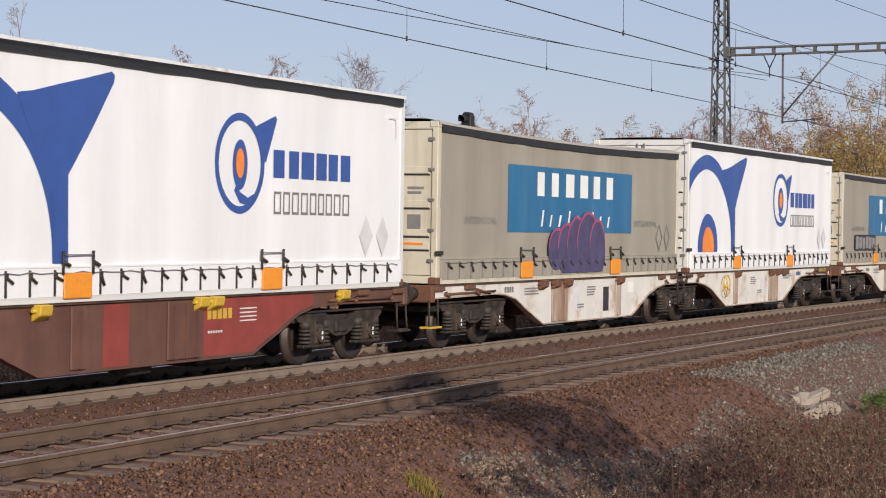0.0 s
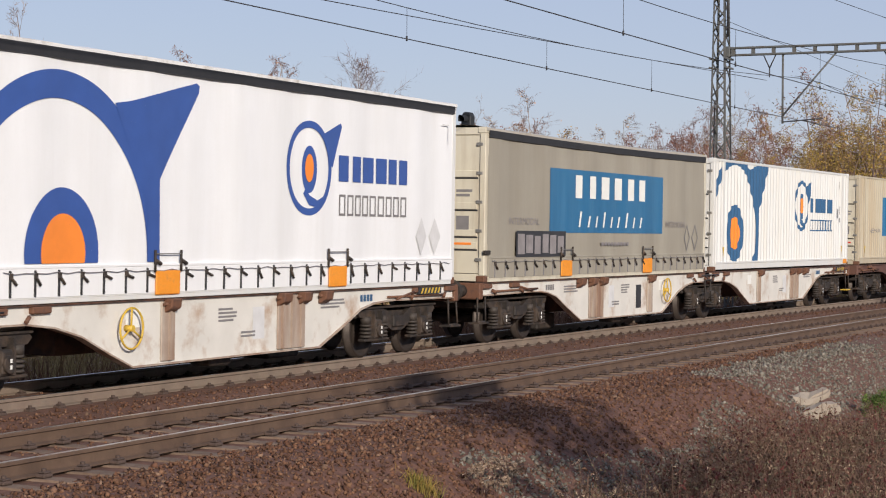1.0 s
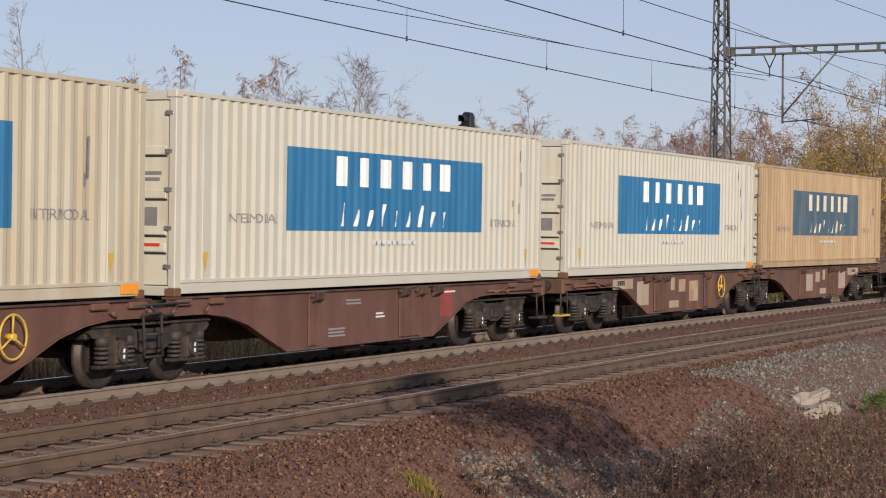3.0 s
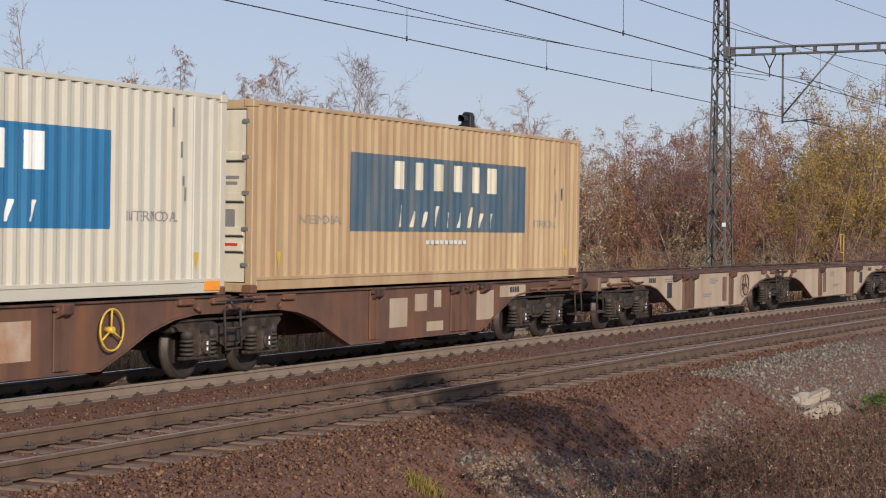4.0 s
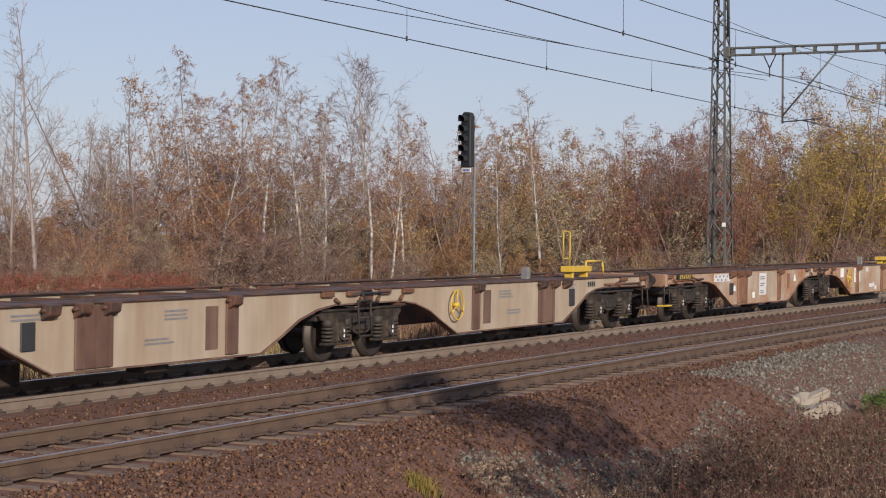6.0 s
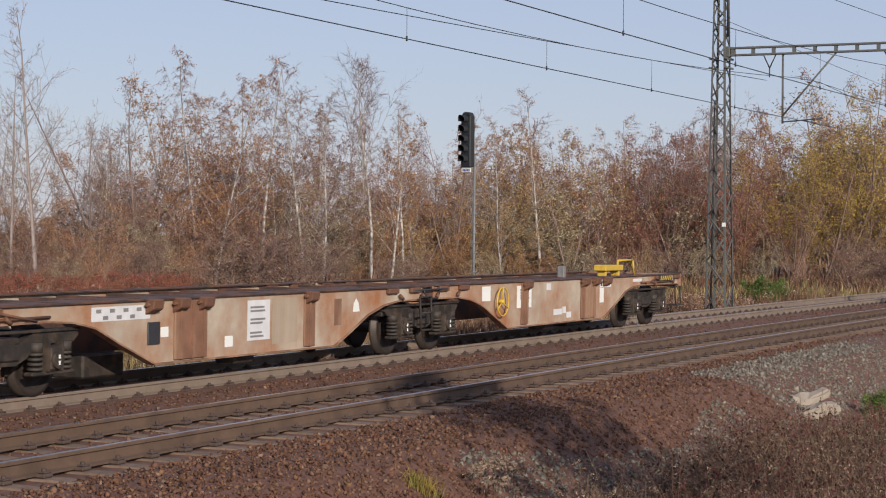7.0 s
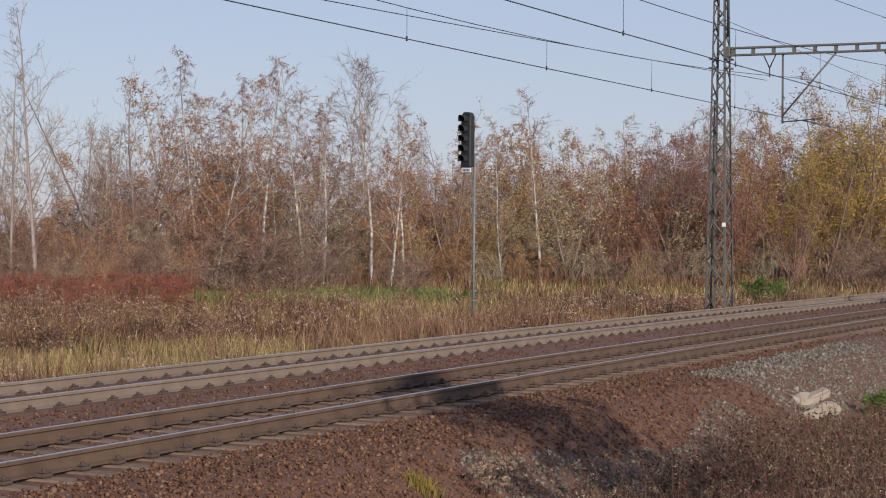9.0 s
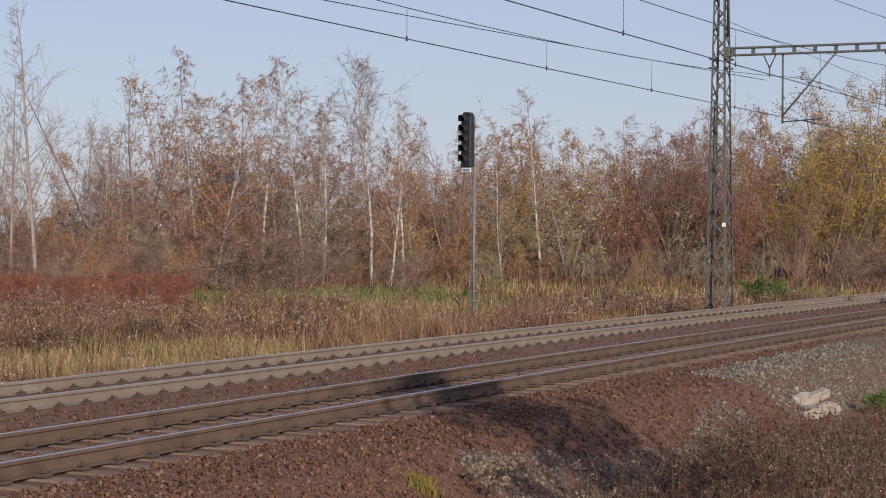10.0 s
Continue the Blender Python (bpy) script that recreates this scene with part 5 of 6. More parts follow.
def overhead():
    MAT["mast"] = material("weathered grey mast paint", (0.10, 0.105, 0.102), 0.7, vary=0.15, scale=3, second=(0.085, 0.07, 0.055), second_amount=0.35, second_scale=3)
    MAT["wire"] = material("dark wire", (0.05, 0.048, 0.05), 0.6, 0.4, vary=0.1, scale=3, bump=0)
    SB = 63.1
    line_mast(on_track(1, SB, 3.05, -0.45, False), "grey tapered steel lattice mast beside the far track")
    line_mast(on_track(0, SB, -3.6, -0.7, False), "grey steel lattice mast that holds the portal's other end")
    beam = tagged(new("portal_beam"), "grey steel ladder-framed portal beam over both tracks", "portal beam")
    L0, L1 = -7.75, 2.85
    part("upper_chord", boxes((-0.09, 0.09, L0, L1, 0.10, 0.165), bevel=0.01), MAT["mast"], beam)
    part("lower_chord", boxes((-0.09, 0.09, L0, L1, -0.13, -0.065), bevel=0.01), MAT["mast"], beam)
    y = L0 + 0.2
    while y < L1 - 0.1:
        part("web_plate", boxes((-0.06, 0.06, y - 0.05, y + 0.05, -0.065, 0.10)), MAT["mast"], beam)
        y += 0.68
    part("end_clamp", boxes((-0.12, 0.12, L1 - 0.12, L1 + 0.1, -0.16, 0.19), bevel=0.02), MAT["mast"], beam)
    part("hanger_post", round_bars([((0, 0.98, -0.13), (0, 0.98, -2.35))], 0.035), MAT["mast"], beam)
    part("brace", round_bars([((0, 0.98, -2.1), (0, -0.75, -0.13))], 0.03), MAT["mast"], beam)
    part("registration_arm", round_bars([((0, 0.98, -2.3), (0, -0.35, -2.2)), ((0, 0.3, -2.25), (0.0, -0.3, -2.42))], 0.022), MAT["wire"], beam)
    part("insulator_hanger", round_bars([((0, 1.62, -0.13), (0, 1.42, -0.55)), ((0, 1.22, -0.13), (0, 1.42, -0.55)), ((0, 1.42, -0.55), (0, 1.42, -0.85))], 0.02), MAT["wire"], beam)
    part("insulator_hanger", round_bars([((0, -2.3, -0.13), (0, -2.5, -0.5)), ((0, -2.7, -0.13), (0, -2.5, -0.5)), ((0, -2.5, -0.5), (0, -2.5, -0.9))], 0.02), MAT["wire"], beam)
    beam.matrix_basis = on_track(1, SB, 0.0, 8.08, False)
    for tr, base, k, mid in ((0, 6.44, 0.0009, 34.0), (1, 6.32, 0.00105, 35.0)):
        which = "near" if tr == 0 else "far"
        mess = lambda s, t=tr, b=base, kk=k, mm=mid: spot(t, s, 0.0, b + kk * ((s if s < SB else 2 * SB - s) - mm) ** 2)
        wire("contact_wire", lambda s, t=tr: spot(t, s, 0.0, 5.74), 4, 122, 6.0, 0.011, "dark copper contact wire over the " + which + " track")
        wire("messenger_wire", mess, 4, 110, 3.0, 0.009, "dark sagging messenger wire over the " + which + " track")
        for s in ((33.88, 40.9, 47.87, 54.9) if tr == 1 else (34.24, 41.3, 48.4, 55.4)):
            bm = bmesh.new()
            cylinder(bm, spot(tr, s, 0, 5.74), mess(s), 0.005, 4)
            cylinder(bm, spot(tr, s, 0, 5.70), spot(tr, s, 0, 5.79), 0.02, 5)
            tagged(part("dropper", bm, MAT["wire"]), "thin dropper wire between contact and messenger wire", "dropper", group="droppers")
    wire("feeder_wire", lambda s: spot(1, s, 0.0, 6.1 + 0.0228 * (s - 30.5)), 10, 62.7, 6.0, 0.009, "dark auxiliary wire rising towards the portal")
    wire("feeder_wire", lambda s: spot(0, s, 0.0, 8.05 + 0.02 * (s - 49.8)), 20, 110, 6.0, 0.009, "dark feeder wire high over the near track")
    wire("feeder_wire", lambda s: spot(1, 62.7 + s, 2.8 - s * 0.055, 9.1 - s * 0.055), 0, 45, 5.0, 0.009, "dark feeder wire running on from the mast")
    wire("feeder_wire", lambda s: spot(1, 62.7 + s, 0.0 - s * 0.01, 7.1 - s * 0.02), 0, 45, 5.0, 0.009, "dark auxiliary wire running on from the portal")


def round_bars(pairs, r):
    bm = bmesh.new()
    for a, b in pairs:
        cylinder(bm, a, b, r, 6)
    return bm


def signal():
    """A five-lamp signal that shows its hooded front towards the line ahead."""
    MAT["signal_black"] = material("matt black signal board", (0.016, 0.018, 0.02), 0.6, vary=0.2, scale=4)
    root = tagged(new("railway_signal"), "black five-lamp railway signal on a thin grey post", "railway signal")
    bm = bmesh.new()
    cylinder(bm, (0.0, 0, -0.2), (0.0, 0, 4.9), 0.030, 8)
    part("post", bm, material("banded galvanised post", (0.20, 0.20, 0.20), 0.6, 0.3, vary=0.15, scale=4), root)
    for k in range(12):
        part("rung", boxes((-0.07, 0.07, -0.05, 0.05, 1.3 + k * 0.24, 1.33 + k * 0.24)), MAT["steel"], root)
    part("ladder", round_bars([((0.09, 0.12, 0.0), (0.09, 0.12, 4.4))], 0.012), MAT["steel"], root)
    bm = bmesh.new()
    x0, x1, y0, y1, z0, z1 = -0.24, -0.06, -0.07, 0.25, 4.62, 5.98
    box(bm, x0, x1, y0, y1, z0, z1 - 0.08, 0.02)
    extr = [(y0 + 0.02, z1 - 0.08), (y0 + 0.07, z1 - 0.01), (0.09, z1 + 0.01), (y1 - 0.07, z1 - 0.01), (y1 - 0.02, z1 - 0.08)]
    a = [bm.verts.new((x0 + 0.01, y, z)) for y, z in extr]
    b = [bm.verts.new((x1 - 0.01, y, z)) for y, z in extr]
    bm.faces.new(a)
    bm.faces.new(b[::-1])
    for i in range(4):
        bm.faces.new((a[i], b[i], b[i + 1], a[i + 1]))
    bmesh.ops.recalc_face_normals(bm, faces=bm.faces)
    head = part("head", bm, MAT["signal_black"], root)
    for k in range(5):
        z = 4.82 + k * 0.245
        bm = bmesh.new()
        seg = 10
        for i in range(seg):
            a0, a1 = math.pi * (-0.15 + 1.3 * i / seg), math.pi * (-0.15 + 1.3 * (i + 1) / seg)
            vs = [bm.verts.new((x0 + dx, 0.09 + 0.105 * math.cos(a), z + 0.105 * math.sin(a))) for dx, a in ((0, a0), (0, a1), (-0.24 + 0.08 * abs(math.cos(a1)), a1), (-0.24 + 0.08 * abs(math.cos(a0)), a0))]
            bm.faces.new(vs)
        part("hood", bm, MAT["signal_black"], head)
        bm = bmesh.new()
        cylinder(bm, (x0 - 0.012, 0.09, z), (x0 + 0.002, 0.09, z), 0.085, 14)
        part("lens", bm, material("dark signal glass", (0.015, 0.02, 0.02), 0.15, vary=0.1, scale=4, bump=0), head)
    part("name_plate", boxes((-0.22, -0.20, -0.07, 0.23, 4.50, 4.60)), MAT["print_white"], root, "white plate with dark bars")
    bm = boxes(*[(-0.224, -0.221, -0.04 + 0.05 * i, -0.01 + 0.05 * i, 4.52, 4.575) for i in range(5)])
    part("writing", bm, MAT["navy"], root)
    root.matrix_basis = on_track(0, 51.6, 10.75, -1.28, False) @ pose(0, 0, 0, 0, 0, -18) @ Matrix.Scale(1.14, 4)


sleepers()
ballast()
overhead()
signal()
# ---- trees, shrubs, grass ----
def prisms(segs, sides=3):
    """Tapered bars from rows of (p, q, r0, r1)."""
    A = np.array([(*s[0], *s[1], s[2], s[3]) for s in segs], float)
    p, q, r0, r1 = A[:, :3], A[:, 3:6], A[:, 6], A[:, 7]
    d = q - p
    d /= np.linalg.norm(d, axis=1, keepdims=True) + 1e-9
    ref = np.where(np.abs(d[:, 2:3]) > 0.9, np.array([[1.0, 0, 0]]), np.array([[0, 0, 1.0]]))
    u = np.cross(d, ref)
    u /= np.linalg.norm(u, axis=1, keepdims=True)
    w = np.cross(d, u)
    n = len(A)
    V = np.zeros((n, 2 * sides, 3))
    for i in range(sides):
        a = 6.28318 * i / sides
        o = u * math.cos(a) + w * math.sin(a)
        V[:, i] = p + o * r0[:, None]
        V[:, sides + i] = q + o * r1[:, None]
    f = np.array([(i, (i + 1) % sides, sides + (i + 1) % sides, sides + i) for i in range(sides)])
    return V.reshape(-1, 3), (np.arange(n)[:, None, None] * 2 * sides + f[None]).reshape(-1, 4)


def leaf_faces(P, size, rng):
    n = len(P)
    a = rng.normal(size=(n, 3))
    a /= np.linalg.norm(a, axis=1, keepdims=True)
    b = np.cross(a, rng.normal(size=(n, 3)))
    b /= np.linalg.norm(b, axis=1, keepdims=True)
    s = (size * rng.uniform(0.6, 1.3, n))[:, None]
    s = s * 1.2
    V = np.stack([P - a * s, P + b * s * 0.8, P + a * s], 1)
    return V.reshape(-1, 3), np.arange(n * 3).reshape(-1, 3)



def grow(rng, height, girth, first, limbs, reach, rise, droop, leaves, leaf_spread, stems=1, lean=0.05, twigs=7, boughs=7, wiggle=0.12):
    """Wood from thick to thin and places of leaves for one tree."""
    thick, thin, fine, spots = [], [], [], []

    def limb(p, d, length, r, level):
        n = (7, 4, 2, 1)[level]
        pts = [p]
        bend = (0.0, rise * 0.30, -droop * 0.55, -droop * 0.3)[level]
        for i in range(n):
            d = d + rng.normal(0, wiggle if level else 0.035, 3) + np.array([0, 0, bend])
            d = d / np.linalg.norm(d)
            pts.append(pts[-1] + d * length / n)
        for i in range(n):
            ra, rb = r * (1 - 0.85 * i / n), r * (1 - 0.85 * (i + 1) / n)
            (thick if level < 2 else thin if level == 2 else fine).append((pts[i], pts[i + 1], max(ra, 0.008), max(rb, 0.006)))
        if level >= 2:
            for _ in range(rng.poisson(leaves * length)):
                t = rng.uniform(0.1, 1.0) * n
                i = min(n - 1, int(t))
                spots.append(pts[i] + (pts[i + 1] - pts[i]) * (t - i) + rng.normal(0, leaf_spread, 3))
        if level < 3:
            count = (limbs, boughs, twigs)[level]
            for c in range(count):
                t = (first + (1 - first) * ((c + rng.random()) / count)) if level == 0 else rng.uniform(0.12, 1.0)
                tt = min(0.999, t) * n
                i = int(tt)
                base = pts[i] + (pts[i + 1] - pts[i]) * (tt - i)
                along = (pts[i + 1] - pts[i]) / np.linalg.norm(pts[i + 1] - pts[i])
                side = rng.normal(size=3)
                side -= along * side.dot(along)
                side /= np.linalg.norm(side)
                if level == 0:
                    dd = side + np.array([0, 0, 0.45 + rise])
                    ll = reach * height * (1.05 - 0.8 * (t - first) / (1 - first + 1e-6)) * rng.uniform(0.55, 1.25)
                    limb(base, dd / np.linalg.norm(dd), ll, r * 0.30 * (1.1 - t * 0.8), 1)
                else:
                    dd = side * 0.75 + along * 0.8
                    limb(base, dd / np.linalg.norm(dd), max(0.25, length * (0.45 if level == 1 else 0.5) * rng.uniform(0.5, 1.2)), r * 0.4, level + 1)

    for q in range(stems):
        d = np.array([rng.normal(0, lean), rng.normal(0, lean), 1.0])
        if stems > 1:
            d[:2] += rng.normal(0, 0.26, 2)
        p = np.array([rng.normal(0, 0.12 * (stems > 1)), rng.normal(0, 0.12 * (stems > 1)), -0.3])
        limb(p, d / np.linalg.norm(d), height * (1.0 if q == 0 else rng.uniform(0.65, 0.95)), girth, 0)
    return thick, thin, fine, np.array(spots) if spots else np.zeros((0, 3))


def ribbons(rows, seed):
    """Thin branches as tapering strips, the finest as slivers."""
    A = np.array([(*t[0], *t[1], t[2], t[3]) for t in rows], float)
    d = A[:, 3:6] - A[:, :3]
    side = np.cross(d, np.random.default_rng(seed).normal(size=d.shape))
    side /= np.linalg.norm(side, axis=1, keepdims=True) + 1e-9
    return A, side


def wood_mesh(thick, thin, fine, mat, twig_mat, parent=None):
    """Trunk and boughs as tapered bars; branches and twigs as a mesh of their own."""
    v, f = prisms(thick)
    trunk = tri_mesh("trunk", v, np.concatenate([f[:, [0, 1, 2]], f[:, [0, 2, 3]]]), mat, parent)
    A, side = ribbons(thin, len(thin))
    a = np.stack([A[:, :3] - side * A[:, 6:7], A[:, :3] + side * A[:, 6:7], A[:, 3:6] + side * A[:, 7:8], A[:, 3:6] - side * A[:, 7:8]], 1).reshape(-1, 3)
    k = np.arange(len(A))[:, None] * 4
    tris = np.concatenate([k + np.array([[0, 1, 2]]), k + np.array([[0, 2, 3]])])
    B, side = ribbons(fine, len(fine))
    b = np.stack([B[:, :3] - side * 0.0075, B[:, :3] + side * 0.0075, B[:, 3:6]], 1).reshape(-1, 3)
    tris = np.concatenate([tris, np.arange(len(b)).reshape(-1, 3) + len(a)])
    return trunk, tri_mesh("branchwork", np.concatenate([a, b]), tris, twig_mat, parent)


BARK = {
    "birch": material("pale birch bark", (0.50, 0.45, 0.40), 0.85, vary=0.25, scale=3, fine=20, bump=0.3, second=(0.12, 0.09, 0.08), second_amount=0.42, second_scale=4),
    "grey": material("grey-brown bark", (0.30, 0.215, 0.18), 0.9, vary=0.25, scale=4, fine=20, bump=0.3, second=(0.18, 0.12, 0.095), second_amount=0.4, second_scale=3),
    "russet": material("russet twigs", (0.172, 0.100, 0.068), 0.9, vary=0.25, scale=4, fine=20, bump=0.2),
    "plum": material("purple-brown twigs", (0.178, 0.110, 0.090), 0.9, vary=0.25, scale=4, fine=20, bump=0.2),
    "ash": material("pale grey twigs", (0.27, 0.22, 0.20), 0.9, vary=0.2, scale=4, fine=20, bump=0.2),
}
LEAF = {
    "orange": islands("orange-brown leaves", [(0.227, 0.099, 0.039), (0.342, 0.170, 0.066), (0.256, 0.112, 0.049), (0.399, 0.260, 0.132), (0.209, 0.116, 0.066)], spread=0.5),
    "tan": islands("tan dry leaves", [(0.285, 0.125, 0.066), (0.379, 0.202, 0.110), (0.238, 0.099, 0.052), (0.427, 0.278, 0.167), (0.265, 0.134, 0.066)], spread=0.5),
    "rust": islands("dark rust leaves", [(0.161, 0.058, 0.039), (0.247, 0.103, 0.071), (0.181, 0.067, 0.044), (0.285, 0.143, 0.096)], spread=0.5),
    "gold": islands("yellow-green leaves", [(0.27, 0.19, 0.04), (0.40, 0.28, 0.065), (0.21, 0.165, 0.04), (0.44, 0.26, 0.075), (0.19, 0.155, 0.05)], spread=0.5),
    "straw": islands("golden tan leaves", [(0.322, 0.188, 0.074), (0.437, 0.287, 0.123), (0.256, 0.143, 0.061), (0.474, 0.349, 0.184), (0.238, 0.170, 0.071)], spread=0.5),
    "silver": islands("grey-green leaves", [(0.26, 0.23, 0.13), (0.42, 0.38, 0.26), (0.22, 0.16, 0.09), (0.34, 0.24, 0.13)], spread=0.5),
    "red": islands("red shrub leaves", [(0.24, 0.05, 0.033), (0.34, 0.085, 0.05), (0.18, 0.055, 0.038), (0.25, 0.13, 0.075)], spread=0.5),
    "scrub": islands("withered scrub leaves", [(0.16, 0.075, 0.045), (0.25, 0.14, 0.085), (0.12, 0.055, 0.035), (0.34, 0.25, 0.16), (0.20, 0.085, 0.05)], spread=0.5),
    "green": islands("green leaves", [(0.06, 0.12, 0.02), (0.10, 0.17, 0.035), (0.045, 0.085, 0.018), (0.15, 0.19, 0.05)], spread=0.5),
}
PROTO = {}


def prototype(key, seed, bark, twig, leaf, leaf_size, **how):
    rng = np.random.default_rng(seed)
    thick, thin, fine, spots = grow(rng, **how)
    parts = list(wood_mesh(thick, thin, fine, BARK[bark], BARK[twig]))
    if len(spots):
        v, f = leaf_faces(spots, leaf_size, rng)
        parts.append(tri_mesh("crown", v, f, LEAF[leaf]))
    PROTO[key] = ([(o.name.split(".")[0], o.data) for o in parts], how["height"])
    for o in parts:
        bpy.data.objects.remove(o)


T = dict(height=12.0, girth=0.11, first=0.3, limbs=22, reach=0.28, rise=0.4, droop=0.0, leaves=0.0, leaf_spread=0.04, twigs=6)
B = dict(T, height=8.0, stems=4, limbs=9, first=0.08, reach=0.34, girth=0.065, boughs=6, twigs=4, leaf_spread=0.11)
prototype("tall_poplar", 1, "ash", "ash", "tan", 0.05, **{**T, "rise": 0.45, "limbs": 22, "reach": 0.27, "first": 0.22, "girth": 0.12, "lean": 0.01, "wiggle": 0.07})
prototype("bare_poplar", 13, "grey", "ash", "tan", 0.05, **{**T, "rise": 1.0, "limbs": 20, "reach": 0.32, "first": 0.22, "twigs": 6, "stems": 2})
prototype("fan_tree", 14, "birch", "plum", "tan", 0.05, **{**T, "rise": 1.0, "limbs": 34, "reach": 0.34, "first": 0.50, "twigs": 8})
prototype("birch_bare", 2, "birch", "plum", "tan", 0.05, **{**T, "droop": 0.15, "leaves": 0.9, "limbs": 26, "reach": 0.26, "twigs": 7})
prototype("birch_fine", 22, "birch", "plum", "straw", 0.05, **{**T, "droop": 0.3, "leaves": 1.8, "limbs": 24, "reach": 0.28, "twigs": 7, "first": 0.2})
prototype("birch_orange", 3, "birch", "russet", "orange", 0.058, **{**T, "droop": 0.5, "leaves": 6.0, "limbs": 24, "first": 0.2, "twigs": 5, "reach": 0.32})
prototype("birch_weeping", 31, "birch", "plum", "rust", 0.04, **{**T, "droop": 1.5, "leaves": 1.5, "limbs": 20, "first": 0.40, "reach": 0.30, "twigs": 9, "rise": 0.6})
prototype("thicket", 12, "grey", "plum", "rust", 0.042, **{**B, "leaves": 2.6, "stems": 5, "twigs": 7, "rise": 0.6})
prototype("willow_tan", 4, "grey", "russet", "tan", 0.048, **{**B, "leaves": 11.5})
prototype("willow_silver", 5, "grey", "russet", "silver", 0.055, **{**B, "leaves": 11.0})
prototype("willow_gold", 41, "ash", "russet", "straw", 0.05, **{**B, "leaves": 11.0})
prototype("rust_tree", 6, "russet", "plum", "rust", 0.05, **{**B, "height": 10.0, "stems": 3, "limbs": 13, "leaves": 7.5, "reach": 0.30})
prototype("orange_bush", 7, "russet", "russet", "orange", 0.046, **{**B, "height": 6.0, "stems": 5, "leaves": 12.0, "girth": 0.05})
prototype("gold_tree", 8, "grey", "russet", "gold", 0.062, **{**T, "stems": 3, "limbs": 15, "first": 0.08, "leaves": 7.0, "reach": 0.32, "leaf_spread": 0.16, "twigs": 4})
prototype("twiggy_bush", 9, "grey", "plum", "scrub", 0.04, **{**B, "height": 4.0, "stems": 8, "limbs": 8, "leaves": 2.5, "reach": 0.36, "girth": 0.03, "twigs": 6})
prototype("red_bush", 10, "russet", "russet", "red", 0.032, **{**B, "height": 2.4, "stems": 7, "limbs": 5, "boughs": 5, "leaves": 12.0, "reach": 0.42, "girth": 0.015, "leaf_spread": 0.08})
prototype("scrub", 15, "russet", "russet", "scrub", 0.032, **{**B, "height": 1.2, "stems": 8, "limbs": 4, "boughs": 3, "twigs": 3, "leaves": 7.0, "reach": 0.40, "girth": 0.010, "leaf_spread": 0.05, "rise": 0.9})
prototype("green_bush", 11, "grey", "russet", "green", 0.06, **{**B, "height": 2.4, "stems": 7, "limbs": 6, "leaves": 12.0, "reach": 0.42, "girth": 0.02, "leaf_spread": 0.08})
WORDS = {
    "tall_poplar": ("tree", "tall leafless poplar with long sweeping pale branches", "trees at the wood's edge"),
    "bare_poplar": ("tree", "leafless poplar with steep grey branches", "trees at the wood's edge"),
    "fan_tree": ("tree", "leafless pale-stemmed tree with a fan of upright branches", "trees at the wood's edge"),
    "birch_fine": ("tree", "slender birch with fine purple-brown twigs", "trees at the wood's edge"),
    "thicket": ("tree", "many-stemmed purple-brown thicket nearly without leaves", "trees at the wood's edge"),
    "scrub": ("shrub", "low withered reddish-brown scrub in the grass", "shrubs at the wood's edge"),
    "birch_bare": ("tree", "nearly bare white-stemmed birch", "trees at the wood's edge"),
    "birch_orange": ("tree", "birch with sparse orange autumn leaves", "trees at the wood's edge"),
    "birch_weeping": ("tree", "weeping birch with drooping dark twigs", "trees at the wood's edge"),
    "willow_tan": ("tree", "many-stemmed willow with dry tan leaves", "trees at the wood's edge"),
    "willow_silver": ("tree", "many-stemmed willow with grey-green leaves", "trees at the wood's edge"),
    "willow_gold": ("tree", "many-stemmed willow with golden tan leaves", "trees at the wood's edge"),
    "rust_tree": ("tree", "branching tree with dark rust-red leaves", "trees at the wood's edge"),
    "orange_bush": ("shrub", "tall shrub with orange-brown leaves", "shrubs at the wood's edge"),
    "gold_tree": ("tree", "leafy tree with yellow-green autumn foliage", "trees at the wood's edge"),
    "twiggy_bush": ("shrub", "dense brown twiggy shrub nearly bare", "shrubs at the wood's edge"),
    "red_bush": ("shrub", "low shrub with deep red leaves", "shrubs at the wood's edge"),
    "green_bush": ("shrub", "low vivid green leafy shrub", "shrubs at the wood's edge"),
}


def plant(key, s, off, height, turn, wide=1.0):
    pieces, h0 = PROTO[key]
    cat, label, group = WORDS[key]
    root = tagged(new(cat), label, cat, group)
    for nm, me in pieces:
        new(nm, me).parent = root
    k = height / h0
    p = spot(0, s, off)
    z = float(np.interp(off, HEIGHT_X, HEIGHT_Z))
    root.matrix_basis = Matrix.LocRotScale((p.x, p.y, z), Euler((0, 0, turn)), (k * wide, k * wide, k))
    return root


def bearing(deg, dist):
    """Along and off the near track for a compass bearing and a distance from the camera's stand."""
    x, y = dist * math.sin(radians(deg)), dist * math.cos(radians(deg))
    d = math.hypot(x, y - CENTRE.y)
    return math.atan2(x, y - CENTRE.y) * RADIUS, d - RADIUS


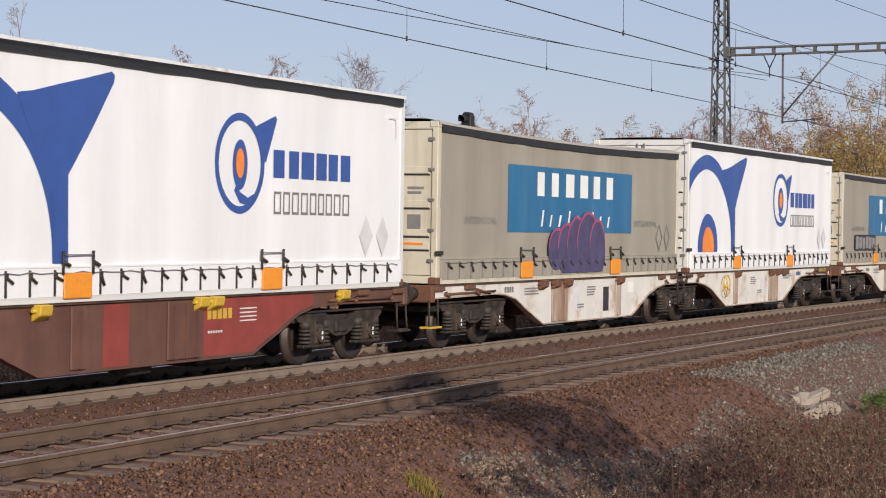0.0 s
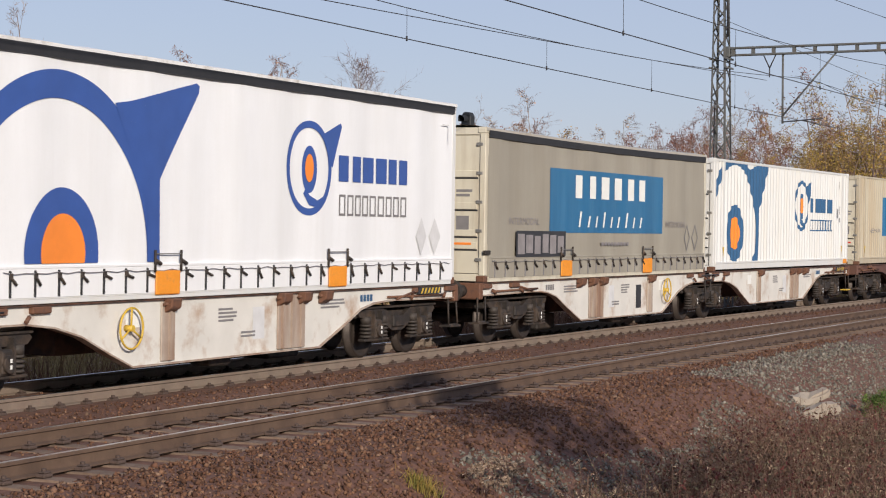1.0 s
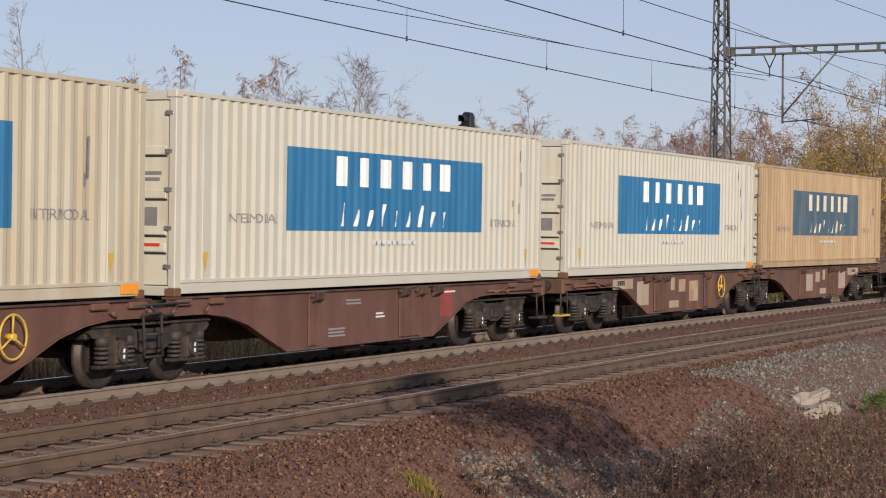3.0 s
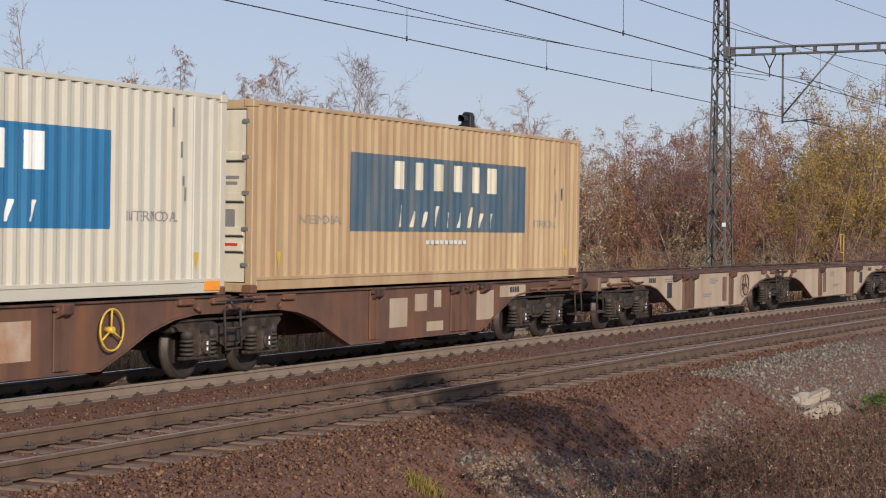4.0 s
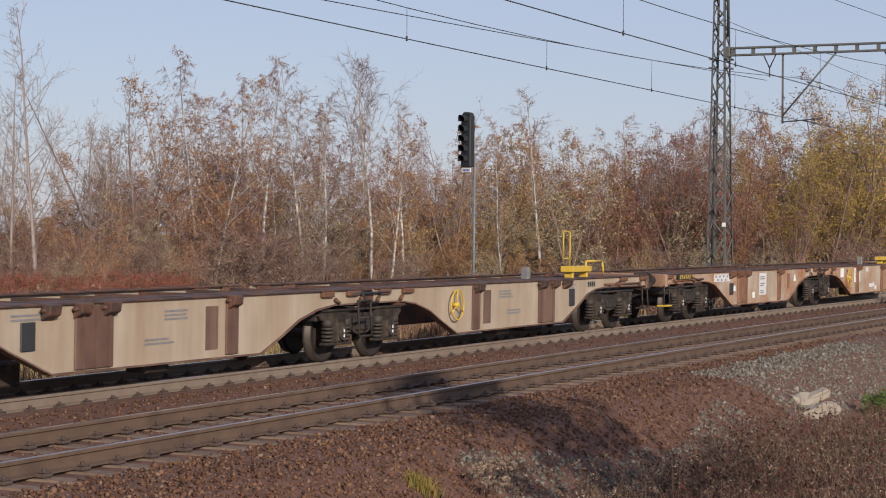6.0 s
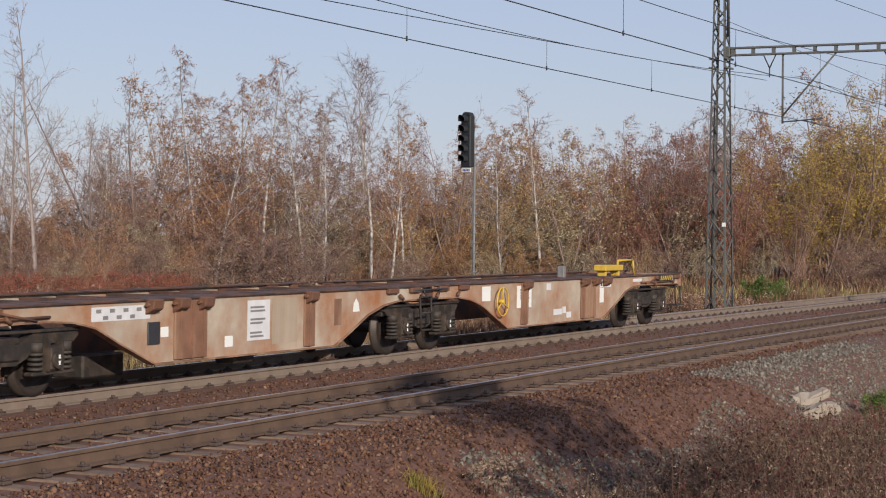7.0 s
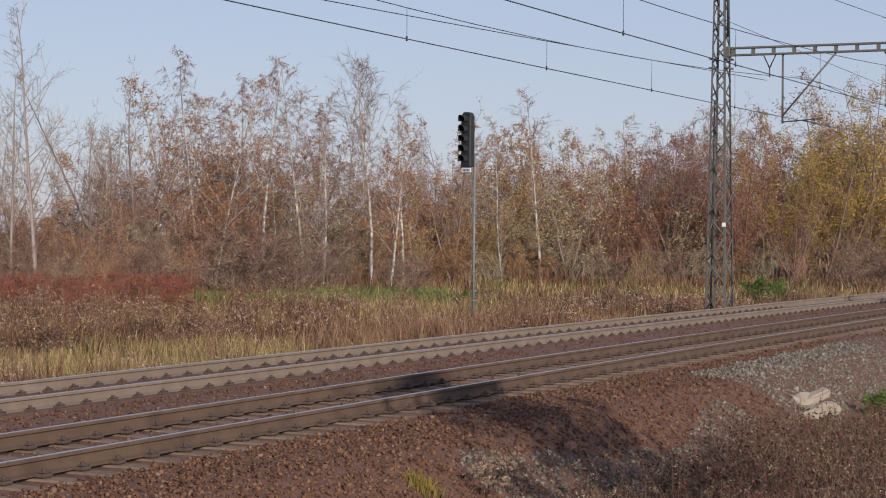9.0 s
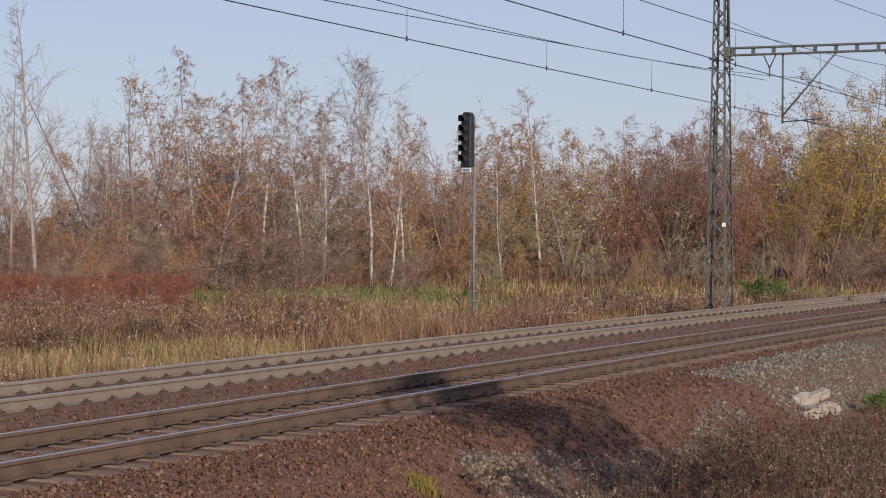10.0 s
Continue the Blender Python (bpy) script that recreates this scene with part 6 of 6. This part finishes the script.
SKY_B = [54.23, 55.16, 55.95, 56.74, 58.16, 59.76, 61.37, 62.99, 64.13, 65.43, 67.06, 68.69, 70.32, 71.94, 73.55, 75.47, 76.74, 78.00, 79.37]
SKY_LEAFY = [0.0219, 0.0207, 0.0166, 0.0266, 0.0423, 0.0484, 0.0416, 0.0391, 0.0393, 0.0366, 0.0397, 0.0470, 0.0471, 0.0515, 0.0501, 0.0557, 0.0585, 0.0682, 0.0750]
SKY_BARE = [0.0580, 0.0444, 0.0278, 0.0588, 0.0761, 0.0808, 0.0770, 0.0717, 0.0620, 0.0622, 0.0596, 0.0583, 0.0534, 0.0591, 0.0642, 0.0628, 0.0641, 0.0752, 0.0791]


def wood():
    rnd = random.Random(3)
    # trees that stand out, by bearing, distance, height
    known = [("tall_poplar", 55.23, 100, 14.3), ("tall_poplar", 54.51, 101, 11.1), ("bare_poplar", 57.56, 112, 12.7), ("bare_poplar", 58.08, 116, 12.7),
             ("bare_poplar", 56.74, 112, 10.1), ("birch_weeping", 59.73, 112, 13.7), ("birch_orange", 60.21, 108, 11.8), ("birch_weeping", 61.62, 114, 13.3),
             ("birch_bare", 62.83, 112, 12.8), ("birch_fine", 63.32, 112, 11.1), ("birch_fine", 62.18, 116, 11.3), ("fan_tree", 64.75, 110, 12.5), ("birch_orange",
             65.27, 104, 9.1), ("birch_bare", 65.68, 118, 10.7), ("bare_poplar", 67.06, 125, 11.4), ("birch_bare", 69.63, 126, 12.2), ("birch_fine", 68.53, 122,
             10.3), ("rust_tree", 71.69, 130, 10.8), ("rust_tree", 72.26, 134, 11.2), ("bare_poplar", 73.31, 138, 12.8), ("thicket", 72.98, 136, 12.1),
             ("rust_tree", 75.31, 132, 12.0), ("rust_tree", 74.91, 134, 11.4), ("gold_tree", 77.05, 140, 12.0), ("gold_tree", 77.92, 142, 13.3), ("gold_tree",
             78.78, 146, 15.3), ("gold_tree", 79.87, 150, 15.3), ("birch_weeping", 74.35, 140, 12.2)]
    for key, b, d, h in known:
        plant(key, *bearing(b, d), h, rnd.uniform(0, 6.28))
    # what grows in each stretch of the belt: leafy ones, bare ones
    stretch = ((57.8, ["orange_bush", "thicket", "willow_silver", "willow_tan"], ["birch_fine", "bare_poplar"]),
               (60.6, ["willow_silver", "willow_tan", "birch_orange", "thicket", "willow_tan"], ["bare_poplar", "birch_fine", "birch_orange"]),
               (65.2, ["thicket", "thicket", "willow_silver", "birch_fine", "willow_tan"], ["birch_bare", "birch_fine", "birch_weeping", "thicket"]),
               (67.4, ["thicket", "orange_bush", "rust_tree", "willow_gold", "birch_fine"], ["bare_poplar", "birch_fine", "thicket"]),
               (70.8, ["willow_gold", "willow_tan", "willow_gold", "willow_silver", "willow_gold"], ["birch_fine", "birch_orange", "thicket"]),
               (73.6, ["willow_silver", "rust_tree", "willow_gold", "thicket", "gold_tree"], ["rust_tree", "thicket", "birch_fine"]),
               (75.9, ["rust_tree", "gold_tree", "rust_tree", "thicket"], ["rust_tree", "thicket"]),
               (90.0, ["gold_tree", "gold_tree", "thicket", "gold_tree", "willow_gold"], ["gold_tree", "birch_orange"]))
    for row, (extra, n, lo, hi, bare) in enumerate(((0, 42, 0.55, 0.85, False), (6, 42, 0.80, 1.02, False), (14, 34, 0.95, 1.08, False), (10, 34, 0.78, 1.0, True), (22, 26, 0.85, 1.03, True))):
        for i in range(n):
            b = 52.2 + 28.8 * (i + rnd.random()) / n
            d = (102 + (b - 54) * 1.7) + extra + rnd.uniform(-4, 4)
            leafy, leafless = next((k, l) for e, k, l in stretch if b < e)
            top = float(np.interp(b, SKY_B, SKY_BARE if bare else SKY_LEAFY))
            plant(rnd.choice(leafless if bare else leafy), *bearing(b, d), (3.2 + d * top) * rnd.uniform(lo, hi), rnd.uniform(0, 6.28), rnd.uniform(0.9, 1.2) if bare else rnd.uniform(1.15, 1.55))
    for i in range(44):          # brush along the foot of the wood
        b = 52.5 + 28.5 * (i + rnd.random()) / 44
        d = (95 + (b - 54) * 1.7) + rnd.uniform(-6, 4)
        key = rnd.choice(["twiggy_bush", "twiggy_bush", "willow_silver", "willow_gold" if 66 < b < 76 else "willow_tan", "orange_bush" if b < 58 or b > 64 else "twiggy_bush"])
        plant(key, *bearing(b, d), rnd.uniform(1.8, 3.4), rnd.uniform(0, 6.28), rnd.uniform(1.0, 1.5))
    for b, d, h in ((60.9, 90, 4.2), (61.7, 91, 3.9), (62.5, 92, 3.7), (65.9, 95, 2.6), (78.4, 112, 3.6), (79.3, 112, 3.2)):
        plant("twiggy_bush", *bearing(b, d), h, b, 1.35)
    for i in range(20):          # red shrubs beyond the grass
        b = 53.2 + 6.3 * (i + rnd.random()) / 20
        plant("red_bush", *bearing(b, 80 + rnd.uniform(-10, 9)), rnd.uniform(1.1, 2.1), rnd.uniform(0, 6.28), 1.35)
    for b, d in ((56.0, 52), (56.6, 53), (57.1, 52), (62.6, 60), (62.9, 61), (63.4, 60), (61.5, 62), (58.6, 55)):
        plant("scrub", *bearing(b, d), rnd.uniform(0.9, 1.2), rnd.uniform(0, 6.28), 0.9)
    for i in range(90):          # withered scrub in the grass
        b, d = rnd.uniform(53.0, 80.5), rnd.uniform(46, 96)
        if 63.0 < b < 67.5 and d < 75 or bearing(b, d)[1] < 8.2:
            continue
        plant("scrub", *bearing(b, d), rnd.uniform(0.5, 1.25), rnd.uniform(0, 6.28), rnd.uniform(1.0, 1.6))
    for b, d, h in ((64.6, 95, 0.7), (65.6, 95, 0.6), (67.4, 88, 0.7), (75.85, 88, 1.5), (76.25, 89, 1.3), (72.3, 92, 0.7)):
        plant("green_bush", *bearing(b, d), h, rnd.uniform(0, 6.28), 1.2)


def blades(name, S, O, height, width, mat, label, seed, bend=0.3, base=0.0):
    """Grass: one bent, pointed blade a place."""
    rng = np.random.default_rng(seed)
    n = len(S)
    z = np.interp(O, HEIGHT_X, HEIGHT_Z) + base
    P = on_plan(S, O, z)
    a = rng.uniform(0, 6.283, n)
    w = np.stack([np.cos(a), np.sin(a), np.zeros(n)], 1) * (width * rng.uniform(0.6, 1.4, n))[:, None]
    h = height * rng.uniform(0.55, 1.2, n)
    lean = rng.normal(0, bend, (n, 2)) * h[:, None]
    mid = P + np.stack([lean[:, 0] * 0.35, lean[:, 1] * 0.35, h * 0.6], 1)
    tip = P + np.stack([lean[:, 0], lean[:, 1], h], 1)
    V = np.stack([P - w, P + w, mid + w * 0.8, mid - w * 0.8, tip], 1).reshape(-1, 3)
    k = np.arange(n)[:, None] * 5
    F = np.concatenate([k + np.array([[0, 1, 2]]), k + np.array([[0, 2, 3]]), k + np.array([[3, 2, 4]])], 0)
    return tagged(tri_mesh(name, V, F, mat), label, "grass", kind="stuff")


def scatter(rng, n, b0, b1, d0, d1):
    b, d = rng.uniform(b0, b1, n), np.sqrt(rng.uniform(d0 * d0, d1 * d1, n))
    x, y = d * np.sin(np.radians(b)), d * np.cos(np.radians(b)) - CENTRE.y
    return np.arctan2(x, y) * RADIUS, np.hypot(x, y) - RADIUS


def meadow():
    rng = np.random.default_rng(8)
    straw = islands("straw grass", [(0.19, 0.13, 0.055), (0.30, 0.22, 0.095), (0.11, 0.068, 0.033), (0.43, 0.33, 0.17), (0.15, 0.125, 0.04)])
    brown = islands("brown weeds", [(0.08, 0.038, 0.023), (0.14, 0.068, 0.040), (0.05, 0.026, 0.017), (0.24, 0.15, 0.092), (0.12, 0.048, 0.030)])
    green = islands("green grass", [(0.11, 0.12, 0.03), (0.17, 0.17, 0.05), (0.09, 0.10, 0.028), (0.24, 0.20, 0.08)])
    for seed, (n, d0, d1, width) in enumerate(((62000, 30, 52, 0.007), (60000, 50, 80, 0.012), (44000, 78, 150, 0.024))):
        S, O = scatter(rng, n, 52.5, 81.0, d0, d1)
        ok = O > 7.0
        S, O = S[ok], O[ok]
        p = 0.55 * np.exp(-((S - 27.0) / 7.0) ** 2) + 1.2 * patchiness(S * 0.7, O, 0.13, 2.0) + 0.5 * patchiness(S, O, 0.5, 5.0)
        g = patchiness(S, O, 0.10, 9.0) + rng.normal(0, 0.12, len(S))
        r = rng.random(len(S))
        is_b = (p + rng.normal(0, 0.15, len(S)) > 0.13)
        is_g = ~is_b & (g > 0.10)
        is_s = ~is_b & ~is_g
        clump = (0.62 + 1.1 * patchiness(S, O, 0.8, 1.0) + 0.7 * patchiness(S, O, 0.22, 6.0)).clip(0.18, 1.5)
        blades("dry_grass", S[is_s], O[is_s], 0.62 * clump[is_s], width, straw, "dry straw-coloured grass along the railway", 30 + seed, 0.28)
        blades("brown_weeds", S[is_b], O[is_b], 0.92 * clump[is_b], width * 0.9, brown, "dead brown weed stalks along the railway", 40 + seed, 0.24)
        if seed < 2:
            pick = is_b & (r < 0.22)
            tops = on_plan(S[pick], O[pick], np.interp(O[pick], HEIGHT_X, HEIGHT_Z) + 0.86 * clump[pick] * rng.uniform(0.7, 1.15, pick.sum()))
            tops = np.repeat(tops, 4, axis=0)
            v, f = leaf_faces(tops + rng.normal(0, 0.045, (len(tops), 3)), 0.020 + 0.012 * seed, rng)
            tagged(tri_mesh("seed_heads", v, f, islands("faded seed heads", [(0.24, 0.16, 0.12), (0.38, 0.28, 0.21), (0.16, 0.09, 0.065), (0.45, 0.36, 0.28)])), "pale seed heads on the dead weeds", "weeds", kind="stuff")
        blades("green_grass", S[is_g], O[is_g], 0.42 * clump[is_g], width, green, "patches of faded green grass", 50 + seed, 0.35)


def weeds():
    """Dry weeds with drooping plumes on the bank in front of the near track."""
    rng = np.random.default_rng(21)
    segs, leaf_p, plume_p, red_p = [], [], [], []
    n = 0
    while n < 1150:
        b, dist = rng.uniform(66.5, 81.0), math.sqrt(rng.uniform(15.0 ** 2, 37.0 ** 2))
        s, o = bearing(b, dist)
        edge = -4.45 + 0.7 * noise.noise((s * 0.5, 1.0, 0.0)) + (0.4 if 27 < s < 31.5 else -0.35 if s > 32 else 0.0)
        if o > edge or (b < 70.5 and rng.random() < 0.72):
            continue
        n += 1
        zb = float(np.interp(o, HEIGHT_X, HEIGHT_Z))
        p = on_plan(np.array([s]), np.array([o]), np.array([zb]))[0]
        h = rng.uniform(0.45, 1.05) * (0.7 if (s > 30 or b < 70.5) else 1.0)
        for k in range(rng.integers(2, 5)):
            d = np.array([rng.normal(0, 0.25), rng.normal(0, 0.25), 1.0])
            q = p + rng.normal(0, 0.05, 3) * (1, 1, 0)
            hh = h * rng.uniform(0.6, 1.1)
            for j in range(3):
                q2 = q + d / np.linalg.norm(d) * hh / 3
                segs.append((q, q2, 0.004, 0.003))
                for _ in range(8):
                    (red_p if (rng.random() < 0.25 + 0.9 * noise.noise((s * 0.45, o * 0.6, 4.0)) and s > 20) else leaf_p).append(q + (q2 - q) * rng.random() + rng.normal(0, 0.05, 3))
                d = d + rng.normal(0, 0.2, 3)
                q = q2
            if rng.random() < 0.16:
                arm = np.array([rng.normal(0, 1), rng.normal(0, 1), 0.2])
                arm /= np.linalg.norm(arm)
                for j in range(9):
                    plume_p.append(q + arm * 0.016 * j + np.array([0, 0, 0.02 - 0.0012 * j * j]) + rng.normal(0, 0.012, 3))
    v, f = prisms(segs)
    w = tagged(tri_mesh("dead_weeds", v, f, BARK["russet"], corners=4), "tangle of dead brown weeds on the bank", "weeds", kind="stuff")
    for name, pts, size, mat in (("dry_leaves", leaf_p, 0.022, LEAF_DRY), ("red_leaves", red_p, 0.026, WEED_RED), ("plumes", plume_p, 0.013, PLUME)):
        v, f = leaf_faces(np.array(pts), size, rng)
        tagged(tri_mesh(name, v, f, mat, w), kind="stuff")
    # fine dry grass between the weeds
    S, O = scatter(rng, 26000, 66.0, 81.0, 15, 40)
    edge = -4.3 + 0.7 * patchiness(S, O, 0.5, 1.0)
    ok = O < edge
    blades("bank_grass", S[ok], O[ok], 0.42, 0.004, islands("bank grass", [(0.09, 0.055, 0.036), (0.16, 0.10, 0.062), (0.07, 0.04, 0.028), (0.21, 0.15, 0.095)]), "thin dead grass on the bank", 77, 0.6)


LEAF_DRY = islands("dry weed leaves", [(0.075, 0.042, 0.03), (0.14, 0.08, 0.052), (0.05, 0.034, 0.026), (0.20, 0.14, 0.09), (0.11, 0.10, 0.06), (0.10, 0.04, 0.03)])
PLUME = islands("dry seed plumes", [(0.21, 0.145, 0.10), (0.31, 0.23, 0.165), (0.15, 0.10, 0.07)])
WEED_RED = islands("dark red weed leaves", [(0.075, 0.02, 0.02), (0.115, 0.035, 0.03), (0.05, 0.02, 0.018), (0.15, 0.07, 0.05)])


def plumed_weed(s, o, h, seed):
    """One dry goldenrod: a stem with arched pale plumes."""
    rng = np.random.default_rng(seed)
    root = tagged(new("dry_goldenrod"), "dead goldenrod with pale arched seed plumes", "weed", group="goldenrods on the bank")
    segs, plume = [], []
    for k in range(5):
        q = np.array([rng.normal(0, 0.07), rng.normal(0, 0.04), 0.0])
        d = np.array([rng.normal(0, 0.32), rng.normal(0, 0.32), 1.0])
        hh = h * rng.uniform(0.7, 1.05)
        for j in range(3):
            q2 = q + d / np.linalg.norm(d) * hh / 3
            segs.append((q, q2, 0.004, 0.003))
            q = q2
        for b in range(2):
            arm = np.array([0.5 + rng.normal(0, 0.5), -0.9 + rng.normal(0, 0.5), 0.25])
            arm /= np.linalg.norm(arm)
            st = q - np.array([0, 0, 0.05 * b])
            for j in range(10):
                for _ in range(3):
                    plume.append(st + arm * 0.017 * j + np.array([0, 0, 0.045 - 0.0014 * (j - 4) ** 2]) + rng.normal(0, 0.011, 3))
    v, f = prisms(segs)
    tri_mesh("stalk", v, f, BARK["russet"], root, 4)
    v, f = leaf_faces(np.array(plume), 0.017, rng)
    tri_mesh("plume", v, f, PLUME, root)
    p = spot(0, s, o)
    root.matrix_basis = Matrix.Translation((p.x, p.y, float(np.interp(o, HEIGHT_X, HEIGHT_Z)) - 0.02))


def rubble_blocks():
    conc = material("broken pale concrete", (0.31, 0.265, 0.21), 0.9, vary=0.15, scale=6, bump=0.5, bump_scale=25, second=(0.28, 0.23, 0.18), second_amount=0.35, second_scale=4)
    for i, (s, o, z, l, w, h, rz, ry, rx) in enumerate(((34.2, -3.46, -0.72, 0.80, 0.24, 0.17, -44, -11, 6), (33.6, -3.74, -0.88, 0.84, 0.27, 0.20, -48, -14, 2))):
        bm = bmesh.new()
        box(bm, -l / 2, l / 2, -w / 2, w / 2, -h / 2, h / 2)
        bmesh.ops.subdivide_edges(bm, edges=[e for e in bm.edges if abs(e.verts[0].co.x - e.verts[1].co.x) > 0.5], cuts=4)
        for v in bm.verts:
            v.co.z += (0.07 * (2 * v.co.x / l) ** 2 if i == 0 else -0.03 * (2 * v.co.x / l) ** 2) + 0.03 * noise.noise(v.co * 3 + Vector((i * 5, 0, 0)))
            v.co.y += 0.025 * noise.noise(v.co * 4 + Vector((0, i * 3, 2)))
        bmesh.ops.bevel(bm, geom=[e for e in bm.edges if e.calc_face_angle(0) > 0.7], offset=0.045, segments=2, affect="EDGES")
        ob = tagged(part("concrete_block", bm, conc), "broken pale concrete block lying on the rubble slope", "concrete block", group="concrete blocks")
        p = spot(0, s, o, z)
        ob.matrix_basis = Matrix.Translation(p) @ pose(0, 0, 0, rx, ry, rz)


def shade_tree():
    """A tree beside the camera's stand, out of view, whose shade lies over the ballast."""
    rng = np.random.default_rng(66)
    thick, thin, fine, spots = grow(rng, **{**T, "height": 8.6, "limbs": 20, "first": 0.52, "leaves": 5.5, "reach": 0.33, "leaf_spread": 0.16, "girth": 0.14})
    root = tagged(new("tree"), "leafy tree beside the camera's stand", "tree")
    wood_mesh(thick, thin, fine, BARK["grey"], BARK["grey"], root)
    v, f = leaf_faces(spots, 0.12, rng)
    tri_mesh("crown", v, f, LEAF["orange"], root)
    root.matrix_basis = Matrix.Translation((12.4, -2.3, -1.35))


def tall_weeds():
    """A stand of high dead weeds about the signal's foot."""
    rng = np.random.default_rng(91)
    S, O = rng.uniform(43, 56, 7000), rng.uniform(7.6, 12.0, 7000)
    k = 1.0 + 0.7 * patchiness(S, O, 0.45, 3.0)
    blades("tall_weeds", S, O, (0.85 * k).clip(0.25, 1.3), 0.010, islands("high dead weeds", [(0.15, 0.075, 0.045), (0.24, 0.14, 0.085), (0.12, 0.06, 0.04), (0.33, 0.23, 0.14)]), "high dead brown weeds round the signal", 92, 0.22)


def green_strip():
    """Greener grass along the foot of the wood."""
    rng = np.random.default_rng(95)
    S, O = scatter(rng, 12000, 59.5, 67.0, 82, 98)
    blades("green_grass", S, O, 0.55, 0.03, islands("fresh grass", [(0.10, 0.12, 0.035), (0.16, 0.17, 0.06), (0.08, 0.09, 0.03), (0.22, 0.19, 0.08)]), "green grass at the foot of the wood", 96, 0.35)


def tuft():
    """A yellowing tuft of grass at the edge of the stones."""
    rng = np.random.default_rng(97)
    S, O = rng.normal(19.2, 0.09, 240), rng.normal(-3.05, 0.09, 240)
    blades("grass_tuft", S, O, 0.16, 0.004, islands("yellowing tuft", [(0.13, 0.13, 0.03), (0.22, 0.17, 0.04), (0.30, 0.19, 0.05), (0.10, 0.11, 0.03)]), "yellow-green tuft of grass among the stones", 98, 0.5)


tuft()
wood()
meadow()
green_strip()
tall_weeds()
weeds()
for i, (s, o, h) in enumerate(((20.2, -3.35, 0.36), (20.5, -3.25, 0.34), (20.0, -3.5, 0.34), (20.8, -3.45, 0.36), (22.0, -4.35, 0.42), (21.4, -4.2, 0.38), (23.2, -4.6, 0.5))):
    plumed_weed(s, o, h, 100 + i)
rubble_blocks()
shade_tree()
for s, o, h in ((36.0, -4.2, 0.6), (36.9, -4.3, 0.65)):
    plant("green_bush", s, o, h, s, 0.9)
motions()
